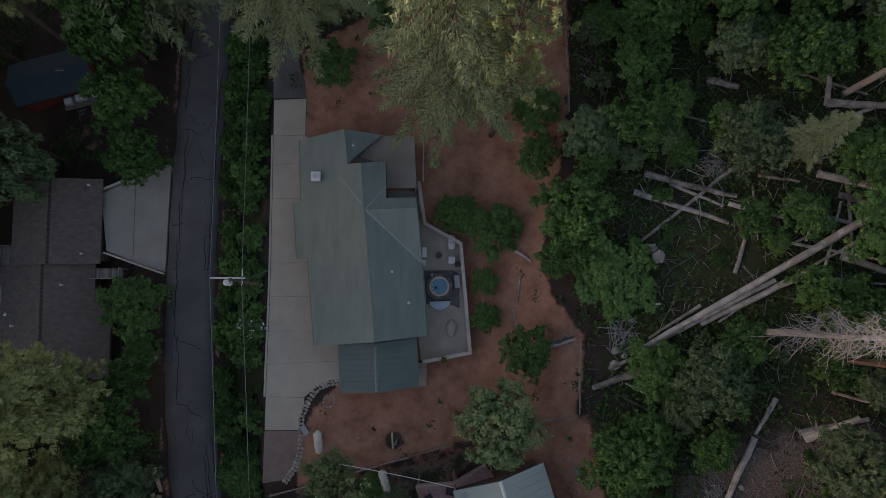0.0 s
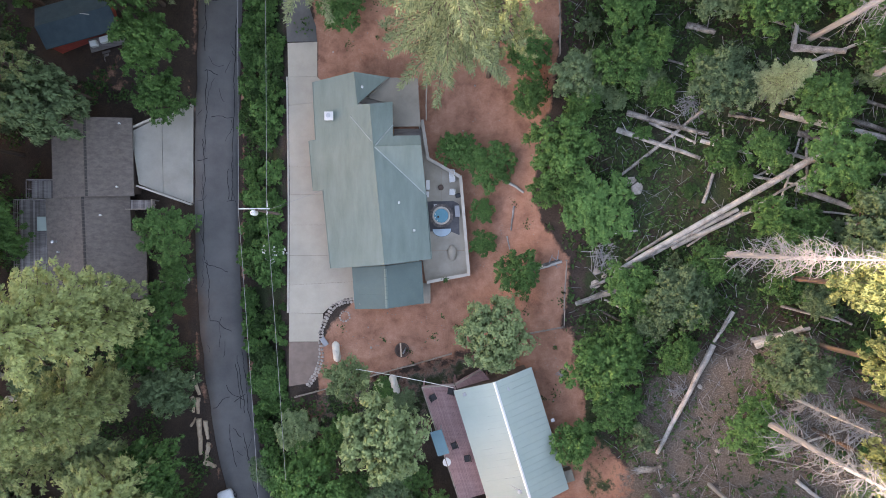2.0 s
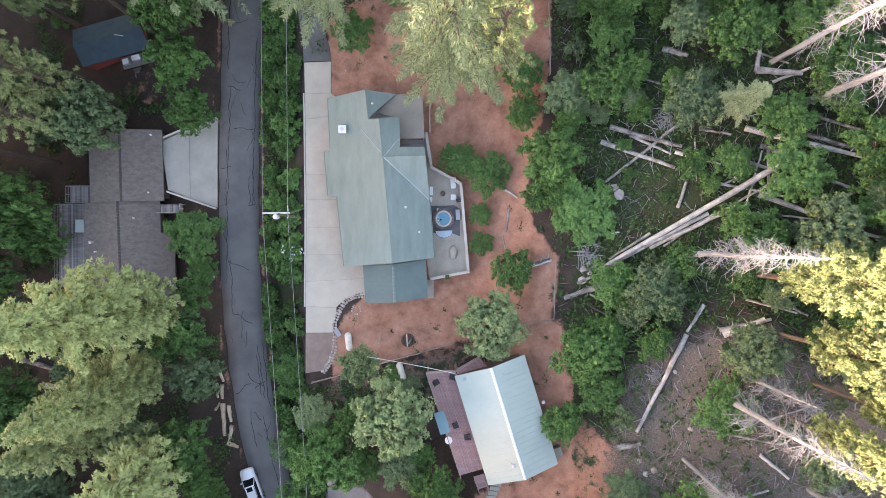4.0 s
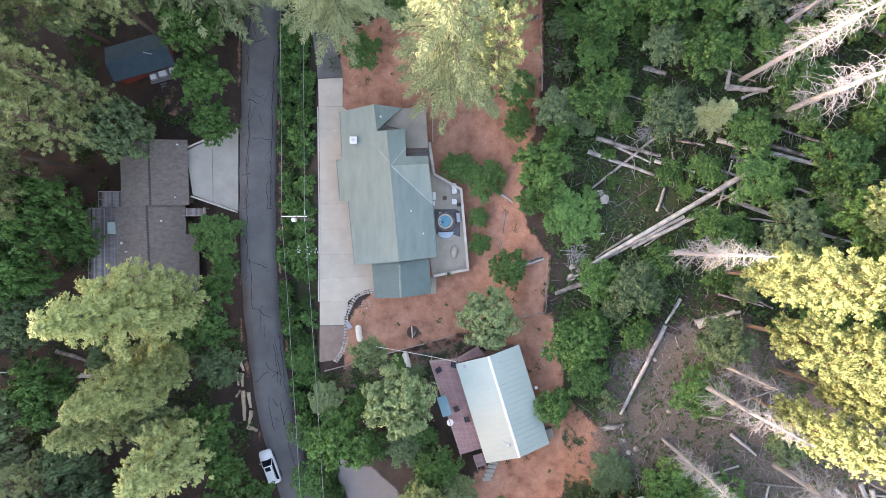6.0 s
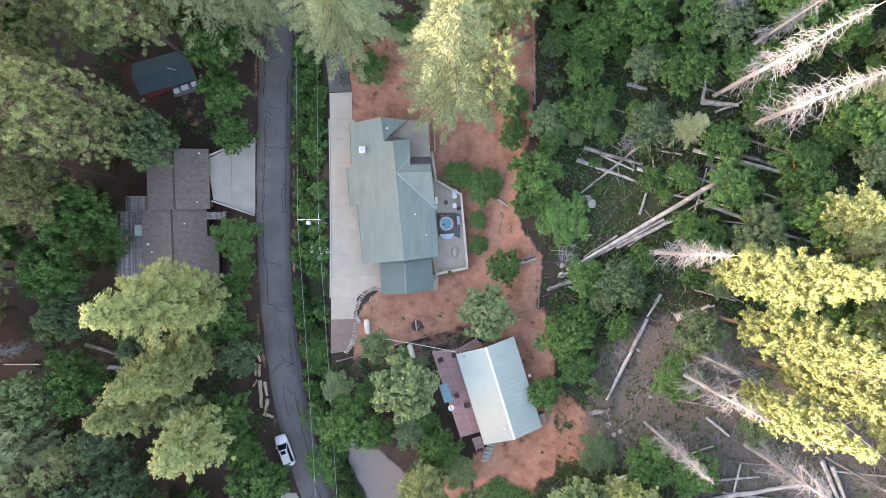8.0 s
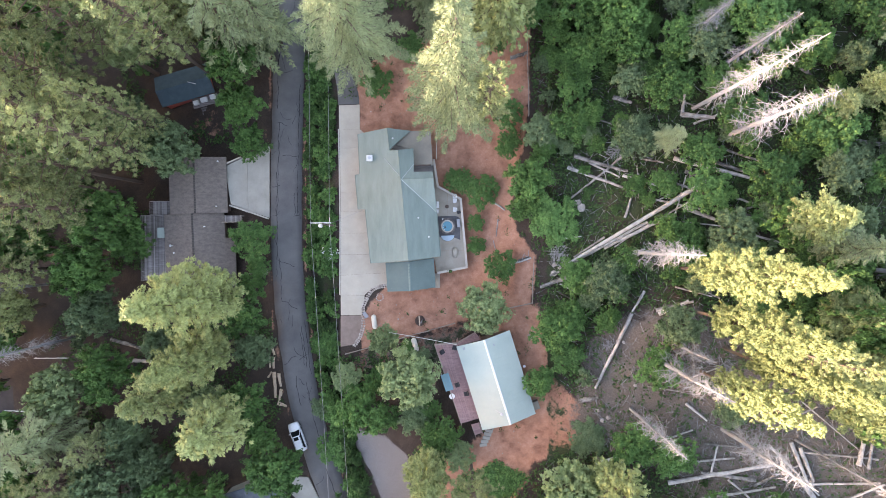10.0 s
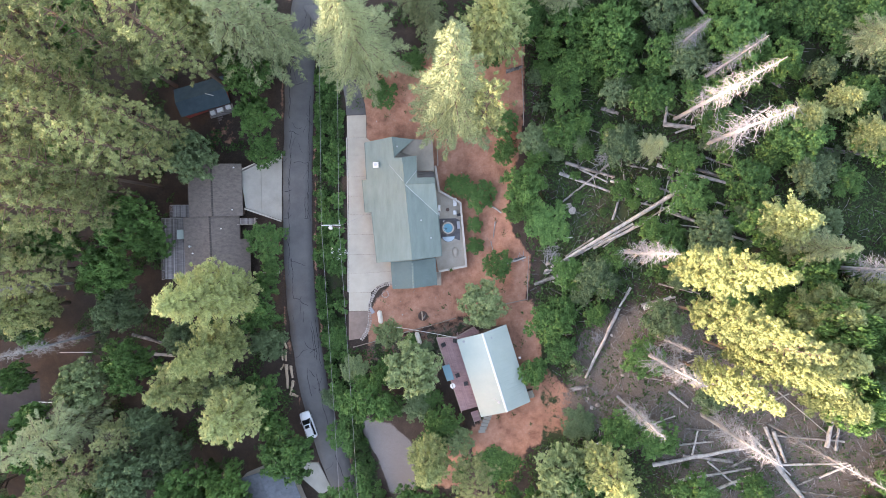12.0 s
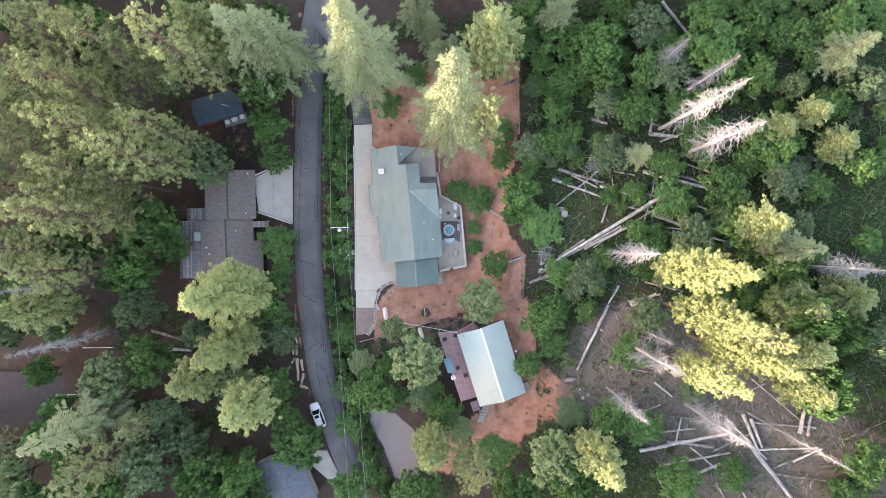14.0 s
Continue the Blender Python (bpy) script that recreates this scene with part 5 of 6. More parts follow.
LOGS_EXTRA = [
    (36.2, 8.0, 28.6, 3.1, 0.16), (27.5, 3.0, 19.2, -1.9, 0.2), (22.0, 0.9, 17.9, -1.9, 0.17), (31.3, 7.2, 26.7, 4.9, 0.12),
    (20.0, 11.6, 24.0, 9.4, 0.16), (28.2, 9.4, 33.6, 7.0, 0.2), (24.8, 16.4, 29.7, 13.6, 0.14), (26.2, 11.0, 26.4, 6.4, 0.1),
    (35.6, 13.0, 42.0, 10.4, 0.18), (21.4, 17.6, 25.6, 15.9, 0.12), (30.0, 20.4, 34.6, 18.0, 0.14), (38.2, 4.2, 44.6, 1.6, 0.2),
    (14.6, -4.6, 18.2, -2.9, 0.16), (19.2, -10.4, 21.8, -8.6, 0.1), (30.4, -30.4, 38.0, -28.9, 0.17), (27.6, -28.2, 33.0, -25.6, 0.15),
]
rnd = random.Random(21)
pines = [conifer(30 + i, "pine", PINE_LEAF) for i in range(4)]
cedars = [conifer(40 + i, "cedar", CEDAR_LEAF, None, 0.8) for i in range(3)]
fine_cedar, fine_high_cedar = conifer(43, "cedar", CEDAR_LEAF, None, 1.8), conifer(44, "cedar", CEDAR_LEAF, 0.28, 2.0)
fine_fir = conifer(53, "fir", FIR_LEAF, None, 2.3)
high_cedars = [conifer(45 + i, "cedar", CEDAR_LEAF, 0.28, 0.8) for i in range(2)]
firs = [conifer(50 + i, "fir", FIR_LEAF, None, 0.7) for i in range(3)]
for rows, kinds, label, group in ((PINES, pines, "tall pine with tufted needles and a bare lower trunk", "tall pines"),
                                  (CEDARS, cedars, "tall dense cedar with lumpy yellow-green foliage", "tall cedars"),
                                  (FIRS, firs, "tall fir with sweeping grey-green branches", "tall firs")):
    for i, (x, y, h, r) in enumerate(rows):
        crown, trunk = high_cedars[i % 2] if (kinds is cedars and x > 25) else kinds[i % len(kinds)]
        if kinds is cedars and i < 5:
            crown, trunk = fine_high_cedar if x > 25 else fine_cedar
        if kinds is firs and i < 2:
            crown, trunk = fine_fir
        plant("conifer_tree", (("trunk", trunk), ("crown", crown)), x, y, h, r, rnd.uniform(0, 360), label, "tree", group)
far_trees = [conifer(55 + i, k, m, None, 0.25) for i, (k, m) in enumerate((("pine", PINE_LEAF), ("cedar", CEDAR_LEAF), ("fir", FIR_LEAF)))]
oaks, coarse_oaks = [], []
for i, m in enumerate((OAK_LEAF, OAK_LEAF, PALE_LEAF, GREY_LEAF, OAK_LEAF)):
    crown, centres = round_crown(60 + i, 14500, 0.043, m, 24 + i * 2)
    oaks.append((crown, trunk_round(70 + i, centres, BARK)))
    crown, centres = round_crown(65 + i, 6500, 0.064, m, 20 + i)
    coarse_oaks.append((crown, oaks[-1][1]))
small = []
for i, m in enumerate((OAK_LEAF, BRUSH_LEAF, GREY_LEAF)):
    crown, centres = round_crown(80 + i, 1800, 0.12, m, 14, twigs=9)
    small.append((crown, trunk_round(90 + i, centres, BARK)))
for rows, group in ((OAKS_WEST, "trees below the road"), (OAKS_LOW_WEST, "trees below the road"), (OAKS_YARD, "yard trees"), (YARD_BUSHES, "yard bushes"), (OAKS_EAST, "young trees on the slope"), (OAKS_FAR_EAST, "young trees on the slope"), (OAKS_RIM, "young trees on the slope")):
    for i, (x, y, h, r) in enumerate(rows):
        k = (i * 7 + 3) % 5
        if group == "yard trees":
            k = {0: 2, 1: 0, 2: 2, 3: 2, 19: 2, 20: 0}.get(i, (0, 1, 4)[i % 3])
        elif "slope" in group and k == 2:
            k = (0, 4, 1)[i % 3]
        elif "road" in group and x > -35 and k == 2:
            k = 0
        crown, trunk = (coarse_oaks if x < -60 or x > 52 else oaks)[k]
        label = ("leafy oak with a broad fresh-green crown", "leafy oak with a broad green crown", "pale olive-green oak with a broad crown", "grey-green leafy young tree", "leafy oak with an uneven green crown")[k]
        plant("leafy_tree" if h > 4.2 else "bush", (("trunk", trunk), ("crown", crown)), x, y, h, r * 1.16, rnd.uniform(0, 360), label if h > 4.2 else "round green garden bush", "tree" if h > 4.2 else "bush", group, 0, False)


def clear_spot(x, y, margin=0.8):
    """True where no yard, building, road or path is."""
    if abs(x - road_x(y)) < ROAD_HALF + margin + 0.5:
        return False
    for poly in (YARD, CABIN_YARD, TRACK):
        if inside(x, y, poly) or edge_distance(x, y, poly) < margin:
            return False
    if -17.6 - margin < x < 3.5 + margin and -17 < y < 22:
        return False
    if (-49.5 < x < -28 and -7.5 < y < 17) or (-49 < x < -36 and 21 < y < 31) or (-3.5 < x < 14 and -28 < y < -11) or (-38 < x < -20 and -49 < y < -36):
        return False
    return True


# the forest goes on past the open ground
for i in range(240):
    x, y = rnd.uniform(-98, 98), rnd.uniform(-62, 62)
    if (-72 < x < 64 and -46 < y < 42) or not clear_spot(x, y, 2):
        continue
    if (x > 58 and -14 < y < 14) or (x < -60 and -32 < y < -13):
        continue
    if rnd.random() < 0.45:
        crown, trunk = rnd.choice(far_trees)
        plant("conifer_tree", (("trunk", trunk), ("crown", crown)), x, y, rnd.uniform(22, 33) * (0.45 if x > 50 else 1.0), rnd.uniform(3.6, 5.2), rnd.uniform(0, 360), "tall evergreen in the surrounding forest", "tree", "surrounding forest")
    else:
        crown, trunk = coarse_oaks[rnd.choice((0, 1, 3, 4))]
        plant("leafy_tree", (("trunk", trunk), ("crown", crown)), x, y, rnd.uniform(8, 16), rnd.uniform(3, 5), rnd.uniform(0, 360), "leafy tree in the surrounding forest", "tree", "surrounding forest", 0, False)


# hedge on the bank between road and driveway
for i in range(205):
    y = rnd.uniform(-44, 36)
    x0, x1 = road_x(y) + ROAD_HALF + 0.9, -17.5
    if y < -16:
        x1 = road_x(y) + ROAD_HALF + 5.0
    if y > 24:
        x1 = -18.5
    if x1 - x0 < 0.6:
        continue
    x = rnd.uniform(x0, x1)
    if inside(x, y, TRACK) or (y > 31 and x > -21):
        continue
    if -27 < y < -21 and rnd.random() < 0.6:
        continue
    r = rnd.uniform(1.1, 2.1)
    r = min(r, max(0.7, x - x0 + 0.7), max(0.6, x1 - x + 0.4))
    crown, trunk = small[rnd.choice((0, 0, 1))]
    plant("bush", (("trunk", trunk), ("crown", crown)), x, y, r * rnd.uniform(1.3, 2.0), r, rnd.uniform(0, 360), "dense green bush on the roadside bank", "bush", "roadside hedge", -0.1, False)
# fresh young trees and bushes that fill the slope between the fallen logs
for i in range(200):
    x, y = rnd.uniform(12.8, 63), rnd.uniform(-12, 37)
    if not clear_spot(x, y, 1.2) or inside(x, y, MEADOW) or inside(x, y, DRY_EAST) or (inside(x, y, LOG_FIELD) and rnd.random() < 0.6):
        continue
    r = rnd.uniform(1.1, 2.5)
    if any(edge_distance(x, y, [(q[0], q[1]), (q[2], q[3])]) < r * 1.05 for q in LOGS_NORTH if q[4] > 0.19):
        continue
    k = rnd.choice((0, 1, 4, 3, 0, 4))
    crown, trunk = (oaks if x < 40 else coarse_oaks)[k]
    plant("leafy_tree", (("trunk", trunk), ("crown", crown)), x, y, r * rnd.uniform(1.5, 2.3), r, rnd.uniform(0, 360), "grey-green leafy sapling on the slope" if k == 3 else "fresh-green leafy sapling on the slope", "tree", "saplings on the slope", -0.05, False)
# brush on the eastern slope and under the western trees
for i in range(135):
    x, y = rnd.uniform(12.5, 66), rnd.uniform(-42, 40)
    if not clear_spot(x, y) or inside(x, y, MEADOW) or (inside(x, y, DRY_EAST) and rnd.random() < 0.55) or (inside(x, y, LOG_FIELD) and rnd.random() < 0.5):
        continue
    r = rnd.uniform(0.6, 1.7)
    crown, trunk = small[rnd.choice((0, 1, 1, 2))]
    plant("bush", (("trunk", trunk), ("crown", crown)), x, y, r * rnd.uniform(1.0, 1.9), r, rnd.uniform(0, 360), "wild green brush on the slope", "bush", "brush on the slope", -0.1, False)
for i in range(55):
    x, y = rnd.uniform(-75, -29.5), rnd.uniform(-45, 42)
    if not clear_spot(x, y, 0.6) or inside(x, y, LOWER_YARD) or (-75 < x < -44 and -30 < y < 8 and rnd.random() < 0.85):
        continue
    r = rnd.uniform(0.8, 1.9)
    crown, trunk = small[rnd.choice((0, 1, 2))]
    plant("bush", (("trunk", trunk), ("crown", crown)), x, y, r * rnd.uniform(1.2, 2.2), r, rnd.uniform(0, 360), "shaded green understorey bush", "bush", "understorey bushes", -0.1, False)
# white-flowering shrub by the pole
crown, centres = round_crown(99, 300, 0.075, FLOWER, 8)
shrub = plant("flowering_shrub", (("trunk", small[0][1]), ("crown", small[0][0]), ("blossom", crown)), -18.6, -1.2, 2.4, 1.7, 0, "green shrub with large white blossoms", "shrub", "", -0.1, False)
# low creeping ground cover in the cabin yard, ferns and weeds on the slope
pts, nor = [], []
while len(pts) < 5200:
    x, y = rnd.uniform(0, 11.5), rnd.uniform(-39, -32)
    if share_in(x, y, CREEPER, 0.7) > rnd.random():
        pts.append((x, y, ground_z(x, y) + rnd.uniform(0.05, 0.35)))
        nor.append((0, 0, 1))
v, f = leaf_cloud(pts, nor, 0.22, leaf_rng)
tagged(new("ground_cover", leaf_mesh("ground_cover", v, f, OAK_LEAF)), "low dark green creeper on red earth", "ground cover", kind="stuff")
pts, nor = [], []
while len(pts) < 96000:
    x, y = rnd.uniform(-70, 68), rnd.uniform(-44, 40)
    if not clear_spot(x, y, 0.3):
        continue
    d = noise.noise(Vector((x * 0.25, y * 0.25, 7)))
    east = x > 12
    if d < (-0.38 if east else 0.1) or (inside(x, y, LOG_FIELD) and rnd.random() < 0.3) or (inside(x, y, DRY_EAST) and rnd.random() < 0.72):
        continue
    for _ in range(3):
        pts.append((x + rnd.gauss(0, 0.2), y + rnd.gauss(0, 0.2), ground_z(x, y) + rnd.uniform(0.1, 0.5)))
        nor.append((rnd.gauss(0, 0.4), rnd.gauss(0, 0.4), 1))
v, f = leaf_cloud(pts, nor, 0.24, leaf_rng)
tagged(new("undergrowth", leaf_mesh("undergrowth", v, f, BRUSH_LEAF)), "ferns and low weeds on the forest floor", "undergrowth", kind="stuff")
# twigs and wood litter on the slope
bm_v, bm_f = [], []
n = 0
while n < 4600:
    x, y = rnd.uniform(13, 66), rnd.uniform(-42, 38)
    if not clear_spot(x, y, 0.3):
        continue
    dense = inside(x, y, DRY_EAST) or inside(x, y, LOG_FIELD)
    if not dense and rnd.random() < 0.55:
        continue
    L, a, w = rnd.uniform(0.3, 2.0), rnd.uniform(0, 6.283), rnd.uniform(0.012, 0.042)
    dx, dy = math.cos(a) * L / 2, math.sin(a) * L / 2
    k = len(bm_v)
    z = ground_z(x, y) + 0.12
    z0, z1 = z + rnd.uniform(0, 0.15), z + rnd.uniform(0, 0.15)
    px, py = -math.sin(a) * w, math.cos(a) * w
    bm_v += [(x - dx + px, y - dy + py, z0), (x - dx - px, y - dy - py, z0), (x - dx, y - dy, z0 + 2 * w), (x + dx + px * 0.4, y + dy + py * 0.4, z1), (x + dx - px * 0.4, y + dy - py * 0.4, z1), (x + dx, y + dy, z1 + w)]
    bm_f += [(k, k + 3, k + 5, k + 2), (k + 2, k + 5, k + 4, k + 1), (k, k + 1, k + 4, k + 3), (k, k + 2, k + 1), (k + 3, k + 4, k + 5)]
    n += 1
tagged(new("fallen_twigs", mesh_of("fallen_twigs", bm_v, bm_f, GREY_WOOD)), "scattered grey dead branches on the slope", "branches", kind="stuff")
# dead standing trees
snag_meshes = [dead_tree(110 + i) for i in range(3)]
for i, (x, y, h, r) in enumerate(SNAGS):
    ob = plant("dead_tree", snag_meshes[i % 3], x, y, h, r, rnd.uniform(0, 360), "bare silver-grey dead tree with curved branches", "dead tree", "standing dead trees")


# fallen logs
def fallen_log(x0, y0, x1, y1, r, i, label="weathered fallen log on the slope", mat=None, lift=0.0, group="fallen logs"):
    q = random.Random(300 + i)
    n = 7
    line, rad = [], []
    z0, z1 = ground_z(x0, y0), ground_z(x1, y1)
    top = max(ground_z(x0 + (x1 - x0) * k / n, y0 + (y1 - y0) * k / n) - (z0 + (z1 - z0) * k / n) for k in range(n + 1))
    for k in range(n + 1):
        t = k / n
        line.append((x0 + (x1 - x0) * t + q.gauss(0, r * 0.12), y0 + (y1 - y0) * t + q.gauss(0, r * 0.12), z0 + (z1 - z0) * t + max(0, top) * 0.8 + r * 0.8 + (0.3 if x0 > 14 else 0) + lift))
        rad.append(r * (1.08 - 0.4 * t) * q.uniform(0.93, 1.07))
    L = thing("fallen_log", label=label, category="log", group=group)
    part("log", tube(line, rad, 9), mat or LOG_WOOD, L, smooth_faces=False)
    if r > 0.18 and mat is None:
        for _ in range(q.randint(1, 4)):
            p = Vector(line[q.randint(1, n - 1)])
            d = Vector((q.gauss(0, 1), q.gauss(0, 1), q.uniform(0.2, 0.8))).normalized()
            part("branch_stub", tube([p, p + d * q.uniform(0.5, 1.5)], [0.07, 0.02], 5), GREY_WOOD, L)
    return L


for i, row in enumerate(LOGS_NORTH + LOGS_MID + LOGS_SOUTH + LOGS_EXTRA):
    fallen_log(*row, i, lift=0.9 if i == 0 else 0.0)
for i in range(13):
    x, y, a, L = rnd.uniform(18, 44), rnd.uniform(-1, 18), math.radians(rnd.choice((24, 30, -12, -18, 75)) + rnd.gauss(0, 9)), rnd.uniform(2.5, 8)
    fallen_log(x, y, x + L * math.cos(a), y + L * math.sin(a), rnd.uniform(0.09, 0.2), 200 + i)
for i in range(18):
    x, y, a, L = rnd.uniform(32, 58), rnd.uniform(-38, -18), math.radians(rnd.choice((15, 25, -50)) + rnd.gauss(0, 12)), rnd.uniform(3, 9)
    fallen_log(x, y, x + L * math.cos(a), y + L * math.sin(a), rnd.uniform(0.09, 0.2), 240 + i)


# ---- utility pole and wires ----
def utility_pole():
    x, y = -18.0, 3.1
    z0 = ground_z(x, y)
    p = thing("utility_pole", (x, y, z0), 0, "wooden utility pole with a white crossarm", "utility pole")
    top = 7.9 - z0
    part("pole", tube([(0, 0, -0.5), (0, 0, top * 0.5), (0, 0, top)], [0.17, 0.15, 0.12], 10), POLE_WOOD, p)
    arm = part("crossarm", box(3.0, 0.12, 0.14, (-0.35, 0.14, top - 0.5), 0.01), WHITE_PAINT, p, "pale weathered crossarm")
    part("lower_arm", box(1.5, 0.1, 0.12, (1.1, -0.2, top - 2.2), 0.01, (0, 0, -12)), POLE_WOOD, p)
    for dx in (-1.75, -0.8, 0.95):
        part("insulator", tube([(dx, 0.14, top - 0.36), (dx, 0.14, top - 0.28), (dx, 0.14, top - 0.16)], [0.05, 0.08, 0.04], 8), WHITE_PAINT, arm)
    t = part("transformer", tube([(-0.45, -0.25, top - 1.3), (-0.45, -0.25, top - 0.35), (-0.45, -0.25, top - 0.28)], [0.26, 0.26, 0.12], 14), WHITE_PAINT, p, "pale grey transformer can")
    for dx in (-0.1, 0.1):
        part("bushing", tube([(-0.45 + dx, -0.25, top - 0.3), (-0.45 + dx, -0.25, top - 0.1)], 0.035, 6), STEEL, t)
    for dy in (1.0, -0.5):
        part("cutout", tube([(0.95, dy * 0.3, top - 0.35), (0.95, dy * 0.9, top - 0.2)], 0.05, 6), WHITE_PAINT, p)
    return x, y, z0 + top


px, py, pz = utility_pole()


def cable(name, pts, r, mat, label, sag=0.0):
    a, b = Vector(pts[0]), Vector(pts[-1])
    line = []
    n = 24
    for i in range(n + 1):
        k = i / n
        v = a.lerp(b, k)
        v.z -= sag * 4 * k * (1 - k)
        line.append(v)
    return tagged(part(name, tube(line, r, 5), mat), label, "cable")


for dx, dxs in ((-1.75, 3.2), (0.95, 3.4)):
    cable("power_line", [(px + dx, py, pz - 0.12), (px + dx - 0.2, 75, 9.5)], 0.019, WIRE, "thin grey overhead power line", 0.8)
    cable("power_line", [(px + dx, py, pz - 0.12), (px + dx + dxs, -62, 6.5)], 0.019, WIRE, "thin grey overhead power line", 0.8)
cable("service_drop", [(px + 0.9, py, pz - 0.4), (-12.4, 5.6, 2.4)], 0.012, WIRE, "thin dark service cable to the house", 0.3)
cable("overhead_cable", [(0.85, -14.5, 5.6), (-9.0, -12.8, 4.6)], 0.035, PALE_CORD, "pale cable strung from the cabin to a tree", 0.35)


# ---- gas tanks ----
def gas_tank(x, y, turn, L=2.25, r=0.4):
    t = thing("gas_tank", (x, y, ground_z(x, y) - 0.05), turn, "cream horizontal propane tank on concrete feet", "gas tank", "propane tanks")
    n = [(-L / 2, 0.02), (-L / 2 + 0.05, 0.16), (-L / 2 + 0.16, 0.3), (-L / 2 + 0.34, r), (L / 2 - 0.34, r), (L / 2 - 0.16, 0.3), (L / 2 - 0.05, 0.16), (L / 2, 0.02)]
    part("tank_body", tube([(0, a, 0.72) for a, b in n], [b for a, b in n], 18), TANK_PAINT, t, smooth_faces=True)
    dome = part("valve_dome", tube([(0, 0, 1.05), (0, 0, 1.26), (0, 0, 1.32)], [0.17, 0.17, 0.08], 12), TANK_PAINT, t, "cream valve dome")
    part("hinge", box(0.06, 0.04, 0.05, (0, 0.18, 1.22)), STEEL, dome)
    for s in (-0.6, 0.6):
        part("foot", box(0.7, 0.18, 0.4, (0, s, 0.0), 0.02), GREY_CONCRETE, t, "concrete block foot")
    return t


gas_tank(-11.65, -11.7, 7)
gas_tank(-5.42, -15.25, 17)


# ---- hot tub ----
def hot_tub(x, y, z):
    t = thing("hot_tub", (x, y, z), 0, "octagonal hot tub with blue water and wooden surround", "hot tub")
    for i in range(8):
        a0, a1 = [math.radians(22.5 + 45 * (i + d)) for d in (0.03, 0.97)]
        q = [(1.32 * math.cos(a0), 1.32 * math.sin(a0)), (1.32 * math.cos(a1), 1.32 * math.sin(a1)), (0.98 * math.cos(a1), 0.98 * math.sin(a1)), (0.98 * math.cos(a0), 0.98 * math.sin(a0))]
        for j in range(4):
            k0, k1 = j / 4 + 0.02, (j + 1) / 4 - 0.02
            r0, r1 = Vector(q[0]).lerp(Vector(q[1]), k0), Vector(q[0]).lerp(Vector(q[1]), k1)
            s0, s1 = Vector(q[3]).lerp(Vector(q[2]), k0), Vector(q[3]).lerp(Vector(q[2]), k1)
            part("surround_board", prism([tuple(r0), tuple(r1), tuple(s1), tuple(s0)], 0.0, 0.62), TUB_WOOD, t)
    ring = bmesh.new()
    prof = [(0.97, 0.0), (0.97, 0.68), (0.90, 0.72), (0.80, 0.70), (0.76, 0.55), (0.74, 0.1)]
    n = 32
    rows = [[ring.verts.new((r * math.cos(6.28319 * i / n), r * math.sin(6.28319 * i / n), h)) for i in range(n)] for r, h in prof]
    for p, q in zip(rows, rows[1:]):
        for i in range(n):
            ring.faces.new((p[i], p[(i + 1) % n], q[(i + 1) % n], q[i]))
    ring.faces.new(rows[-1])
    part("shell", ring, CREAM, t, "cream moulded tub rim", True)
    part("water", tube([(0, 0, 0.45), (0, 0, 0.5)], 0.755, 32), WATER, t, "clear blue water")
    part("floating_dispenser", tube([(-0.32, -0.12, 0.49), (-0.32, -0.12, 0.6)], [0.13, 0.1], 10), BLACK, t, "small dark floating dispenser")
    for a in (200, 230, 165):
        part("jet", tube([(0.66 * math.cos(math.radians(a)), 0.66 * math.sin(math.radians(a)), 0.495), (0.66 * math.cos(math.radians(a)), 0.66 * math.sin(math.radians(a)), 0.53)], 0.06, 8), WHITE_PAINT, t)
    return t


hot_tub(-0.36, 2.83, 0.3)
n = 18
half = [(1.0 * math.cos(math.pi + math.pi * i / n), 0.82 * math.sin(math.pi + math.pi * i / n)) for i in range(n + 1)]
cov = thing("tub_cover", (-0.30, 1.42, 0.3), 2, "folded half-round pale blue tub cover", "tub cover")
part("cover", prism(half, 0.06, 0.2), TUB_COVER, cov)
part("edge_trim", prism([(x * 1.04, y * 1.05 + 0.01) for x, y in half], 0.0, 0.06), BLACK, cov, "dark vinyl edge trim")


# ---- patio furniture ----
def patio_chair():
    c = thing("patio_chair", (0, 0, 0), 0, "white moulded plastic patio chair", "chair", "patio chairs")
    part("seat", box(0.55, 0.52, 0.05, (0, 0, 0.4), 0.02), WHITE_PAINT, c)
    part("backrest", box(0.55, 0.06, 0.45, (0, 0.25, 0.45), 0.02, (-12, 0, 0)), WHITE_PAINT, c)
    for s in (-0.3, 0.3):
        part("armrest", box(0.07, 0.5, 0.04, (s, 0, 0.62), 0.015), WHITE_PAINT, c)
        for d in (-0.22, 0.22):
            part("leg", box(0.05, 0.05, 0.62 if d < 0 else 0.42, (s * 0.92, d, 0)), WHITE_PAINT, c)
    return c


first = patio_chair()
first.matrix_world = pose(0.74, 7.42, 0.3, 0, 0, -90)
for yy, tt in ((6.72, -86), (5.35, -93)):
    copy_thing(first, pose(0.78, yy, 0.3, 0, 0, tt))
bowl = thing("fire_bowl", (-0.4, 5.85, 0.3), 0, "small dark round fire bowl on the patio", "fire bowl")
part("bowl", tube([(0, 0, 0.08), (0, 0, 0.22), (0, 0, 0.26)], [0.14, 0.3, 0.28], 14), RUST, bowl)
part("stand", tube([(0, 0, 0), (0, 0, 0.1)], [0.2, 0.1], 10), RUST, bowl)
grill = thing("grill", (1.42, 4.95, 0.3), 10, "small black covered barbecue grill", "grill")
part("grill_body", box(0.55, 0.45, 0.35, (0, 0, 0.55), 0.06), BLACK, grill)
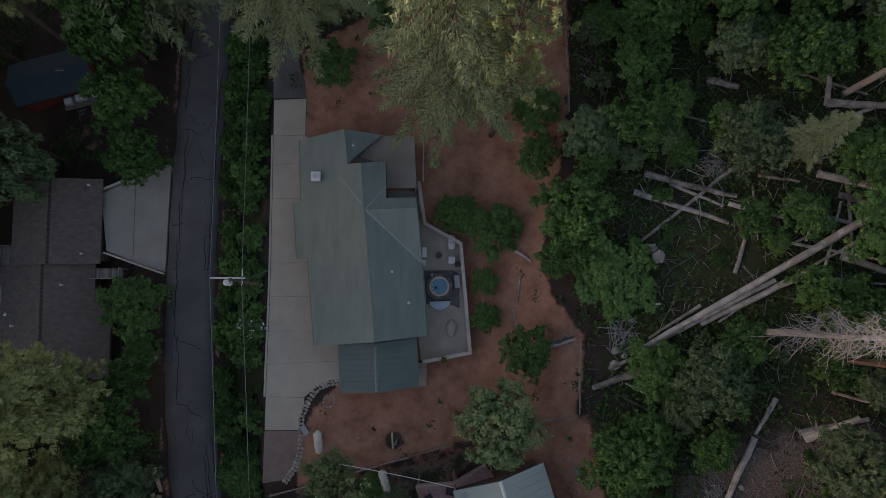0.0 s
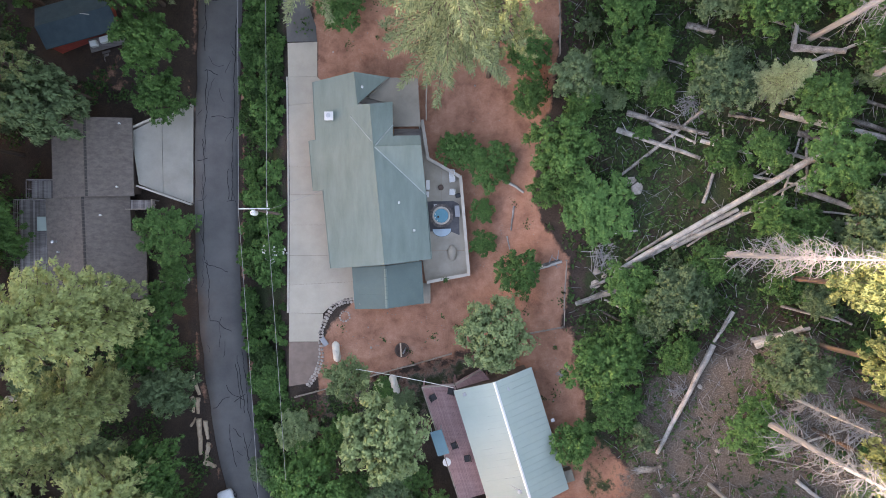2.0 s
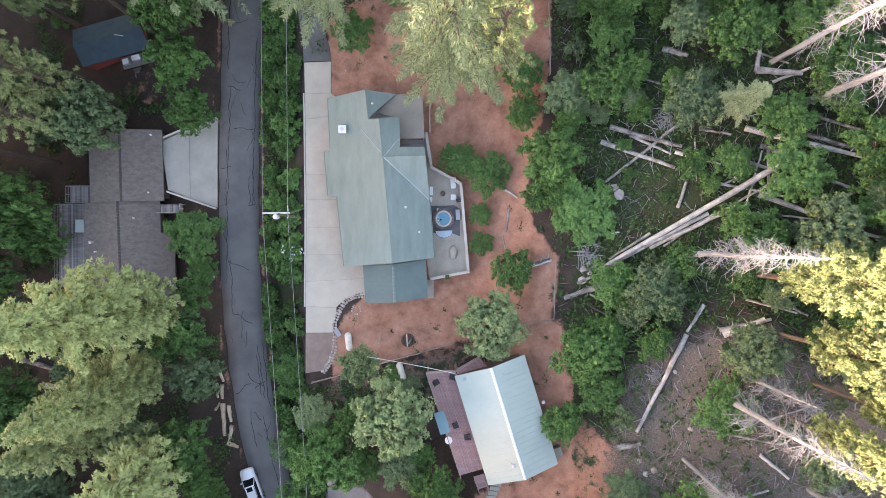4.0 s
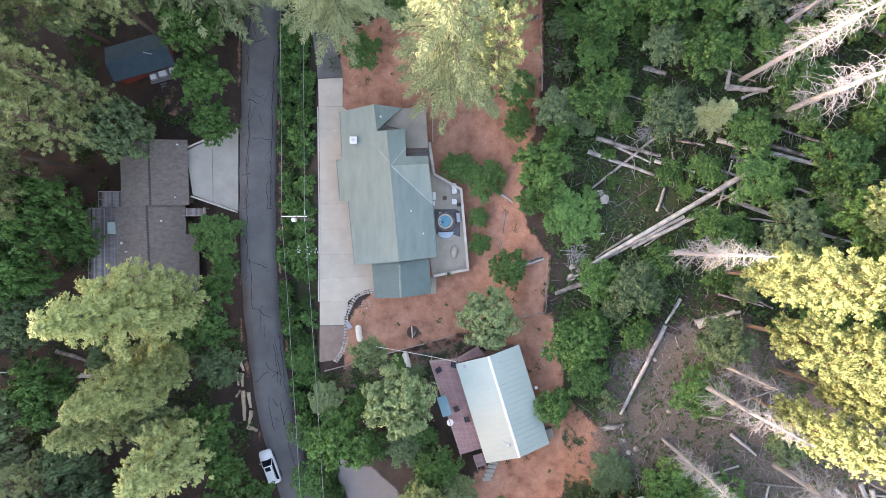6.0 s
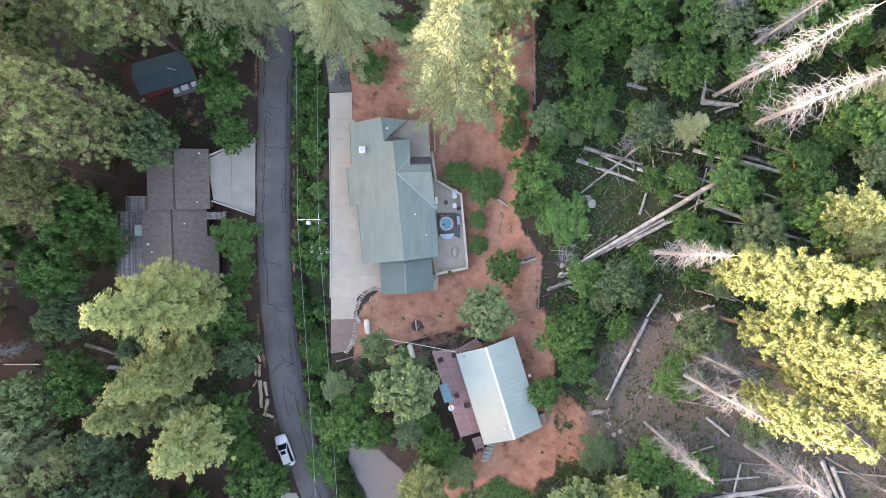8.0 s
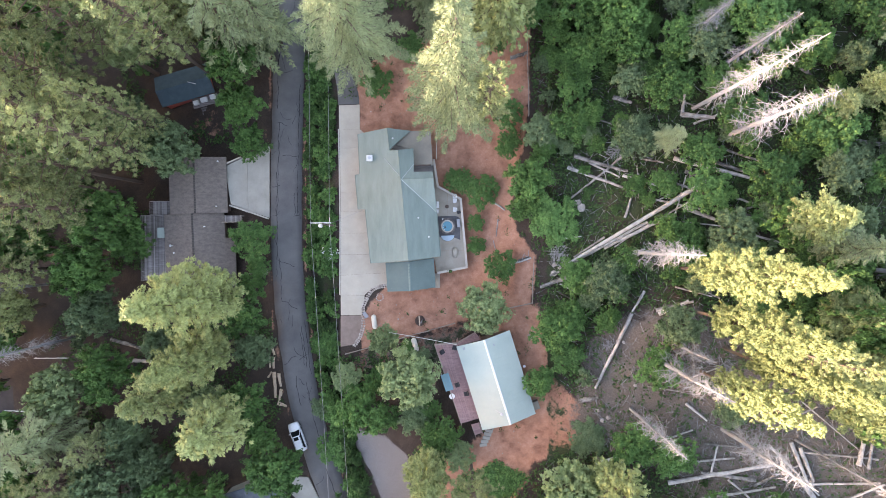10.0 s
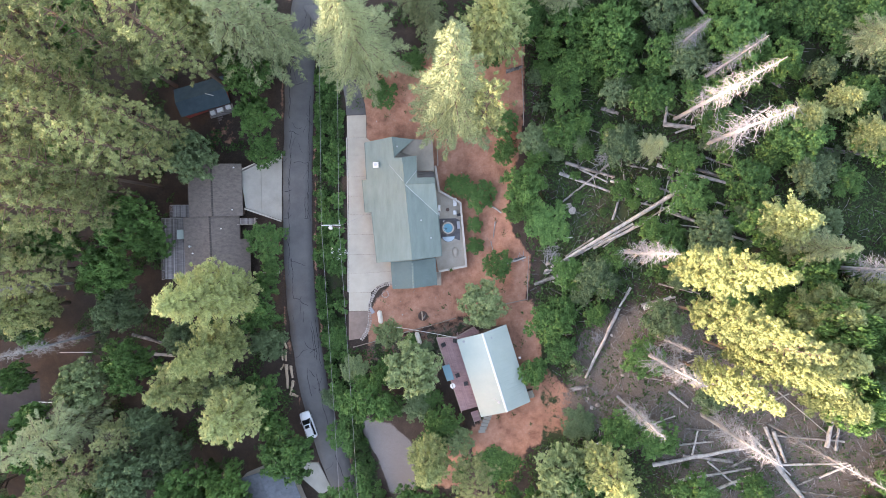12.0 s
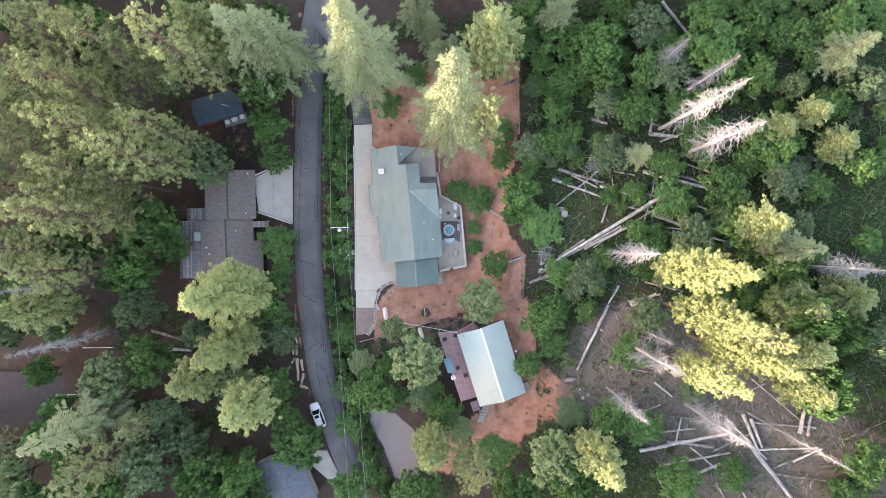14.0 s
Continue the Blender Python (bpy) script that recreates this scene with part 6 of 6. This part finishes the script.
for sx in (-0.2, 0.2):
    for sy in (-0.16, 0.16):
        part("leg", box(0.05, 0.05, 0.55, (sx, sy, 0)), BLACK, grill)
cv = bmesh.new()
bmesh.ops.create_uvsphere(cv, u_segments=16, v_segments=8, radius=1)
for v in cv.verts:
    v.co = Vector((v.co.x * 0.5 * (1 + 0.1 * math.sin(v.co.y * 5)), v.co.y * 0.85, max(0, v.co.z + 0.35) * 0.5 + 0.02 * math.sin(v.co.x * 9)))
pile = part("covered_table", cv, PATIO, None, "", True)
pile.location = (0.8, -1.15, 0.3)
tagged(pile, "low table under a grey fabric cover", "covered table")
for x, y, sx, sy, h, mat, nm, lb in ((-1.78, 6.1, 0.4, 1.0, 0.75, WHITE_PAINT, "storage_bench", "white plastic storage bench by the wall"), (-1.85, 5.1, 0.35, 0.6, 0.6, WHITE_PAINT, "side_table", "small white side table by the wall"),
                                     (-1.0, 3.9, 0.3, 0.3, 0.5, WHITE_PAINT, "stool", "small white plastic stool beside the hot tub"), (-1.3, 3.0, 0.25, 0.3, 0.4, WHITE_PAINT, "bucket_box", "small white box beside the hot tub"),
                                     (1.35, 3.3, 0.5, 1.2, 0.55, SLAT_GREY, "bench", "grey bench beside the hot tub")):
    o = thing(nm, (x, y, 0.3), rnd.uniform(-6, 6), lb, nm.split("_")[-1])
    part("top", box(sx, sy, 0.06, (0, 0, h - 0.06), 0.015), mat, o)
    part("body", box(sx * 0.86, sy * 0.9, h - 0.06, (0, 0, 0), 0.01), mat, o)
urn = thing("planter", (0.05, -4.0, 1.11), 0, "dark planter pot on the patio wall", "planter")
part("pot", tube([(0, 0, 0), (0, 0, 0.25), (0, 0, 0.3)], [0.14, 0.2, 0.22], 12), BLACK, urn)
pp = [(rnd.gauss(0, 0.13), rnd.gauss(0, 0.13), 0.35 + rnd.uniform(0, 0.2)) for _ in range(60)]
v, f = leaf_cloud(pp, [(0, 0, 1)] * 60, 0.12, leaf_rng)
tagged(part("plant", leaf_mesh("plant", v, f, BRUSH_LEAF), None, urn), kind="stuff")


# ---- stones and fire rings ----
def stone_mesh(seed):
    q = random.Random(seed)
    bm = bmesh.new()
    bmesh.ops.create_icosphere(bm, subdivisions=1, radius=1)
    for v in bm.verts:
        v.co = Vector((v.co.x, v.co.y, v.co.z * 0.6)) * q.uniform(0.82, 1.15)
    me = bpy.data.meshes.new("stone")
    bm.to_mesh(me)
    bm.free()
    me.materials.append(STONE)
    return me


stones = [stone_mesh(500 + i) for i in range(4)]


def stone_row(name, pts, size, label, step=None, rows=1):
    base = thing(name, label=label, category="stone border", kind="structure")
    for (x0, y0), (x1, y1) in zip(pts, pts[1:]):
        n = max(1, int(math.hypot(x1 - x0, y1 - y0) / (step or size * 1.7)))
        for r in range(rows):
            for i in range(n):
                k = (i + 0.5) / n
                nx, ny = -(y1 - y0), x1 - x0
                nn = math.hypot(nx, ny)
                o = (r - (rows - 1) / 2) * size * 1.6 + rnd.uniform(-0.04, 0.04)
                x, y = x0 + (x1 - x0) * k + nx / nn * o, y0 + (y1 - y0) * k + ny / nn * o
                s = part("stone", rnd.choice(stones), None, base)
                s.matrix_world = pose(x, y, max(ground_z(x, y), -1) + size * 0.3, 0, 0, rnd.uniform(0, 360)) @ Matrix.Diagonal((size * rnd.uniform(0.8, 1.2), size * rnd.uniform(0.75, 1.1), size, 1))
    return base


stone_row("stone_border", [(-14.9, -15.6), (-13.95, -14.2), (-13.45, -12.6), (-13.4, -11.0), (-13.45, -9.6), (-12.95, -8.3), (-12.15, -7.0), (-11.0, -6.4), (-9.6, -6.2)], 0.19, "border of grey field stones along the driveway", rows=2)
stone_row("stone_step_row", [(-1.9, -4.5), (-1.75, -6.0)], 0.2, "row of rounded stones beside the house")
stone_row("fire_ring", [(-10.84 + 0.55 * math.cos(a * 0.5236), -8.0 + 0.55 * math.sin(a * 0.5236)) for a in range(13)], 0.13, "small ring of stones on red earth")
pit = thing("fire_pit", (-4.65, -11.65, ground_z(-4.65, -11.65)), 0, "rusty round fire pit with a leaning board", "fire pit")
ringm = bmesh.new()
rr = [[ringm.verts.new((r * math.cos(0.3142 * i), r * math.sin(0.3142 * i), h)) for i in range(20)] for r, h in ((0.8, 0), (0.78, 0.35), (0.66, 0.35), (0.64, 0.06))]
for p, q in zip(rr, rr[1:]):
    for i in range(20):
        ringm.faces.new((p[i], p[(i + 1) % 20], q[(i + 1) % 20], q[i]))
ringm.faces.new(rr[-1])
part("ring", ringm, RUST, pit)
part("board", box(0.16, 1.5, 0.05, (-0.1, 0.05, 0.36), 0.01, (0, 0, 4)), CUT_WOOD, pit, "pale weathered board")
part("log", tube([(0.1, -0.4, 0.16), (0.45, 0.3, 0.2)], 0.1, 7), LOG_WOOD, pit)
for x, y, s in ((-8.0, -11.4, 0.18), (-8.3, -9.2, 0.12), (15.2, -4.3, 0.6), (16.0, -3.4, 0.4), (19.0, 5.2, 0.8), (18.5, 6.0, 0.6), (22.4, -24.8, 0.45), (21.6, -25.3, 0.4), (13.6, 27.8, 0.55), (15.3, -3.0, 0.45), (21.0, -23.9, 0.35), (2.0, 12.0, 0.1), (-12.0, 20.6, 0.12), (26, -20, 0.35), (24.5, -14, 0.3)):
    o = part("boulder", stones[int(x * 10) % 4], None)
    o.matrix_world = pose(x, y, ground_z(x, y) + s * 0.25, 0, 0, x * 50) @ Matrix.Diagonal((s, s * 0.8, s, 1))
    tagged(o, "grey weathered boulder on the ground", "rock", "boulders")
path = thing("stone_steps", label="pale stone steps down from the cabin", category="steps", kind="structure")
for i in range(6):
    part("step", box(1.1, 0.5, 0.2, (5.9 - 0.22 * i, -27.3 - 0.55 * i, ground_z(5.9 - 0.22 * i, -27.3 - 0.55 * i) + 0.12 - 0.02 * i), 0.03, (0, 0, -20 + 5 * i)), GREY_CONCRETE, path)


# ---- fences ----
def rail_fence(pts, label, height=0.9, step=2.3, rails=(0.45, 0.85), mat=FENCE_WOOD, r=0.045):
    f = thing("fence", label=label, category="fence", group="rail fences")
    for (x0, y0), (x1, y1) in zip(pts, pts[1:]):
        n = max(1, round(math.hypot(x1 - x0, y1 - y0) / step))
        for i in range(n + 1):
            x, y = x0 + (x1 - x0) * i / n, y0 + (y1 - y0) * i / n
            part("post", box(0.11, 0.11, height + 0.35, (x, y, ground_z(x, y) - 0.3), 0.01), mat, f)
        for i in range(n):
            a = [(x0 + (x1 - x0) * k / n, y0 + (y1 - y0) * k / n) for k in (i, i + 1)]
            for h in rails:
                part("rail", tube([(x + rnd.gauss(0, 0.02), y + rnd.gauss(0, 0.02), ground_z(x, y) + h) for x, y in a], r, 5), mat, f)
    return f


rail_fence([(-16.2, -16.7), (-11.8, -15.5), (-7.0, -14.1), (-3.2, -13.1), (0.7, -12.0)], "low weathered rail fence at the yard edge", 0.6, 2.4, (0.3, 0.58), FENCE_WOOD, 0.06)
rail_fence([(11.75, 38), (11.6, 32), (11.5, 27.4), (11.7, 23), (11.75, 19)], "weathered rail fence along the red earth yard", 0.9)
rail_fence([(12.4, -1.9), (12.2, -5.2), (12.1, -8.7), (8.4, -9.6)], "thin weathered rail fence beside young trees", 0.9)
rail_fence([(-1.9, 17.5), (-1.95, 13.2)], "short pale fence beside the porch", 1.0, 1.4, (0.3, 0.65, 1.0), CREAM)

# logs, boards and odds lying in the yard and along the road
for i, (x0, y0, x1, y1, r) in enumerate(((-29.4, -15.3, -28.5, -17.6, 0.24), (-29.4, -17.9, -29.3, -19.7, 0.22), (-28.7, -18.0, -28.7, -19.9, 0.26), (-29.7, -21.4, -29.1, -20.4, 0.16), (-28.6, -20.4, -28.4, -24.6, 0.3), (-27.8, -20.6, -27.5, -22.7, 0.27), (-27.35, -23.2, -27.9, -25.5, 0.26), (-28.0, -25.5, -26.6, -25.9, 0.28))):
    fallen_log(x0, y0, x1, y1, r, 80 + i, "pale sawn log lying beside the road", CUT_WOOD, 0.0, "roadside logs")
for i, (x0, y0, x1, y1, r) in enumerate(((5.9, 6.9, 8.3, 5.2, 0.17), (7.3, 3.8, 7.0, 1.2, 0.1), (6.6, 0.6, 6.9, -0.8, 0.08), (10.2, -2.5, 11.8, -1.9, 0.2))):
    fallen_log(x0, y0, x1, y1, r, 95 + i, "grey fallen log on the red earth", None, 0.0, "yard logs")
o = part("wheelbarrow_tray", box(0.55, 1.0, 0.25, (-13.05, -10.7, ground_z(-13.05, -10.7) + 0.15), 0.05, (0, 0, 35)), SLAT_GREY)
tagged(o, "upturned pale metal tray beside the stone border", "tray")


def brush_pile(x, y, r, count, label, seed):
    q = random.Random(seed)
    b = thing("brush_pile", (x, y, ground_z(x, y)), 0, label, "brush pile", "brush piles")
    for i in range(count):
        a = q.uniform(0, 6.283)
        c = Vector((q.gauss(0, r * 0.25), q.gauss(0, r * 0.25), q.uniform(0.1, 0.5)))
        d = Vector((math.cos(a), math.sin(a), q.uniform(-0.15, 0.25))) * r * q.uniform(0.4, 1.0)
        part("branch", tube([c - d * 0.5, c + Vector((q.gauss(0, 0.08), q.gauss(0, 0.08), 0.08)), c + d * 0.5], [0.045, 0.035, 0.012], 4), GREY_WOOD, b)


brush_pile(16.2, -1.4, 2.6, 70, "heap of pale grey dead branches", 1)
brush_pile(12.0, -13.6, 0.9, 22, "small heap of dark dead branches", 2)
brush_pile(16.6, -15.6, 1.3, 26, "heap of grey dead branches under a bush", 3)
brush_pile(23.5, 13.0, 2.2, 50, "fallen dry treetop with fine grey branches", 4)
brush_pile(22.5, -14.2, 1.7, 26, "heap of pale dead branches", 5)
brush_pile(37.0, -17.0, 2.6, 40, "tangle of grey dead branches", 6)


# ---- things at the cabin ----
awn = thing("porch_swing", (-0.55, -19.9, 4.02), 18, "teal canvas-roofed swing seat on the deck", "swing seat")
part("canopy", slab([(-0.6, -1.25, 1.75), (0.6, -1.25, 1.9), (0.6, 1.25, 1.9), (-0.6, 1.25, 1.75)], 0.06), TEAL, awn, "faded teal canvas canopy")
for sx in (-0.5, 0.5):
    for sy in (-1.15, 1.15):
        part("post", box(0.06, 0.06, 1.78, (sx, sy, 0)), SLAT_GREY, awn)
part("seat", box(0.6, 1.7, 0.12, (0.05, 0, 0.42), 0.03), BLACK, awn)
part("backrest", box(0.08, 1.7, 0.5, (-0.3, 0, 0.55), 0.03), BLACK, awn)
tab = thing("round_table", (0.15, -22.2, 4.02), 0, "small round white table on the deck", "table")
part("tabletop", tube([(0, 0, 0.7), (0, 0, 0.74)], 0.42, 18), WHITE_PAINT, tab)
part("pedestal", tube([(0, 0, 0), (0, 0, 0.05), (0, 0, 0.7)], [0.25, 0.06, 0.05], 8), WHITE_PAINT, tab)


def deck_chair(x, y, turn):
    c = thing("deck_chair", (x, y, 4.02), turn, "dark wicker deck chair", "chair", "deck chairs")
    part("seat", box(0.6, 0.6, 0.1, (0, 0, 0.35), 0.03), BLACK, c)
    part("backrest", box(0.6, 0.1, 0.5, (0, 0.27, 0.4), 0.03, (-10, 0, 0)), BLACK, c)
    for sx in (-0.27, 0.27):
        part("armrest", box(0.08, 0.6, 0.06, (sx, 0, 0.58), 0.01), BLACK, c)
        for sy in (-0.25, 0.25):
            part("leg", box(0.05, 0.05, 0.36, (sx, sy, 0)), BLACK, c)


deck_chair(-1.2, -15.7, 120)
deck_chair(0.55, -15.1, -100)
deck_chair(0.9, -20.6, -70)
deck_chair(2.2, -21.9, -80)
unit = thing("heat_pump", (12.4, -23.6, ground_z(12.4, -23.6)), 18, "small tan heat pump box beside the cabin", "heat pump")
part("casing", box(1.0, 1.2, 1.0, (0, 0, 0), 0.04), TAN_ROOF, unit)
part("base", box(1.2, 1.4, 0.12, (0, 0, -0.08), 0.01), GREY_CONCRETE, unit)
ste = thing("cabin_stairs", (3.6, -26.6, 2.6), 17, "brown wooden stairs down from the deck", "stairs")
for i in range(7):
    part("tread", box(1.1, 0.3, 0.05, (0, -0.28 * i, 1.2 - 0.19 * i), 0.01), DECK_WOOD, ste)
for s in (-0.55, 0.55):
    part("stringer", tube([(s, 0.1, 1.2), (s, -1.9, -0.1)], 0.1, 4), DECK_WOOD, ste)
    part("handrail", tube([(s, 0.1, 2.1), (s, -1.9, 0.9)], 0.05, 4), FENCE_WOOD, ste)
ac = thing("air_conditioner", (-45.1, 0.9, -6.15), 0, "pale air-conditioner box on the back deck", "air conditioner")
part("casing", box(0.9, 1.4, 0.9, (0, 0, 0), 0.04), WHITE_PAINT, ac)
part("grille", box(0.7, 0.7, 0.03, (0, 0.2, 0.9), 0.01), SLAT_GREY, ac)
gt = gas_tank(-51.2, 2.2, 2)
post = thing("gate_post", (-29.9, -4.2, ground_z(-29.9, -4.2)), 0, "square stone gate post with a pale cap", "gate post")
part("shaft", box(0.7, 0.7, 1.0, (0, 0, -0.1), 0.02), STONE, post)
part("cap", box(0.95, 0.95, 0.12, (0, 0, 0.9), 0.03), CREAM, post)
rail_fence([(-30.6, -4.3), (-34.0, -4.6)], "grey board fence by the gate post", 1.0, 1.1, (0.2, 0.5, 0.8), GREY_DECK)
mp = thing("garden_table", (-66.5, 15.5, ground_z(-66.5, 15.5)), 0, "round grey garden table in the shade", "table")
part("tabletop", tube([(0, 0, 0.7), (0, 0, 0.76)], 0.9, 12), SLAT_GREY, mp)
part("pedestal", tube([(0, 0, 0), (0, 0, 0.7)], 0.12, 8), SLAT_GREY, mp)


# ---- parked car ----
def parked_car(x, y, turn):
    z = ground_z(road_x(y), y) + 0.06
    c = thing("car", (x, y, z), turn, "white crossover car with a dark sunroof parked on the road edge", "car")
    # stations along the length (front at +y): y, half width, belt height
    bm = bmesh.new()
    prof = [(2.38, 0.62, 0.42, 0.62), (2.30, 0.80, 0.30, 0.78), (1.9, 0.90, 0.24, 0.92), (1.2, 0.93, 0.22, 1.0), (0.0, 0.94, 0.22, 1.03), (-1.2, 0.94, 0.22, 1.05), (-2.0, 0.91, 0.26, 1.05), (-2.34, 0.80, 0.36, 0.98), (-2.42, 0.66, 0.5, 0.85)]
    rows = []
    for yy, w, lo, hi in prof:
        rows.append([bm.verts.new(p) for p in ((-w * 0.85, yy, lo), (-w, yy, lo + 0.15), (-w, yy, hi - 0.15), (-w * 0.88, yy, hi), (0, yy, hi + 0.05), (w * 0.88, yy, hi), (w, yy, hi - 0.15), (w, yy, lo + 0.15), (w * 0.85, yy, lo))])
    for p, q in zip(rows, rows[1:]):
        for i in range(9):
            bm.faces.new((p[i], p[(i + 1) % 9], q[(i + 1) % 9], q[i]))
    bm.faces.new(rows[0])
    bm.faces.new(rows[-1][::-1])
    body = part("body", bm, CAR_PAINT, c, "white painted body", True)
    # cabin: glass house under the roof panel
    gl = bmesh.new()
    base = [(-0.80, 1.15, 1.0), (0.80, 1.15, 1.0), (0.84, -1.9, 1.03), (-0.84, -1.9, 1.03)]
    roof = [(-0.62, 0.35, 1.55), (0.62, 0.35, 1.55), (0.64, -1.75, 1.56), (-0.64, -1.75, 1.56)]
    a, b = [gl.verts.new(p) for p in base], [gl.verts.new(p) for p in roof]
    for i in range(4):
        gl.faces.new((a[i], a[(i + 1) % 4], b[(i + 1) % 4], b[i]))
    gl.faces.new(b)
    gl.faces.new(a[::-1])
    part("windows", gl, CAR_GLASS, c, "dark tinted windows")
    rf = part("roof_panel", box(1.3, 2.2, 0.05, (0, -0.72, 1.55), 0.02), CAR_PAINT, c, "white roof panel")
    part("sunroof", box(0.75, 0.55, 0.02, (-0.05, -0.05, 1.597), 0.005), CAR_GLASS, rf, "dark sunroof glass")
    for s in (-1, 1):
        part("roof_rail", box(0.05, 1.9, 0.05, (s * 0.6, -0.7, 1.6), 0.01), BLACK, rf)
        part("front_pillar", tube([(s * 0.82, 1.17, 1.02), (s * 0.63, 0.34, 1.57)], 0.045, 6), CAR_PAINT, c)
        part("door_mirror", box(0.2, 0.14, 0.14, (s * 1.02, 0.85, 0.98), 0.04), CAR_PAINT, c)
        part("headlight", box(0.4, 0.18, 0.14, (s * 0.6, 2.25, 0.66), 0.03, (0, 0, -s * 20)), STEEL, c, "clear headlight")
        part("tail_light", box(0.25, 0.12, 0.22, (s * 0.7, -2.33, 0.75), 0.03), RED_PAINT, c, "red tail light")
        for yy in (1.45, -1.45):
            w = part("wheel", tube([(s * 0.78, yy, 0.34), (s * 0.96, yy, 0.34)], 0.34, 18), RUBBER, c, "black tyre")
            part("rim", tube([(s * 0.94, yy, 0.34), (s * 0.975, yy, 0.34)], 0.21, 14), ALLOY, w, "alloy rim")
    part("rear_spoiler", box(1.2, 0.25, 0.05, (0, -1.9, 1.55), 0.02), CAR_PAINT, c)


parked_car(-24.65, -30.7, 19.6)


# ---- pebbles, clods and tufts on the red earth ----
vs, fs = [], []
while len(fs) < 4200:
    x, y = rnd.uniform(-15, 20), rnd.uniform(-39, 33)
    if not (inside(x, y, YARD) or inside(x, y, CABIN_YARD)) or (-14 < x < 3 and -7 < y < 18):
        continue
    if noise.noise(Vector((x * 0.3, y * 0.3, 4))) + rnd.uniform(-0.25, 0.25) < -0.05:
        continue
    r = rnd.uniform(0.02, 0.07) * (2 if rnd.random() < 0.05 else 1)
    z = ground_z(x, y) + (0.0 if x < 14 else 0.1)
    k = len(vs)
    a = rnd.uniform(0, 6.28)
    vs += [(x + r * math.cos(a + i * 1.571), y + r * math.sin(a + i * 1.571), z - 0.02) for i in range(4)] + [(x, y, z + r * 0.9)]
    fs += [(k + i, k + (i + 1) % 4, k + 4) for i in range(4)]
tagged(new("pebbles", mesh_of("pebbles", vs, fs, STONE)), "scattered pebbles and clods on red earth", "pebbles", kind="stuff")
pts, nor = [], []
for _ in range(150):
    x, y = rnd.uniform(-15, 20), rnd.uniform(-39, 33)
    if not (inside(x, y, YARD) or inside(x, y, CABIN_YARD)) or (-14 < x < 3 and -7 < y < 18):
        continue
    s = rnd.uniform(0.1, 0.4)
    for _ in range(int(40 * s) + 8):
        pts.append((x + rnd.gauss(0, s), y + rnd.gauss(0, s), ground_z(x, y) + rnd.uniform(0.05, 0.2)))
        nor.append((rnd.gauss(0, 0.5), rnd.gauss(0, 0.5), 1))
v, f = leaf_cloud(pts, nor, 0.13, leaf_rng, 1.8)
tagged(new("grass_tufts", leaf_mesh("grass_tufts", v, f, BRUSH_LEAF)), "sparse green weeds on the red earth", "grass", kind="stuff")

lot = part("paved_lot", slab([(-96, -24, ground_z(-84, -28) + 0.35), (-77, -24.5, ground_z(-84, -28) + 0.55), (-78, -35, ground_z(-84, -28) + 0.5), (-96, -36, ground_z(-84, -28) + 0.3)], 1.2), LOT_ASPHALT)
tagged(lot, "grey paved lot under the trees", "paving", kind="structure")
rail_fence([(-73.0, -19.4), (-66.5, -19.2)], "pale rail along a paved edge in the shade", 0.6, 2.2, (0.55,), WHITE_PAINT, 0.08)
rail_fence([(-79.0, -28.8), (-72.5, -28.7), (-66.2, -28.4)], "pale rail along a paved edge in the shade", 0.6, 2.2, (0.55,), WHITE_PAINT, 0.08)
